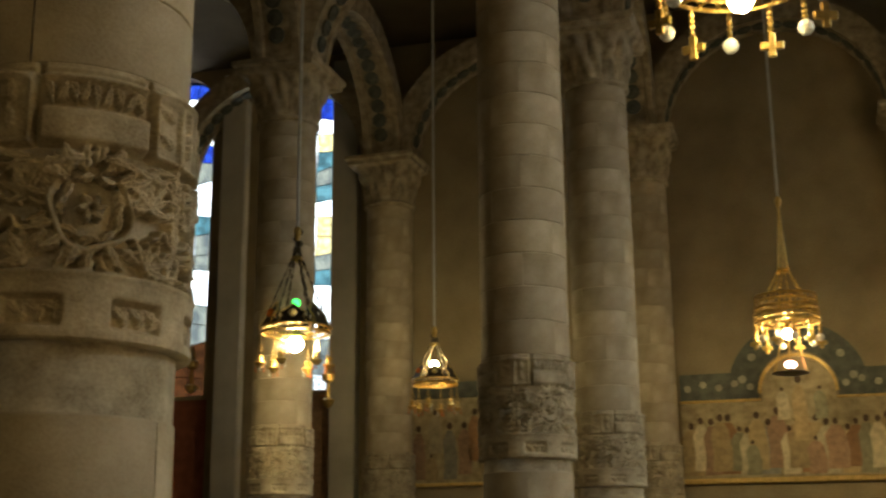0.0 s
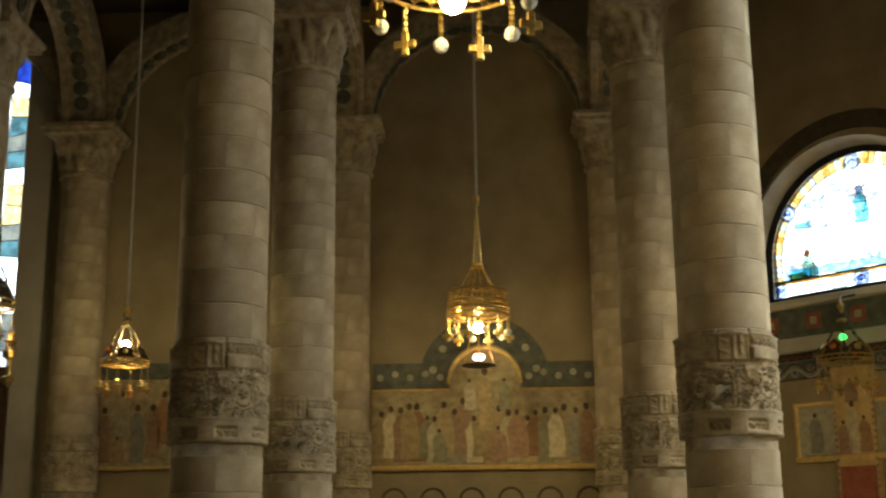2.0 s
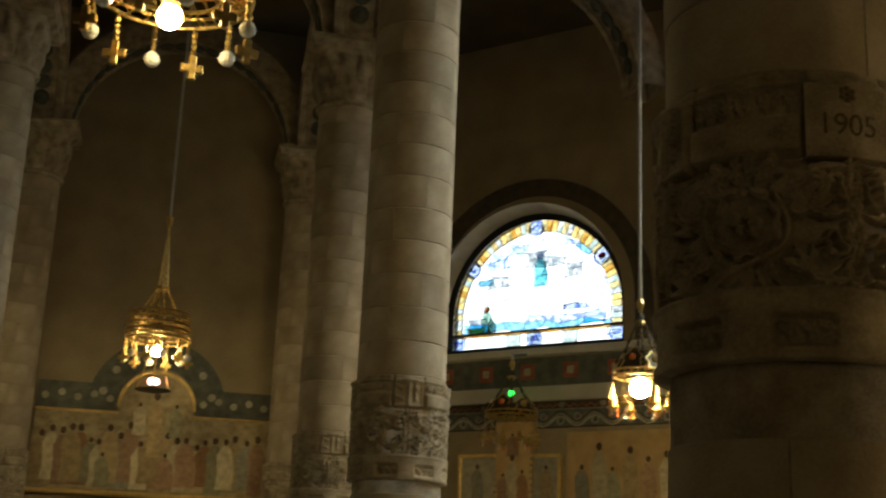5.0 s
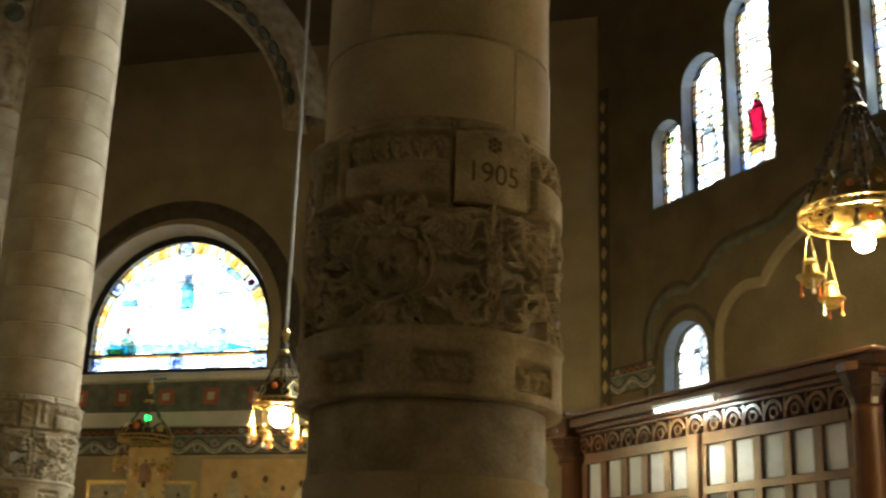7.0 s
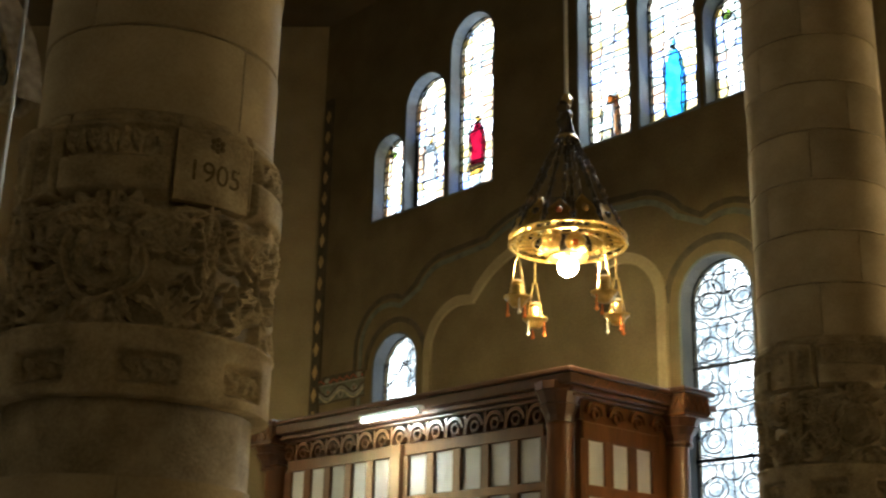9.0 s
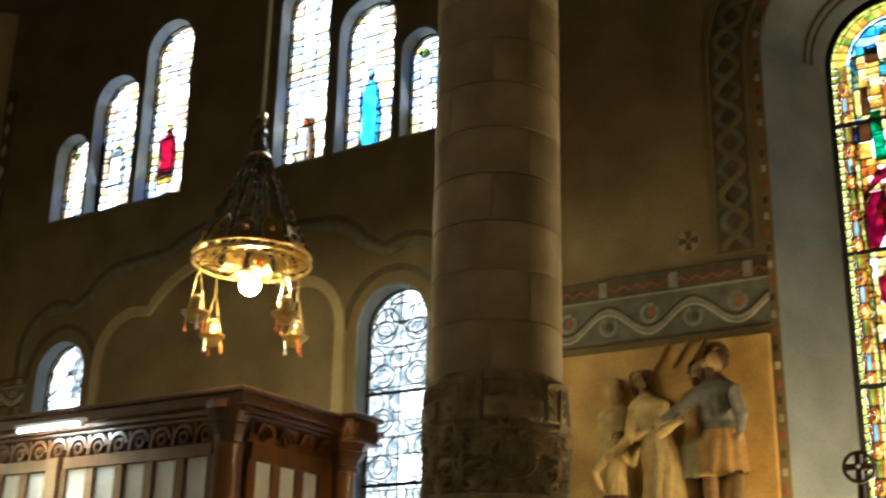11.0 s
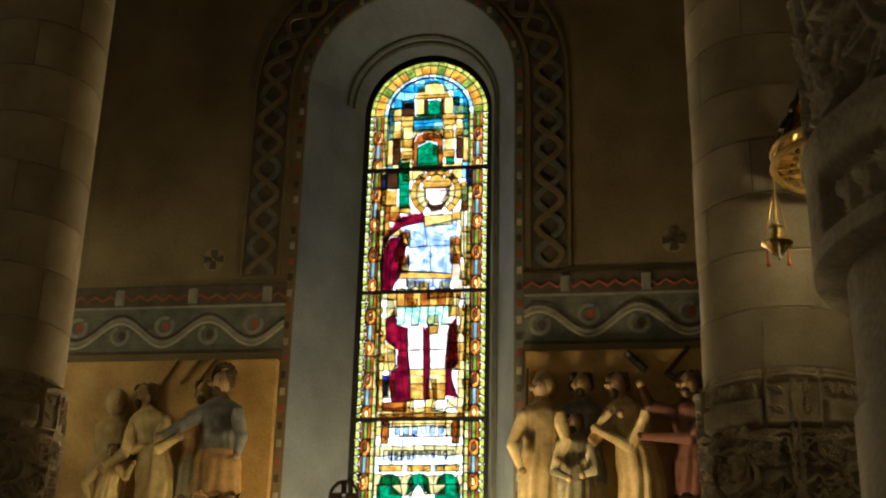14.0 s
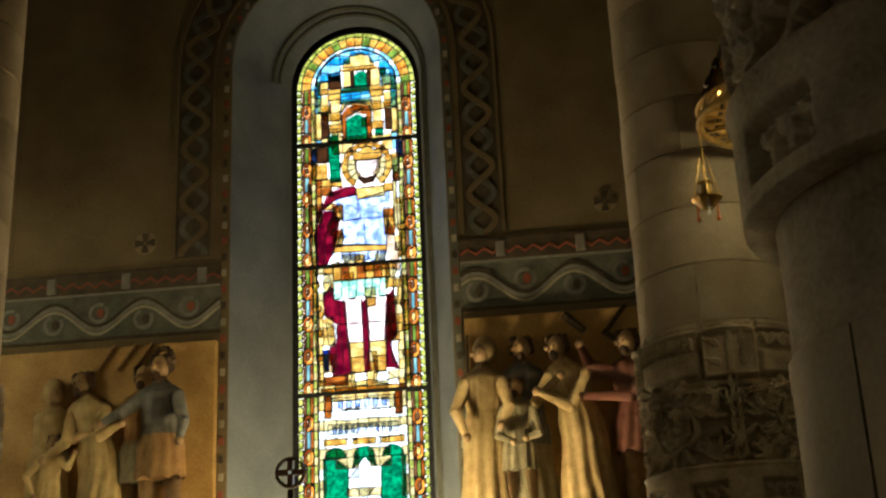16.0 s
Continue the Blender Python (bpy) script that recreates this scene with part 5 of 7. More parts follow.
def guilloche(m, cx, r0, r1, z0, zs):
    """A plaited band up both sides of an opening and round its head."""
    g = thing("plait_border", m, "dark brown plaited border round the tall window", "border", "", "")
    rm = (r0 + r1) / 2
    path = [(cx + rm, z0 + (zs - z0) * i / 40) for i in range(40)] + [(cx + rm * math.cos(math.pi * i / 44), zs + rm * math.sin(math.pi * i / 44)) for i in range(45)] + [(cx - rm, zs - (zs - z0) * i / 40) for i in range(1, 41)]
    bm = bmesh.new()
    strip_along(bm, path, r1 - r0, -0.012, 0)
    part("ground", bm, DARKPAINT, g)
    for o in (-1, 1):
        bm = bmesh.new()
        pts = [(path[0][0] + o * (r1 - r0) * 0.5, z0)]
        for side in (-1, 1):
            pts = []
            for i, (x, z) in enumerate(path):
                a, b = path[max(i - 1, 0)], path[min(i + 1, len(path) - 1)]
                d = math.hypot(b[0] - a[0], b[1] - a[1])
                nx, nz = -(b[1] - a[1]) / d, (b[0] - a[0]) / d
                pts.append((x + o * nx * (r1 - r0) * 0.46, z + o * nz * (r1 - r0) * 0.46))
        strip_along(bm, pts, 0.04, -0.03, 0)
        part("edge_line", bm, DIMPLASTER, g)
    fine = []
    for a, b in zip(path, path[1:]):
        for q in range(4):
            fine.append((a[0] + (b[0] - a[0]) * q / 4, a[1] + (b[1] - a[1]) * q / 4))
    for ph in (0, math.pi):
        pts, s = [], 0.0
        for i, (x, z) in enumerate(fine):
            a, b = fine[max(i - 1, 0)], fine[min(i + 1, len(fine) - 1)]
            d = math.hypot(b[0] - a[0], b[1] - a[1])
            s += d / 2
            off = math.sin(s * math.pi / 0.36 + ph) * (r1 - r0) * 0.28
            pts.append((x - (b[1] - a[1]) / d * off, z + (b[0] - a[0]) / d * off))
        bm = bmesh.new()
        strip_along(bm, pts, 0.075, -0.028 - 0.006 * (ph > 0), 0)
        part("plait", bm, DIMPLASTER if ph else BLUEGREY, g)
    return g


guilloche(EAST, KC - 0.02, 1.56, 2.10, 6.75, 9.38)
# narrow dotted rims on the edge and in the splay of the tall opening
bm = bmesh.new()
rim = round_arch(KC, 1.44, 2.3, 10.84, 40)[1:]
strip_along(bm, rim, 0.10, -0.02, 0.0)
trim = structure("trim_window", bm, BLUEGREY, EAST, "narrow painted rim of the tall opening", "trim")
for i in range(90):
    f = i / 89
    z_leg = 10.84 - 1.44
    total = 2 * (z_leg - 2.3) + math.pi * 1.44
    s = f * total
    if s < z_leg - 2.3:
        x, z = KC + 1.44, 2.3 + s
    elif s < z_leg - 2.3 + math.pi * 1.44:
        a = (s - (z_leg - 2.3)) / 1.44
        x, z = KC + 1.44 * math.cos(a), z_leg + 1.44 * math.sin(a)
    else:
        x, z = KC - 1.44, z_leg - (s - (z_leg - 2.3) - math.pi * 1.44)
    part("rim_tile", box(bmesh.new(), x - 0.03, x + 0.03, -0.03, -0.018, z - 0.045, z + 0.045), (CREAM, REDPAINT, DARKPAINT)[i % 3], trim)


def splay_skin():
    """Pale plaster lining of the splayed opening of the tall window."""
    bm = bmesh.new()
    a = round_arch(KC, 1.372, 2.21, 10.772, 24)
    b = round_arch(TALL[0], TALL[1] + 0.042, 2.51, TALL[3] + 0.052, 24)
    va = [bm.verts.new((x, 0.004, z)) for x, z in a]
    vb = [bm.verts.new((x, 0.9, z)) for x, z in b]
    for i in range(len(a)):
        j = (i + 1) % len(a)
        bm.faces.new((va[i], va[j], vb[j], vb[i]))
    return bm


structure("reveal_tall_window", splay_skin(), GREYPLASTER, EAST, "grey plaster splay of the tall window", "reveal")
bm = bmesh.new()
for r, y in ((1.04, 0.62), (0.98, 0.72)):
    q = (y / 0.95)
    cx = KC + (TALL[0] - KC) * q
    hh = 1.36 + (TALL[1] + 0.03 - 1.36) * q
    top = 10.76 + (TALL[3] + 0.04 - 10.76) * q
    strip_along(bm, round_arch(cx, hh - 0.01, 2.5, top - 0.01, 40)[1:], 0.03, y - 0.04, y + 0.04)
structure("trim_reveal", bm, BLUEGREY, EAST, "blue-grey painted line in the splay of the window", "trim")

# little crosses in roundels on the wall
for u, z in ((-5.27, 6.99), (0.50, 7.05)):
    x = thing("wall_cross", EAST @ pose(u, 0, z), "small dark painted cross in a brown roundel", "cross", "wall crosses")
    bm = bmesh.new()
    slab(bm, disc(0, 0, 0.15, None, 16), -0.006, 0)
    part("roundel", bm, PLASTER, x)
    for k in range(4):
        bm = bmesh.new()
        slab(bm, [(0.02, -0.02), (0.13, -0.05), (0.13, 0.05), (0.02, 0.02)], -0.02, -0.006)
        part("arm", bm, DARKPAINT, x, at=pose(0, 0, 0, 0, 90 * k, 0))

# pale arched moulding and plain sunk bay between the lower windows
bm = bmesh.new()
AX = -13.28


def lobed(foot, lobes):
    """Half of a many-lobed arch, from its foot upwards as (centre x, centre z, radius, first and last angle), mirrored about the bay's axis."""
    half = [(lobes[0][0] - lobes[0][2], foot)] + [p for cx, cz, r, a0, a1 in lobes for p in disc(cx, cz, r, None, 9, a0, a1)]
    return half + [(2 * AX - x, z) for x, z in reversed(half)]


strip_along(bm, lobed(3.0, [(-15.02, 6.58, 0.82, 180, 92), (AX, 6.28, 1.80, 143, 92)]), 0.17, -0.06, 0)
structure("trim_blind_arch", bm, PLASTER, EAST, "plain plaster moulding of a lobed blind arch", "trim")
for k, mt in ((0.0, DARKPAINT), (0.16, BLUEGREY)):
    bm = bmesh.new()
    strip_along(bm, lobed(5.0, [(-17.0, 6.95, 0.9 - k, 180, 62), (-15.4, 7.3, 1.06 - k, 143, 88), (AX, 6.55, 2.2 - k, 122, 92)]), 0.09, -0.016 - 0.004 * (k > 0), 0)
    structure("trim_painted_arch", bm, mt, EAST, "painted line of many-lobed arches on the wall", "trim")
for u, half, top in [(q[2], q[3] + 0.24, q[5] + 0.26) for q in LACE_SET]:
    bm = bmesh.new()
    strip_along(bm, round_arch(u, half, 3.0, top, 30)[1:], 0.10, -0.024, 0)
    structure("trim_painted_arch", bm, DARKPAINT, EAST, "dark painted arch line on the wall", "trim")
bm = bmesh.new()
box(bm, -19.2, -18.95, -0.05, 0, 5.0, 12.5)
corner = structure("trim_corner", bm, DARKPAINT, EAST, "dark painted strip up the wall corner", "trim")
for k in range(16):
    part("lozenge", slab(bmesh.new(), [(-19.075, 5.2 + 0.45 * k), (-18.99, 5.35 + 0.45 * k), (-19.075, 5.5 + 0.45 * k), (-19.16, 5.35 + 0.45 * k)], -0.06, -0.045), OCHRE, corner)

# hood and ledges of the half-round window
c, h, z0, z1 = LUN
bm = bmesh.new()
hood = [(c + 0.02 + (h + 0.62) * math.cos(math.pi * i / 30), LUN[2] + 0.78 + (z1 + 0.62 - LUN[2] - 0.78) * math.sin(math.pi * i / 30)) for i in range(31)]
strip_along(bm, [(hood[0][0], LUN[2] - 0.1)] + hood + [(hood[-1][0], LUN[2] - 0.1)], 0.40, -0.05, 0)
structure("trim_lunette", bm, DARKPAINT, DIAG, "dark painted arch round the half-round window", "trim")


def lunette_splay():
    bm = bmesh.new()
    a = lunette(LUN[0] - 0.10, LUN[1] + 0.255, LUN[2] - 0.115, LUN[3] + 0.295, foot=0.9)
    b = lunette(LUN[0], LUN[1] + 0.035, LUN[2] - 0.025, LUN[3] + 0.035)
    va, vb = [bm.verts.new((x, 0.004, z)) for x, z in a], [bm.verts.new((x, 0.55, z)) for x, z in b]
    for i in range(len(a)):
        j = (i + 1) % len(a)
        bm.faces.new((va[i], va[j], vb[j], vb[i]))
    return bm


structure("reveal_lunette", lunette_splay(), PALE, DIAG, "grey plaster splay of the half-round window", "reveal")
bm = bmesh.new()
box(bm, -15.55, -8.9, -0.18, 0, 6.62, 6.80, 0.03)
structure("sill_lunette", bm, PALE, DIAG, "pale stone ledge under the half-round window", "ledge")
band_ = structure("trim_band", box(bmesh.new(), -15.5, -9.0, -0.05, 0, 5.98, 6.60), BLUEGREY, DIAG, "blue-grey painted band with square flowers", "frieze")
for k in range(6):
    part("square_flower", box(bmesh.new(), -15.2 + 1.05 * k, -14.85 + 1.05 * k, -0.065, -0.04, 6.12, 6.46), REDPAINT, band_)
    part("flower_heart", box(bmesh.new(), -15.10 + 1.05 * k, -14.95 + 1.05 * k, -0.075, -0.05, 6.21, 6.37), CREAM, band_)
structure("trim_ledge", box(bmesh.new(), -15.5, -9.0, -0.1, 0, 5.64, 5.96, 0.02), PALE, DIAG, "pale plaster ledge", "ledge")


# ---- pictures in mosaic ----
MOSAIC_TINTS = [mat("mosaic_" + n, tuple(v * 0.6 for v in col), col, 9.0, 0.6, bump=0.3, fine=60, vary=0.25) for n, col in
                (("ochre", (0.50, 0.36, 0.17)), ("rose", (0.44, 0.27, 0.15)), ("cream", (0.58, 0.48, 0.29)), ("sage", (0.33, 0.30, 0.17)), ("slate", (0.28, 0.26, 0.19)), ("rust", (0.40, 0.21, 0.09)))]
GROUND = mat("mosaic_ground", (0.25, 0.19, 0.09), (0.50, 0.40, 0.22), 6.0, 0.55, bump=0.3, fine=40)
HAIR = mat("mosaic_brown", (0.06, 0.038, 0.02), (0.13, 0.08, 0.04), 6, 0.7)


def mosaic_shape(parent, x, z0, h, w, tint, y, head=True):
    bm = bmesh.new()
    slab(bm, robe(x, z0, h, w), y - 0.006, y)
    part("robe", bm, MOSAIC_TINTS[tint], parent)
    if head:
        bm = bmesh.new()
        slab(bm, disc(x, z0 + h * 0.93, h * 0.052, h * 0.066, 8), y - 0.01, y)
        part("head", bm, HAIR, parent)


def wide_mosaic():
    p = thing("mosaic_panel", NORTH, "wide mosaic panel of standing robed shapes, gilt border", "mosaic")
    u0, u1, zb, zt = -2.78, 2.18, 3.36, 4.98
    part("mosaic_ground", box(bmesh.new(), u0, u1, -0.05, 0, zb, zt), GROUND, p)
    part("arched_ground", slab(bmesh.new(), round_arch(-0.28, 0.76, zt, 5.9, 16), -0.05, 0), GROUND, p)
    part("foot_moulding", box(bmesh.new(), u0 - 0.05, u1 + 0.05, -0.16, 0, zb - 0.12, zb, 0.03), GOLDLINE, p, "gilded moulding")
    for a, b in ((u0, -1.06), (0.50, u1)):
        part("head_moulding", box(bmesh.new(), a, b, -0.09, 0, zt, zt + 0.06, 0.015), GOLDLINE, p, "gilded moulding")
    bm = bmesh.new()
    strip_along(bm, [(-0.28 + 0.80 * math.cos(math.pi * i / 20), 5.14 + 0.80 * math.sin(math.pi * i / 20)) for i in range(21)], 0.07, -0.09, 0)
    part("arch_moulding", bm, GOLDLINE, p, "gilded moulding")
    r = random.Random(11)
    x = u0 + 0.2
    k = 0
    while x < u1 - 0.15:
        back = k % 2
        mosaic_shape(p, x, zb + 0.04 + 0.1 * back + r.uniform(0, 0.05), r.uniform(0.95, 1.3), r.uniform(0.38, 0.52), (0, 2, 1, 0, 5, 3, 2, 0, 4, 1, 2, 0, 5)[k % 13], -0.052 - 0.003 * (k % 4))
        x += r.uniform(0.16, 0.27)
        k += 1
    mosaic_shape(p, -0.28, zb + 0.75, 1.4, 0.34, 0, -0.066)
    mosaic_shape(p, -1.3, zb + 0.05, 0.75, 0.35, 3, -0.070)
    mosaic_shape(p, 0.0, zb + 0.05, 0.8, 0.42, 1, -0.070)
    mosaic_shape(p, -0.62, zb + 1.2, 0.7, 0.3, 2, -0.075)
    mosaic_shape(p, 0.15, zb + 1.2, 0.7, 0.3, 3, -0.075)
    for a, b in ((u0, -1.10), (0.54, u1)):
        part("leaf_band", box(bmesh.new(), a, b, -0.04, 0, zt + 0.07, 5.62), BLUEGREY, p, "blue-green leafy mosaic band")
        for q in range(5):
            part("blossom", slab(bmesh.new(), disc(a + (b - a) * (q + 0.5) / 5, 5.3 + 0.08 * (q % 2), 0.08, None, 8), -0.05, -0.03), CREAM, p)
    bm = bmesh.new()
    strip_along(bm, [(-0.28 + 1.15 * math.cos(math.pi * i / 24), 5.2 + 1.15 * math.sin(math.pi * i / 24)) for i in range(25)], 0.62, -0.045, -0.002)
    part("leaf_arch", bm, BLUEGREY, p, "blue-green leafy mosaic arch")
    for q in range(7):
        a = math.pi * (q + 0.5) / 7
        part("blossom", slab(bmesh.new(), disc(-0.28 + 1.18 * math.cos(a), 5.2 + 1.18 * math.sin(a), 0.09, None, 8), -0.055, -0.035), CREAM, p)
    return p


wide_mosaic()
dado = structure("dado_north", box(bmesh.new(), -2.9, 2.3, -0.06, 0, 1.0, 3.2), PLASTER, NORTH, "brown plaster dado with faint roundels", "dado")
for k in range(6):
    bm = bmesh.new()
    strip_along(bm, disc(-2.3 + 0.85 * k, 2.6, 0.26, None, 20, 0, 360.1), 0.06, -0.075, -0.055)
    part("roundel", bm, VAULT, dado)

side = thing("mosaic_panel", NORTH, "small mosaic panel of rose and cream shapes, gilt foot", "mosaic")
part("mosaic_ground", box(bmesh.new(), -9.1, -7.3, -0.05, 0, 3.42, 5.35), GROUND, side)
part("foot_moulding", box(bmesh.new(), -9.15, -7.25, -0.14, 0, 3.34, 3.42, 0.02), GOLDLINE, side, "gilded moulding")
part("head_moulding", box(bmesh.new(), -9.15, -7.25, -0.1, 0, 5.35, 5.72, 0.02), BLUEGREY, side)
for k, (x, z, hh, t) in enumerate(((-8.8, 3.5, 1.25, 1), (-8.4, 4.1, 1.0, 2), (-8.05, 3.5, 1.3, 4), (-7.7, 3.6, 1.2, 1), (-8.5, 3.48, 0.6, 0), (-7.45, 3.9, 1.2, 5))):
    mosaic_shape(side, x, z, hh, 0.36, t, -0.052 - 0.003 * (k % 2))

altar = thing("altar_piece", DIAG, "mosaic altar piece with framed wings and tall middle panel", "altar piece")
part("wing", box(bmesh.new(), -14.52, -13.66, -0.10, 0, 3.42, 4.44), CREAM, altar)
part("wing", box(bmesh.new(), -12.70, -12.10, -0.10, 0, 3.42, 4.42), CREAM, altar)
part("middle_panel", box(bmesh.new(), -13.64, -12.72, -0.14, 0, 2.2, 5.2), OCHRE, altar)
part("red_field", box(bmesh.new(), -13.58, -12.78, -0.155, -0.13, 2.3, 3.15), REDPAINT, altar)
for a, b, c_, d in ((-14.58, -13.66, 4.44, 4.52), (-14.58, -14.50, 3.4, 4.44), (-12.70, -12.04, 4.42, 4.50), (-12.12, -12.04, 3.4, 4.42), (-14.6, -12.0, 3.28, 3.40)):
    part("frame_rail", box(bmesh.new(), a, b, -0.15, 0, c_, d, 0.015), GOLDLINE, altar, "gilded rail")
for x in (-13.62, -12.74):
    for k in range(20):
        part("bead", ball(bmesh.new(), (x, -0.16, 2.3 + 0.14 * k), 0.035, 6), CREAM, altar)
for x, z, hh, t in ((-14.1, 3.46, 0.85, 4), (-13.2, 3.4, 1.1, 2), (-13.42, 3.4, 0.7, 1), (-12.95, 3.42, 0.75, 5), (-12.4, 3.46, 0.8, 0), (-13.2, 4.45, 0.5, 1)):
    mosaic_shape(altar, x, z, hh, 0.34, t, -0.165 if -13.6 < x < -12.75 else -0.11)
fresco = thing("mosaic_panel", DIAG, "faded wall mosaic of seated robed shapes", "mosaic")
part("mosaic_ground", box(bmesh.new(), -11.95, -9.2, -0.03, 0, 3.35, 4.95), OCHRE, fresco)
part("foot_moulding", box(bmesh.new(), -11.95, -9.2, -0.12, 0, 3.2, 3.33, 0.02), DARKPAINT, fresco)
for k, (x, hh, t) in enumerate(((-11.6, 0.85, 4), (-11.2, 1.3, 2), (-10.9, 0.8, 3), (-10.5, 1.2, 0), (-10.1, 1.0, 1), (-9.7, 1.1, 2))):
    mosaic_shape(fresco, x, 3.42, hh, 0.38, t, -0.034 - 0.003 * (k % 2))

# red hanging cloths below the side windows
for k, u in enumerate((-15.3, -11.95)):
    structure("dado_side" + ("" if k == 0 else "_1"), box(bmesh.new(), u - 1.0, u + 1.0, -0.03, 0, 1.0, 5.6), REDPAINT if k == 0 else MOSAIC_TINTS[1], NORTH, "rust-red painted field below the side window" if k == 0 else "rose painted field below the side window", "dado")
for x in (-13.65, -10.62):
    structure("pilaster", box(bmesh.new(), x - 0.34, x + 0.34, -0.3, 0, 0, 14, 0.03), PALE, NORTH, "pale plaster pier beside the side window", "pilaster")
for x, z in ((-14.55, 6.2), (-10.95, 5.7)):
    sc = thing("wall_sconce", NORTH @ pose(x, -0.35, z), "small gilded sconce on a wall bracket", "sconce", "wall sconces")
    bm = bmesh.new()
    lathe(bm, [(0.02, -0.5), (0.12, -0.42), (0.16, -0.3), (0.06, -0.25), (0.05, 0.1), (0.14, 0.16), (0.16, 0.3), (0.1, 0.34), (0.05, 0.6), (0.0, 0.75)], 10)
    part("stem", bm, BRASS, sc)
    part("bracket", tube(bmesh.new(), (0, 0, -0.3), (0, 0.36, -0.3), 0.03), BRASS, sc)


# ---- relief panels with carved figures ----
RELIEF = mat("ochre_relief_ground", (0.30, 0.17, 0.045), (0.56, 0.36, 0.12), 2.2, 0.6, bump=0.5, fine=35)
SKIN = mat("painted_carving_flesh", (0.30, 0.19, 0.09), (0.46, 0.31, 0.16), 12, 0.6, bump=0.6)
CLOTHS = {"ochre": mat("carving_ochre", (0.36, 0.25, 0.10), (0.54, 0.40, 0.18), 9, 0.6, bump=0.7), "cream": mat("carving_cream", (0.42, 0.30, 0.12), (0.60, 0.46, 0.20), 9, 0.55, bump=0.7),
          "grey": mat("carving_grey", (0.10, 0.10, 0.09), (0.20, 0.19, 0.16), 9, 0.45, bump=0.6), "sage": mat("carving_sage", (0.22, 0.19, 0.11), (0.34, 0.29, 0.17), 9, 0.6, bump=0.7),
          "maroon": mat("carving_maroon", (0.09, 0.035, 0.02), (0.17, 0.065, 0.04), 6, 0.65), "orange": mat("carving_orange", (0.26, 0.14, 0.05), (0.42, 0.25, 0.09), 9, 0.6, bump=0.7)}


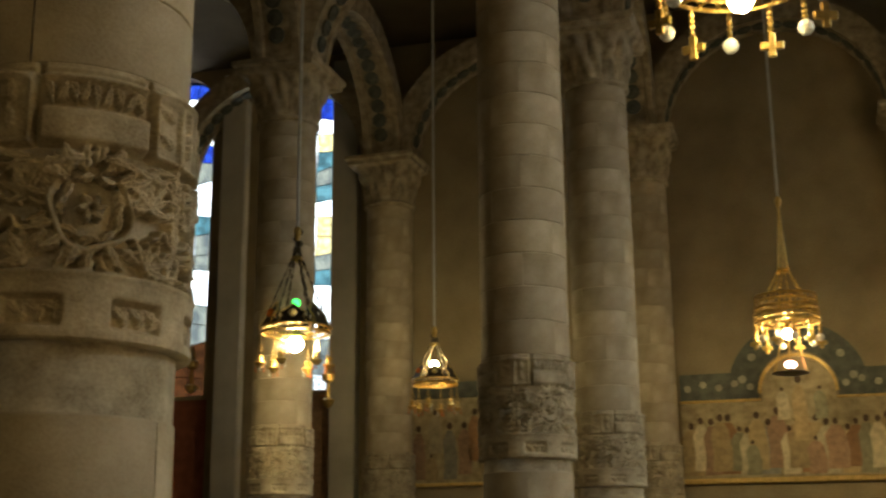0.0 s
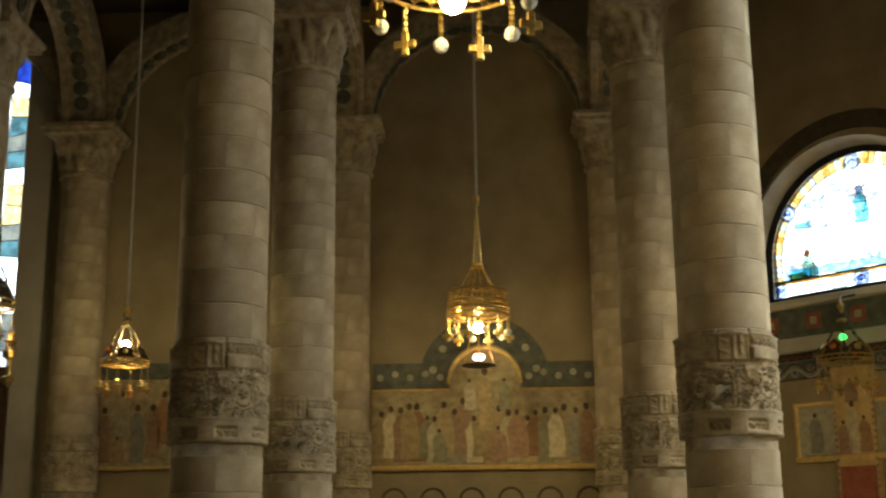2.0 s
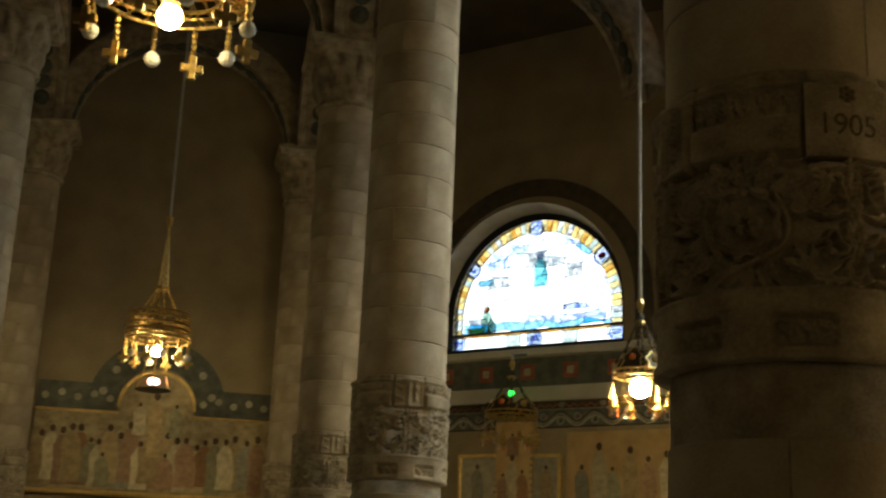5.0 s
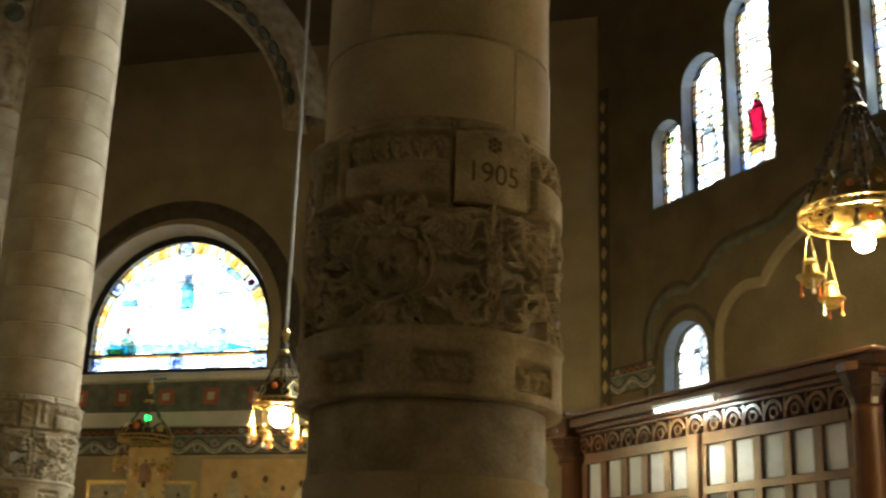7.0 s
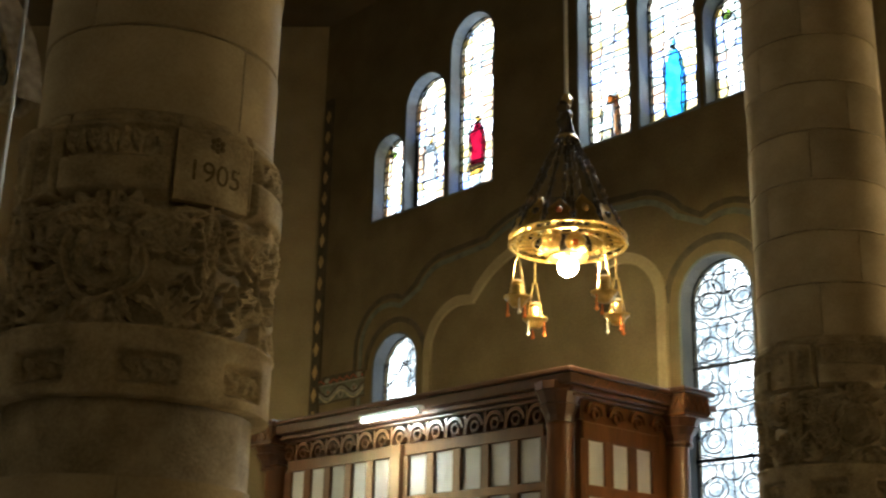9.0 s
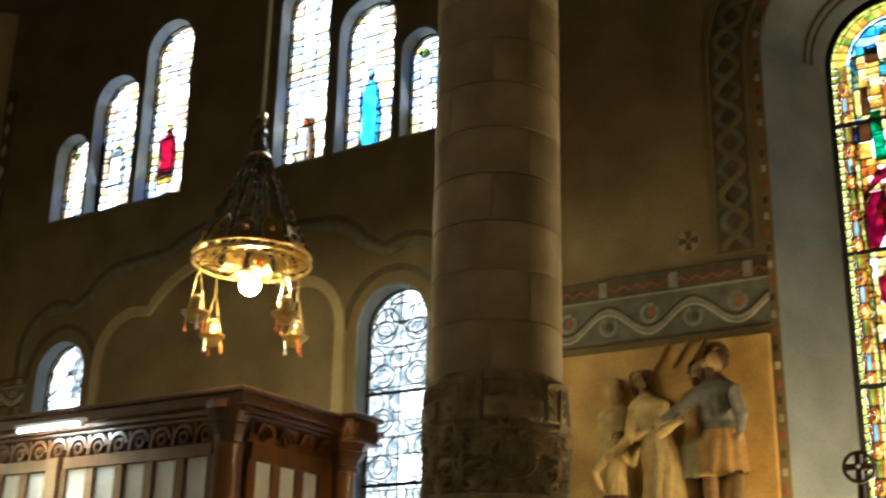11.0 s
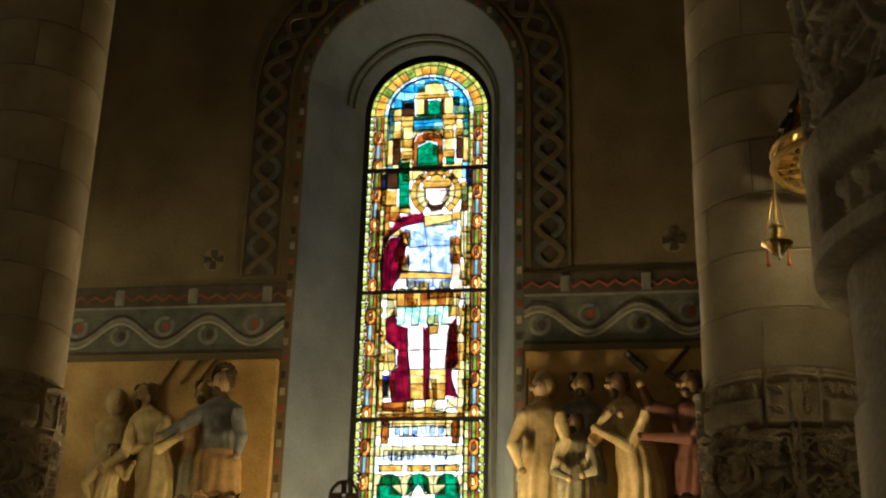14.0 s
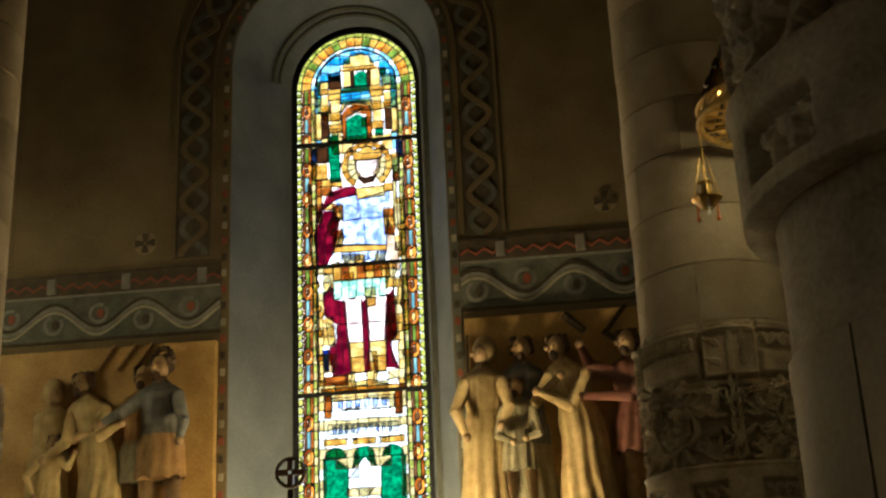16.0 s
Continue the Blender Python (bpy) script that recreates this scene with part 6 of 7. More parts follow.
def statue(u, z, h, robe_c, top_c=None, helmet=False, lean=0.0, turn=0.0, legs=False, arms=(), hood=False, y=-0.24, label="painted relief figure in a draped robe"):
    """One carved figure as a single mesh: draped body, head, arms, bare legs under a tunic."""
    bm = bmesh.new()
    n, k = 60, 64
    low = 0.30 if legs else 0.0
    profile = ((0, 0.165), (0.12, 0.155), (0.3, 0.142), (0.48, 0.145), (0.6, 0.118), (0.70, 0.138), (0.78, 0.142), (0.815, 0.12), (0.84, 0.07), (0.87, 0.04), (1, 0.04))

    def where(t):
        return lean * h * max(0, t - 0.35) ** 1.3
    rings = []
    for j in range(k):
        t = low + (0.87 - low) * j / (k - 1)
        wd = next(a + (b - a) * (t - p) / (q - p) for (p, a), (q, b) in zip(profile, profile[1:]) if p <= t <= q)
        wd *= 0.84 if t > 0.5 else 0.84 + 0.16 * (0.5 - t)
        if legs and t < 0.5:
            wd *= 1.12 - 0.4 * (t - low)
        row = []
        deep = 0.38 * max(0.0, 0.68 - t) + 0.09
        for i in range(n):
            a = 2 * math.pi * i / n
            sway = 1.4 * math.sin(2.3 * t + u * 3) + 0.5 * math.sin(7 * t + u)
            down = abs(math.sin(5.5 * a + sway)) ** 0.6 - 0.6
            across = abs(math.sin(11 * t + 1.6 * math.cos(a + u) + u)) ** 0.7 - 0.5
            mantle = 0.55 * across if 0.4 < t < 0.8 else 0.15 * across
            fold = 1 + deep * (down if t < 0.55 else 0.4 * down) + 0.13 * mantle + 0.02 * math.sin(17 * a - 9 * t)
            hem = 0.012 * h * math.sin(9 * a + u) if j == 0 else 0
            row.append(bm.verts.new((where(t) + wd * h * fold * math.cos(a), wd * h * 0.66 * fold * math.sin(a), t * h + hem)))
        rings.append(row)
    for a, b, t in zip(rings, rings[1:], range(k)):
        for i in range(n):
            f = bm.faces.new((a[i], a[(i + 1) % n], b[(i + 1) % n], b[i]))
            f.material_index = 1 if top_c and t > k * 0.42 else 0
    bm.faces.new(rings[0])
    bm.faces.new(rings[-1])
    hx = where(0.93) + lean * 0.06 * h
    before = len(bm.faces)
    ball(bm, (hx, -0.01, 0.935 * h), 0.052 * h, 14, 1.38)
    tube(bm, (where(0.84), 0, 0.82 * h), (hx, 0, 0.9 * h), 0.038 * h, 8)
    ball(bm, (hx - 0.05 * h * (1 if lean <= 0 else -1), -0.045 * h, 0.925 * h), 0.018 * h, 6)
    fx = hx - (0.014 if lean <= 0 else -0.014) * h
    tube(bm, (fx, -0.066 * h, 0.945 * h), (fx, -0.078 * h, 0.922 * h), 0.008 * h, 6, 0.014 * h)
    if legs:
        for sx in (-1, 1):
            tube(bm, (sx * 0.07 * h, 0, 0), (sx * 0.075 * h, 0, 0.34 * h), 0.030 * h, 10, 0.052 * h)
            ball(bm, (sx * 0.07 * h - 0.03 * h, -0.03 * h, 0.02 * h), 0.045 * h, 8, 0.5)
    bm.faces.ensure_lookup_table()
    for f in bm.faces[before:]:
        f.material_index = 2
    before = len(bm.faces)
    for sx, (ex, ez), (wx, wz) in arms:
        s = (where(0.76) + sx * 0.098 * h, -0.02, 0.765 * h)
        e = (where(0.76) + ex * h, -0.10 * h, ez * h)
        hnd = (where(0.76) + wx * h, -0.14 * h, wz * h)
        tube(bm, s, e, 0.042 * h, 10, 0.034 * h)
        tube(bm, e, hnd, 0.035 * h, 10, 0.019 * h)
        ball(bm, e, 0.035 * h, 8)
        ball(bm, s, 0.045 * h, 8)
        mark = len(bm.faces)
        ball(bm, hnd, 0.027 * h, 8)
        bm.faces.ensure_lookup_table()
        for f in bm.faces[mark:]:
            f.material_index = 2
    bm.faces.ensure_lookup_table()
    for f in bm.faces[before:]:
        if f.material_index != 2:
            f.material_index = 1 if top_c else 0
    before = len(bm.faces)
    ball(bm, (hx + (0.018 if lean <= 0 else -0.018) * h, 0.022 * h, 0.955 * h), 0.057 * h * (1.28 if hood else 1.0), 12, 1.3 if hood else 1.1)
    if not hood:
        for i in range(14):
            a = 2 * math.pi * i / 14
            if math.sin(a) > -0.6:
                ball(bm, (hx + 0.05 * h * math.cos(a), 0.012 * h + 0.045 * h * math.sin(a), (0.985 - 0.02 * math.sin(a) * -1 + 0.01 * (i % 2)) * h), 0.021 * h, 6)
            if math.sin(a) > -0.35:
                ball(bm, (hx + 0.056 * h * math.cos(a), 0.012 * h + 0.05 * h * math.sin(a), (0.93 + 0.012 * (i % 3)) * h), 0.024 * h, 6)
    for sx in (-1, 1):
        ball(bm, (fx + sx * 0.022 * h, -0.058 * h, 0.944 * h), 0.007 * h, 5, 0.5)
    if helmet:
        for i in range(9):
            a = math.pi * i / 8
            ball(bm, (hx + 0.062 * h * math.cos(a) + 0.01 * h, 0.01 * h, (0.975 + 0.075 * math.sin(a)) * h), 0.02 * h, 6)
    if not hood:
        ball(bm, (hx - (0.012 if lean <= 0 else -0.012) * h, -0.03 * h, 0.885 * h), 0.03 * h, 8, 1.2)
    bm.faces.ensure_lookup_table()
    for f in bm.faces[before:]:
        f.material_index = 0 if hood else 3
    ob = mesh_object("statue", bm, [CLOTHS[robe_c], CLOTHS[top_c or robe_c], SKIN, HAIR], True)
    ob.matrix_basis = EAST @ pose(u, y, z, 0, 0, turn * 20)
    return tagged(ob, label, "statue", "relief figures")


for u0, u1, zb, zt in ((-8.6, -4.30, 3.30, 5.64), (-1.28, 3.2, 3.30, 5.67)):
    p = thing("relief_panel", EAST, "ochre wall panel behind painted relief figures", "relief panel", "relief panels")
    part("slab", box(bmesh.new(), u0, u1, -0.11, 0, zb, zt, 0.012), RELIEF, p)
    part("foot_ledge", box(bmesh.new(), u0, u1, -0.48, 0, zb - 0.25, zb + 0.02, 0.03), STONE, p, "stone foot ledge")


def stick(m, a, b, r, material, name, label):
    bm = bmesh.new()
    tube(bm, a, b, r, 6)
    ob = mesh_object(name, bm, material)
    ob.matrix_basis = m
    return tagged(ob, label, name.replace("_", " "), "carved poles")


RB = 3.34
statue(-1.08, RB, 1.98, "ochre", hood=True, arms=((-1, (-0.16, 0.58), (-0.10, 0.42)), (1, (0.15, 0.6), (0.10, 0.48))), label="painted relief figure of a veiled woman in ochre")
statue(-0.62, RB, 2.02, "sage", "grey", y=-0.17, turn=0.4, label="painted relief figure half hidden behind a boy")
statue(-0.70, RB, 1.50, "sage", legs=True, y=-0.34, arms=((-1, (-0.15, 0.56), (-0.04, 0.5)), (1, (0.15, 0.56), (0.06, 0.52))), label="painted relief figure of a boy in grey tunic")
statue(0.03, RB, 2.0, "ochre", lean=-0.22, turn=-0.4, arms=((-1, (-0.18, 0.60), (-0.02, 0.74)), (1, (0.02, 0.56), (-0.16, 0.66))), label="painted relief figure bowed in a long ochre robe")
statue(0.66, RB, 2.0, "maroon", lean=-0.06, turn=-0.6, legs=True, arms=((-1, (-0.22, 0.80), (-0.26, 0.92)), (1, (0.0, 0.6), (-0.28, 0.62))), label="painted relief figure in a dark red tunic with raised arm")
statue(-4.88, RB, 2.08, "orange", "grey", helmet=True, legs=True, lean=-0.03, y=-0.30, arms=((-1, (-0.20, 0.66), (-0.30, 0.60)), (1, (0.17, 0.60), (0.16, 0.48))), label="painted relief soldier in grey armour and orange skirt")
statue(-5.16, RB, 2.0, "sage", "orange", legs=True, y=-0.17, turn=0.3, label="painted relief figure behind the soldier")
statue(-5.62, RB, 1.96, "cream", lean=-0.28, turn=-0.3, arms=((-1, (-0.10, 0.56), (-0.22, 0.46)), (1, (0.12, 0.58), (0.28, 0.64))), label="painted relief figure bowed in a cream robe")
statue(-6.30, RB, 1.86, "ochre", lean=0.05, turn=0.5, y=-0.18, arms=((1, (0.16, 0.62), (0.30, 0.66)),), hood=True, label="painted relief figure of a woman in ochre")
statue(-6.22, RB, 1.20, "maroon", "cream", lean=0.08, y=-0.34, arms=((-1, (-0.2, 0.6), (-0.1, 0.4)), (1, (0.22, 0.66), (0.3, 0.8))), label="painted relief figure crouching in cream and purple")
statue(-7.3, RB, 1.9, "sage", lean=0.05, label="painted relief figure in a sage robe")
stick(EAST, (-1.28, -0.15, 4.2), (-1.25, -0.15, 5.45), 0.018, IRON, "carved_spear", "thin dark spear of the relief")
stick(EAST, (-0.10, -0.14, 5.62), (0.12, -0.16, 5.40), 0.05, IRON, "carved_club", "short dark club of the relief")
stick(EAST, (0.36, -0.14, 5.36), (0.62, -0.14, 5.68), 0.03, IRON, "carved_beam", "dark slanted beam of the relief")
stick(EAST, (0.34, -0.15, 5.38), (1.0, -0.15, 4.85), 0.04, IRON, "carved_beam", "dark slanted beam of the relief")
for a, b in ((-5.75, -5.55), (-5.5, -5.28), (-5.28, -5.08)):
    stick(EAST, (a, -0.14, 5.34), (b, -0.14, 5.64), 0.025, CLOTHS["orange"], "carved_beam", "slanted ochre pole of the relief")


# ---- wooden vestibule ----
VEST = pose(11.3, 0, 0, 0, 0, -90)


def little_arch(bm, cx, zb, r, y0, y1, n=10, thick=0.05):
    """A small round arch of wood."""
    a = [(cx + r * math.cos(math.pi * i / n), zb + r * math.sin(math.pi * i / n)) for i in range(n + 1)]
    strip_along(bm, a, thick, y0, y1)
    strip_along(bm, [(x, z) for x, z in disc(cx, zb + r * 0.05, r * 0.45, r * 0.45, 8, 0, 360.1)], thick * 0.6, y0 + 0.01, y1)
    return bm


def vestibule():
    v = thing("wooden_vestibule", VEST, "varnished oak entrance vestibule with glazed panels", "vestibule")
    u0, u1, dp = -16.15, -9.88, 1.95
    part("plinth", box(bmesh.new(), u0, u1, 0.02, dp, 0, 0.3), WOODDARK, v)
    # glowing panel added out of sight to brighten the curtained panes from behind
    part("ceiling_light", box(bmesh.new(), u0 + 0.6, u1 - 0.6, 0.5, 1.6, 4.76, 4.80), glow("fill_panel_glow", (0.85, 0.92, 1.0), 60.0), v, "unseen glowing panel added to brighten the panes")
    part("roof", box(bmesh.new(), u0 - 0.05, u1 + 0.05, -0.05, dp + 0.9, 4.82, 4.89), WOODDARK, v)
    # framed front: stiles, rails, panes
    part("lower_panel", box(bmesh.new(), u0 + 0.2, u1 - 0.5, 0.05, 0.1, 0.3, 1.5), WOOD, v)
    for a, b in ((-15.8, -13.32), (-13.06, -10.42)):
        cols = 5
        wd = (b - a) / cols
        for z0_, z1_ in ((4.19, 4.36), (3.52, 3.64), (2.85, 2.97), (2.15, 2.3), (1.4, 1.6)):
            part("rail", box(bmesh.new(), a, b, 0.0, 0.1, z0_, z1_, 0.012), WOOD, v)
        for i in range(cols + 1):
            x = a + wd * i
            part("stile", box(bmesh.new(), x - 0.085, x + 0.085, 0.004, 0.096, 1.6, 4.20, 0.014), WOOD, v)
        for i in range(cols):
            for z0_, z1_ in ((3.64, 4.19), (2.97, 3.52), (2.3, 2.85), (1.6, 2.15)):
                part("pane", box(bmesh.new(), a + wd * i + 0.08, a + wd * (i + 1) - 0.08, 0.05, 0.06, z0_, z1_), CURTAIN, v, "white curtained pane")
    part("middle_post", box(bmesh.new(), -13.30, -13.08, -0.05, 0.12, 0, 4.36, 0.02), WOOD, v)
    # round shafts with capitals
    for x in (-10.13, -16.08):
        bm = bmesh.new()
        lathe(bm, [(0.24, 0), (0.24, 0.25), (0.19, 0.3), (0.2, 0.5), (0.17, 4.25), (0.19, 4.28), (0.17, 4.32)], 20, x, -0.02)
        part("shaft", bm, WOOD, v, smooth=True)
        bm = bmesh.new()
        lathe(bm, [(0.18, 4.32), (0.2, 4.4), (0.26, 4.52), (0.24, 4.54), (0.30, 4.68), (0.32, 4.70), (0.32, 4.80)], 12, x, -0.02)
        part("capital", bm, WOODDARK, v)
    # arcade frieze and cornice, front
    part("frieze_board", box(bmesh.new(), u0, u1, 0.06, 0.12, 4.36, 4.80), WOODDARK, v)
    n = 15
    for i in range(n):
        cx = -15.75 + (-10.5 + 15.75) * i / (n - 1)
        part("arcade_arch", little_arch(bmesh.new(), cx, 4.44, 0.15, -0.05, 0.06), WOOD, v)
        part("arcade_post", box(bmesh.new(), cx - 0.21, cx - 0.165, -0.03, 0.06, 4.36, 4.62), WOOD, v)
    for d0, z0_, z1_ in ((-0.08, 4.62, 4.67), (-0.16, 4.67, 4.74), (-0.26, 4.74, 4.88), (-0.32, 4.88, 4.94)):
        part("cornice", box(bmesh.new(), u0 - 0.1, u1 + (-d0) * 0.55, d0, 1.72, z0_, z1_, 0.015), WOODDARK, v)
    # the return side towards the wall
    part("side_board", box(bmesh.new(), u1 - 0.1, u1 - 0.06, 0.1, dp + 0.2, 0.3, 4.8), WOOD, v)
    sy0, sy1 = 0.12, 1.52
    for z0_, z1_ in ((4.12, 4.34), (3.44, 3.58), (2.8, 2.94), (2.1, 2.28)):
        part("side_rail", box(bmesh.new(), u1 - 0.055, u1 + 0.0, sy0, sy1 + 0.1, z0_, z1_, 0.01), WOOD, v)
    for i in range(4):
        y = sy0 + 0.02 + 0.465 * i
        part("side_stile", box(bmesh.new(), u1 - 0.056, u1 - 0.004, y - 0.07, y + 0.09, 0.3, 4.13, 0.01), WOOD, v)
        if i < 3:
            for z0_, z1_ in ((3.58, 4.12), (2.94, 3.44), (2.28, 2.8)):
                part("pane", box(bmesh.new(), u1 - 0.052, u1 - 0.044, y + 0.09, y + 0.395, z0_, z1_), CURTAIN, v, "white curtained pane")
    for i in range(4):
        bm = bmesh.new()
        little_arch(bm, 0.42 * i + 0.35, 4.44, 0.14, -0.05, 0.0)
        part("arcade_arch", bm, WOOD, v, at=pose(u1 - 0.03, 0, 0, 0, 0, 90))
    for i in range(7):
        bm = bmesh.new()
        x = 0.15 + 0.24 * i
        strip_along(bm, [(x, 4.76), (x + 0.12, 4.86), (x + 0.24, 4.76)], 0.03, -0.175, -0.14)
        part("tracery", bm, WOOD, v, at=pose(u1 - 0.03, 0, 0, 0, 0, 90))
    bm = bmesh.new()
    lathe(bm, [(0.17, 0.3), (0.16, 4.2), (0.18, 4.24)], 16, u1 + 0.0, 1.98)
    part("shaft", bm, WOOD, v, smooth=True)
    # bracketed blocks with leafy capitals over the end shafts
    for cu, cd in ((u1 + 0.04, 1.98), (-16.12, -0.06)):
        bm = bmesh.new()
        lathe(bm, [(0.17, 4.22), (0.19, 4.26), (0.17, 4.30), (0.20, 4.38), (0.27, 4.47), (0.24, 4.49), (0.30, 4.58), (0.31, 4.62)], 14, cu, cd)
        part("capital", bm, WOODDARK, v)
        part("end_block", box(bmesh.new(), cu - 0.30, cu + 0.30, cd - 0.27, cd + 0.30, 4.62, 4.90, 0.015), WOODDARK, v)
        part("block_cap", box(bmesh.new(), cu - 0.36, cu + 0.36, cd - 0.33, cd + 0.36, 4.90, 4.97, 0.02), WOODDARK, v)
        part("block_foot", box(bmesh.new(), cu - 0.33, cu + 0.33, cd - 0.30, cd + 0.33, 4.59, 4.63, 0.012), WOOD, v)
        for k in range(4):
            bm = bmesh.new()
            x = cd - 0.25 + 0.135 * k
            strip_along(bm, [(x, 4.68), (x + 0.067, 4.84), (x + 0.135, 4.68)], 0.03, -0.318, -0.29)
            part("tracery", bm, WOOD, v, at=pose(cu, 0, 0, 0, 0, 90))
            bm = bmesh.new()
            x = cu - 0.27 + 0.135 * k
            strip_along(bm, [(x, 4.68), (x + 0.067, 4.84), (x + 0.135, 4.68)], 0.03, cd - 0.29, cd - 0.265)
            part("tracery", bm, WOOD, v)
    return v


vestibule()
lampbar = thing("tube_light", VEST, "lit fluorescent tube on the vestibule cornice", "light fitting")
bm = bmesh.new()
tube(bm, (-13.52, -0.38, 4.68), (-12.38, -0.38, 4.68), 0.02, 8)
part("tube", bm, TUBE, lampbar, "lit white tube")
part("batten", box(bmesh.new(), -13.6, -12.3, -0.41, -0.32, 4.71, 4.76, 0.008), CURTAIN, lampbar)
for x in (-13.56, -12.34):
    part("socket", box(bmesh.new(), x - 0.03, x + 0.03, -0.405, -0.355, 4.65, 4.71), CURTAIN, lampbar)


# ---- hanging lamps ----
def votive(parent, x, y, z, s, tone=0):
    """A small hanging oil lamp: rods, cage, dish and glass drops."""
    p = part("votive_lamp", lathe(bmesh.new(), [(0.0, -0.30 * s), (0.06 * s, -0.29 * s), (0.11 * s, -0.22 * s), (0.15 * s, -0.19 * s), (0.15 * s, -0.17 * s), (0.07 * s, -0.15 * s), (0.06 * s, -0.05 * s), (0.08 * s, -0.02 * s), (0.03 * s, 0.02 * s)], 10), BRASS, parent,
             "small hanging brass lamp", at=pose(x, y, z))
    bm = bmesh.new()
    for a in range(4):
        t = math.pi / 2 * a
        tube(bm, (0.12 * s * math.cos(t), 0.12 * s * math.sin(t), -0.18 * s), (0.03 * s * math.cos(t), 0.03 * s * math.sin(t), 0.25 * s), 0.007 * s, 5)
    tube(bm, (0, 0, 0.25 * s), (0, 0, 0.5 * s), 0.012 * s, 5)
    part("cage", bm, BRASS, p)
    for a in range(3):
        t = 2.1 * a + tone
        bm = bmesh.new()
        px, py = 0.11 * s * math.cos(t), 0.11 * s * math.sin(t)
        lathe(bm, [(0.008 * s, -0.20 * s), (0.012 * s, -0.34 * s), (0.024 * s, -0.38 * s), (0.0, -0.40 * s)], 6, px, py)
        part("glass_drop", bm, AMBER if a % 2 == 0 else PEARL, p)


def pendant(parent, x, y, z, s, cross):
    """A chain with a cross or a round drop at its end."""
    bm = bmesh.new()
    tube(bm, (0, 0, 0), (0, 0, -0.22 * s), 0.016 * s, 5)
    for k in range(4):
        ball(bm, (0, 0, -0.04 * s - 0.05 * k * s), 0.026 * s, 6)
    p = part("pendant_chain", bm, BRASS, parent, at=pose(x, y, z, 0, 0, 30 * x))
    bm = bmesh.new()
    if cross:
        box(bm, -0.03 * s, 0.03 * s, -0.02 * s, 0.02 * s, -0.42 * s, -0.22 * s, 0.008 * s)
        box(bm, -0.09 * s, 0.09 * s, -0.018 * s, 0.018 * s, -0.36 * s, -0.29 * s, 0.008 * s)
    else:
        ball(bm, (0, 0, -0.28 * s), 0.065 * s, 10)
    part("drop", bm, BRASS if cross else PEARL, p, "small brass cross" if cross else "milky glass ball")


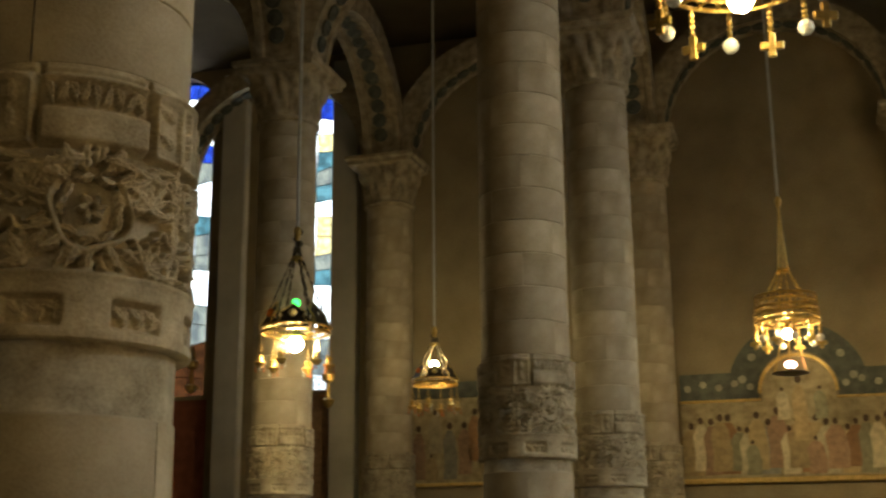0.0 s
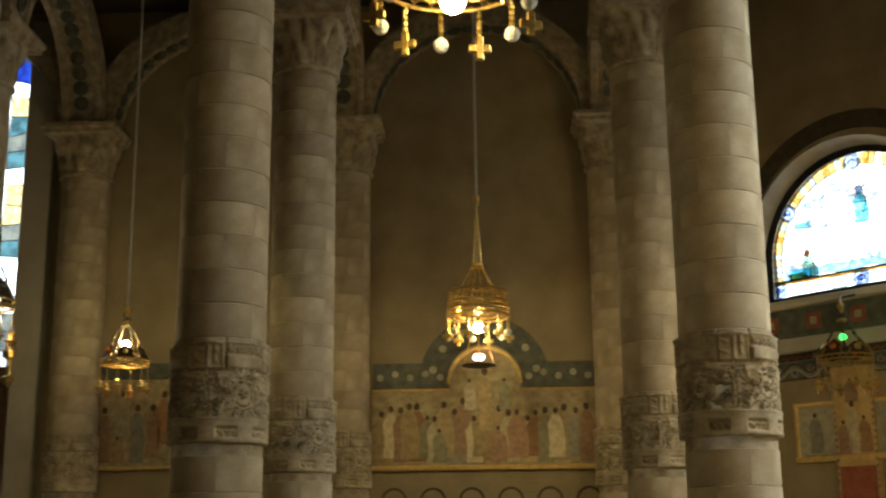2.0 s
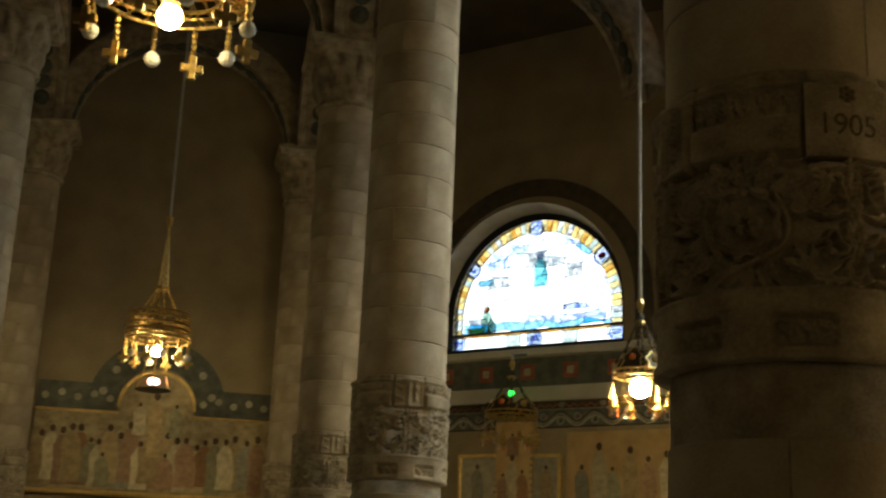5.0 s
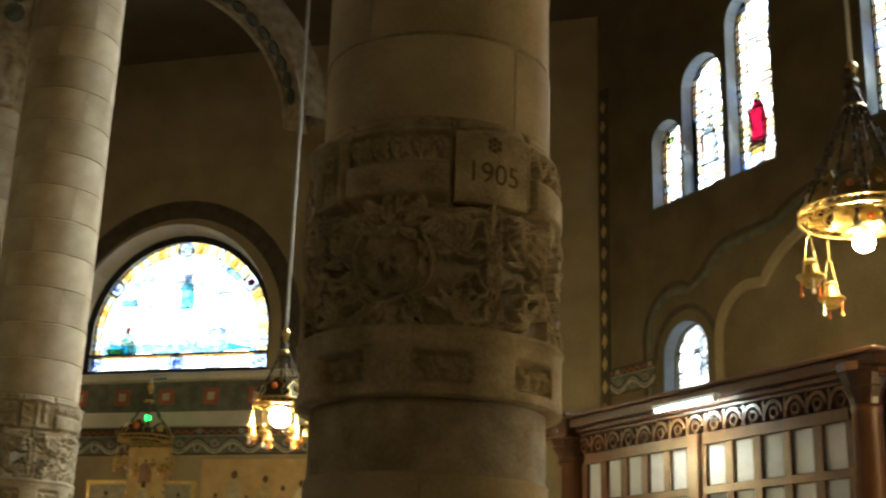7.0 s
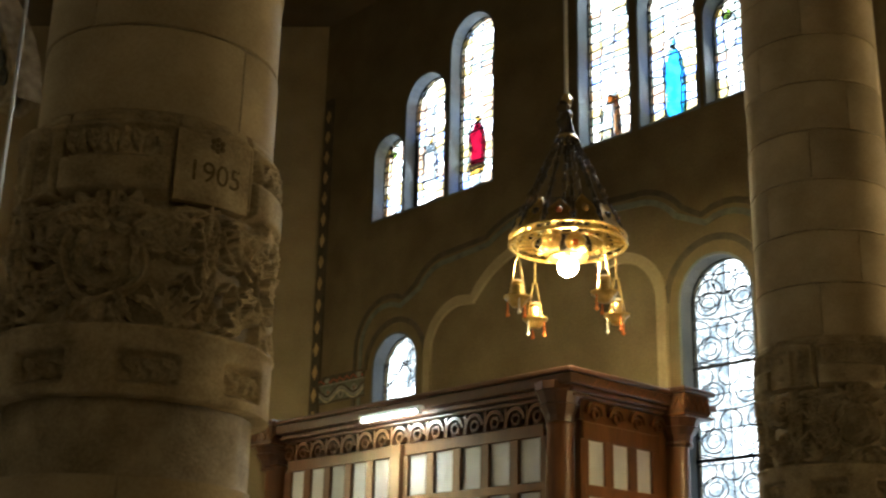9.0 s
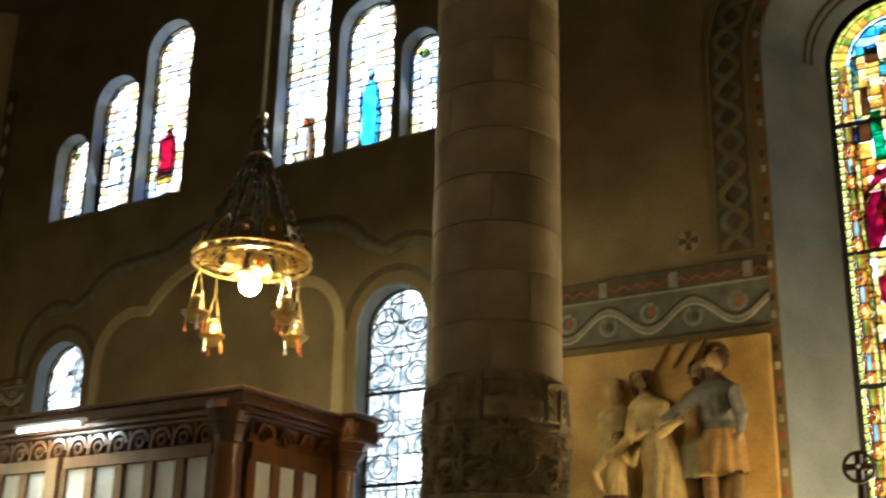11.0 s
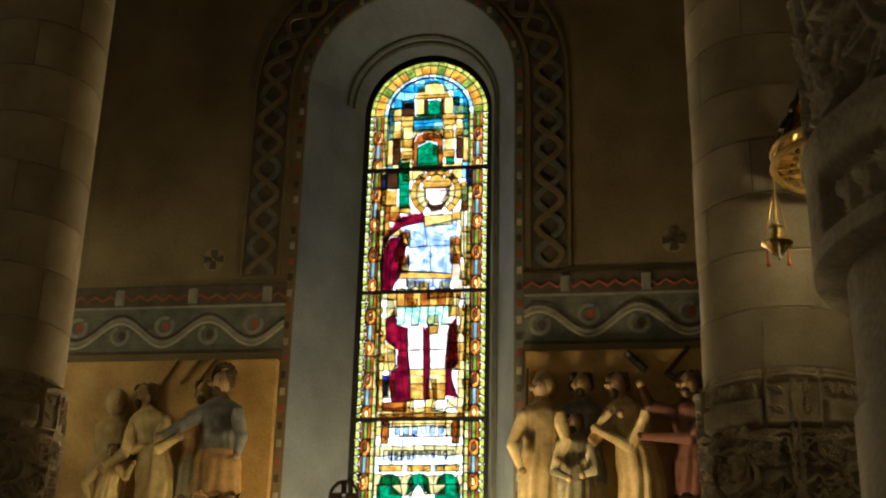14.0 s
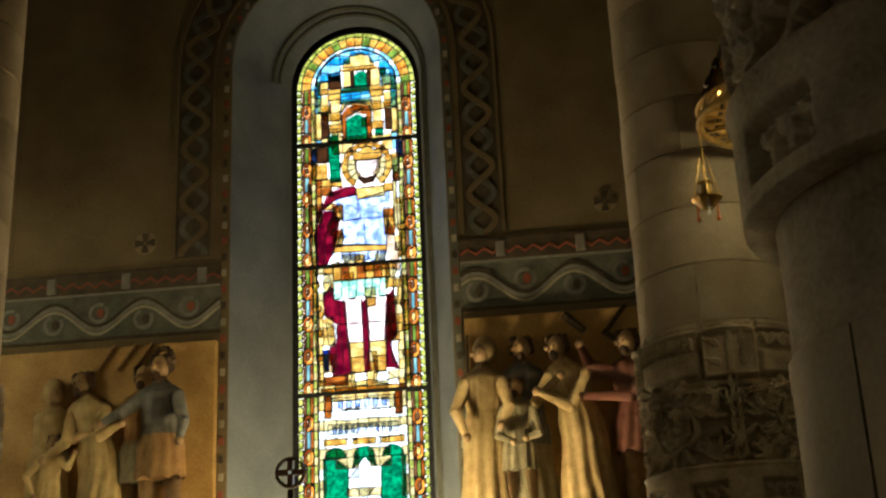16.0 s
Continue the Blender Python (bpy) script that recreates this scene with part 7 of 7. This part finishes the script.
def hanging_lamp(x, y, zr, dia, ztop, zceil, kind, label, lit=True, green=False, scale=1.0, lights=1.0, bulb=None):
    """A ring on chains from a rod, with a bulb under its middle and small lamps or drops round it."""
    L = thing("hanging_lamp", pose(x, y, zr), label, "hanging lamp", "hanging lamps")
    r = dia / 2
    part("rod", tube(bmesh.new(), (0, 0, ztop - zr), (0, 0, zceil - zr), 0.030, 6), CHAIN, L, "thin grey suspension cable")
    bm = bmesh.new()
    lathe(bm, [(0.0, 0.1), (0.05, 0.06), (0.07, 0.0), (0.05, -0.1), (0.03, -0.16)], 8)
    part("hook", bm, BRASS, L, at=pose(0, 0, ztop - zr))
    hub = (ztop - zr) * (0.42 if kind == "drops" else 0.72)
    bm = bmesh.new()
    ring(bm, (0, 0, 0), r, 0.022, 40, 6)
    ring(bm, (0, 0, 0.09), r, 0.018, 40, 6)
    ring(bm, (0, 0, 0.02), r * 0.62, 0.014, 32, 5)
    part("ring", bm, BRASS, L)
    bm = bmesh.new()
    n = 24
    for i in range(n):
        a, b = 2 * math.pi * i / n, 2 * math.pi * (i + 0.5) / n
        tube(bm, (r * math.cos(a), r * math.sin(a), 0.0), (r * math.cos(b), r * math.sin(b), 0.09), 0.008, 4)
        tube(bm, (r * 0.62 * math.cos(a), r * 0.62 * math.sin(a), 0.02), (r * math.cos(b), r * math.sin(b), 0.0), 0.010, 4)
    part("openwork", bm, BRASS, L)
    m = 12 if kind == "four" else 6
    for i in range(m):
        a = 2 * math.pi * i / m + 0.3
        bm = bmesh.new()
        q = 0.16 * r
        p0, p1, p2 = Vector((r * math.cos(a), r * math.sin(a), 0.1)), Vector((q * math.cos(a), q * math.sin(a), hub)), Vector((0, 0, ztop - zr - 0.1))
        steps = 12
        for k in range(steps):
            u, v = p0.lerp(p1, k / steps), p0.lerp(p1, (k + 0.8) / steps)
            tube(bm, u, v, (0.020 if k % 2 else 0.012) * (1.5 if kind == "four" else 1), 5)
            if kind != "drops" and k % 3 == 2:
                ball(bm, u, 0.032 * scale, 6)
        tube(bm, p1, p2, 0.014, 5)
        part("chain", bm, IRON if kind != "drops" else BRASS, L)
    bm = bmesh.new()
    lathe(bm, [(q, hub - 0.03), (q * 1.3, hub), (q, hub + 0.05)], 12, cap=False)
    part("collar", bm, BRASS, L)
    if kind != "drops":
        # pierced upright leaves round the ring, with tinted hearts, and knots on the chains
        for i in range(m):
            a = 2 * math.pi * (i + 0.5) / m + 0.3
            at = pose(r * 0.97 * math.cos(a), r * 0.97 * math.sin(a), 0.08, 0, 0, math.degrees(a) + 90) @ pose(0, 0, 0, -28, 0, 0)
            wl, hl = math.pi * r / m * 0.8, min(0.46, (hub - 0.1) * 0.55) * (1 if i % 2 else 0.8)
            leaf_ = [(-wl, 0), (wl, 0), (wl * 0.72, hl * 0.35), (wl * 0.9, hl * 0.55), (wl * 0.45, hl * 0.75), (0, hl), (-wl * 0.45, hl * 0.75), (-wl * 0.9, hl * 0.55), (-wl * 0.72, hl * 0.35)]
            lf = part("crown_leaf", slab(bmesh.new(), leaf_, -0.008, 0.008), BRASS if kind == "four" else IRON, L, "worn metal leaf plate", at=at)
            bm = bmesh.new()
            strip_along(bm, leaf_ + leaf_[:1], 0.018, -0.02, 0.0)
            part("rim", bm, BRASS, lf)
            part("heart", ball(bmesh.new(), (0, -0.01, hl * 0.5), wl * 0.34, 6), (AMBER, BRASS, IRON)[i % 3], lf)
        bm = bmesh.new()
        for k in range(4):
            ball(bm, (0.03 * (-1) ** k, 0.03, ztop - zr - 0.1 * k), 0.075 * scale, 7)
        part("hook_ornament", bm, IRON, L)
    if kind == "drops":
        bm = bmesh.new()
        for z, rr_ in ((0.16, 1.0), (0.28, 0.96), (0.40, 0.92), (0.5, 0.94)):
            ring(bm, (0, 0, z * scale), r * rr_, 0.022, 36, 5)
        for i in range(36):
            a = 2 * math.pi * i / 36
            b = 2 * math.pi * (i + 1.5) / 36
            tube(bm, (r * math.cos(a), r * math.sin(a), 0.1), (r * 0.93 * math.cos(b), r * 0.93 * math.sin(b), 0.5 * scale), 0.014, 4)
        part("crown", bm, BRASS, L, "pierced brass crown")
        for i in range(12):
            a = 2 * math.pi * i / 12 + 0.2
            pendant(L, r * math.cos(a), r * math.sin(a), -0.02, 1.15 * scale, i % 2 == 0)
    else:
        cnt = 6 if kind == "votive" else 4
        for i in range(cnt):
            a = 2 * math.pi * i / cnt + (0.55 if cnt == 6 else -0.236)
            votive(L, r * 1.02 * math.cos(a), r * 1.02 * math.sin(a), -0.46 * scale, scale * 0.86, i)
    if lit:
        bz = -0.22 * scale
        part("bulb", ball(bmesh.new(), (0, 0, bz), 0.125 * lights, 12), bulb or WARM, L, "bright warm bulb")
        # disc added above the bulb to block its upward light, keeping column tops dark
        wide = {"four": 0.25, "votive": 0.22, "drops": 0.10}[kind] * lights
        bm = bmesh.new()
        lathe(bm, [(0.05, bz + 0.17), (wide * 0.65, bz + 0.155), (wide, bz + 0.11), (wide, bz + 0.122), (wide * 0.65, bz + 0.17), (0.05, bz + 0.185)], 20)
        part("reflector", bm, BRASS, L, "brass disc added to hold back upward light", smooth=True)
        bm = bmesh.new()
        lathe(bm, [(0.05, bz + 0.09), (0.05, bz + 0.2), (0.02, bz + 0.24)], 8)
        part("socket", bm, BRASS, L)
    if green:
        part("lamp_glass", ball(bmesh.new(), (0, 0, 0.62 * scale), 0.07, 8), GREEN, L, "green glass lamp")
    return L


hanging_lamp(-0.32, 9.98, 6.48, 1.38, 9.2, 19.0, "drops", "gilded crown lamp with crosses and glass balls", lights=0.9, bulb=NAVEBULB)
L1 = hanging_lamp(-0.35, 24.0, 6.02, 1.22, 8.44, 14.3, "drops", "gilded crown lamp with a rose lamp beneath", lights=0.8)
bm = bmesh.new()
lathe(bm, [(0.0, -1.02), (0.18, -1.0), (0.34, -0.97), (0.34, -0.95), (0.05, -0.93), (0.04, -0.84)], 16)
dish = part("lower_dish", bm, IRON, L1, "dark bronze dish")
part("rose_glass", ball(bmesh.new(), (0, 0, -0.80), 0.12, 10, 0.6), PINKLAMP, dish, "glowing rose glass")
bm = bmesh.new()
for i in range(4):
    a = math.pi / 2 * i
    tube(bm, (0.3 * math.cos(a), 0.3 * math.sin(a), -0.95), (0.12 * math.cos(a), 0.12 * math.sin(a), -0.30), 0.014, 5)
part("dish_chain", bm, BRASS, dish)
hanging_lamp(-7.82, 17.97, 5.22, 1.08, 6.9, 14.3, "votive", "brass ring lamp with small lamps and a green glass", green=True, scale=0.8, lights=1.0)
hanging_lamp(-7.35, 24.0, 5.18, 0.92, 6.3, 14.3, "votive", "dark bronze ring lamp with one small bulb", lit=False, scale=0.75)
hanging_lamp(7.08, 17.95, 4.93, 0.84, 6.11, 14.3, "votive", "brass ring lamp with a bright bulb", scale=0.75, lights=1.3)
LG = hanging_lamp(7.07, 25.33, 5.22, 1.10, 6.36, 6.55, "votive", "dark bronze ring lamp with a green glass on a bracket", lit=False, green=True, scale=0.8)
part("wall_bracket", tube(bmesh.new(), (0, 0, 1.32), (0.62, 0.62, 1.50), 0.03, 6), IRON, LG)
hanging_lamp(10.78, 9.54, 6.36, 1.42, 8.3, 19.0, "four", "large brass ring lamp with hanging votive lamps", scale=1.25, lights=0.98, bulb=BRIGHTBULB)
hanging_lamp(7.25, -1.38, 4.88, 0.98, 6.2, 14.3, "four", "brass ring lamp with amber glass drops", scale=0.76, lights=0.28)
# added out of view behind the camera, lights the near columns from the front
hanging_lamp(-1.5, -7.2, 6.1, 1.3, 8.0, 14.3, "four", "unseen ring lamp added to light the near columns", scale=1.1, lights=1.12)
part("bulb", ball(bmesh.new(), (0, 0, 0.40), 0.09, 8), WARM, [o for o in scene.objects if o.name == "hanging_lamp.003"][0], "small warm bulb")


# ---- candelabrum below the tall window ----
def candelabrum(x, y):
    """A standing candle stand: foot, stem, crossed head, branches with lit lamps."""
    c = thing("candelabrum", pose(x, y, 0), "dark bronze candelabrum with lit lamps below the window", "candelabrum")
    bm = bmesh.new()
    lathe(bm, [(0.30, 0), (0.30, 0.06), (0.12, 0.14), (0.05, 0.3), (0.05, 1.2), (0.08, 1.25), (0.05, 1.3), (0.04, 2.9), (0.09, 2.95), (0.04, 3.0), (0.035, 3.6)], 14)
    part("stem", bm, IRON, c, smooth=True)
    bm = bmesh.new()
    strip_along(bm, disc(0, 3.78, 0.15, 0.15, 18, 0, 360.1), 0.035, -0.02, 0.02)
    part("head", bm, IRON, c, "round dark bronze head", at=pose(0, 0, 0, 0, 0, -90))
    for k in range(4):
        part("cross_arm", box(bmesh.new(), -0.03, 0.03, -0.035, 0.035, 0.02, 0.15), WOODDARK, c, at=pose(0, 0, 3.78, 0, 0, -90) @ pose(0, 0, 0, 0, 90 * k, 0))
    for s in (-1, 1):
        bm = bmesh.new()
        pts = [Vector((0, (s * 0.7 - 0.75) * k / 6, 2.05 + 0.25 * (k / 6) ** 2)) for k in range(7)]
        for p, q in zip(pts, pts[1:]):
            tube(bm, p, q, 0.022, 6)
        lathe(bm, [(0.03, 2.28), (0.09, 2.33), (0.05, 2.36)], 10, 0, s * 0.7 - 0.75)
        part("branch", bm, IRON, c)
        part("bulb", ball(bmesh.new(), (0, s * 0.7 - 0.75, 2.43), 0.092, 10), CANDLE, c, "warm lit bulb")
    return c


candelabrum(12.92, 3.10)
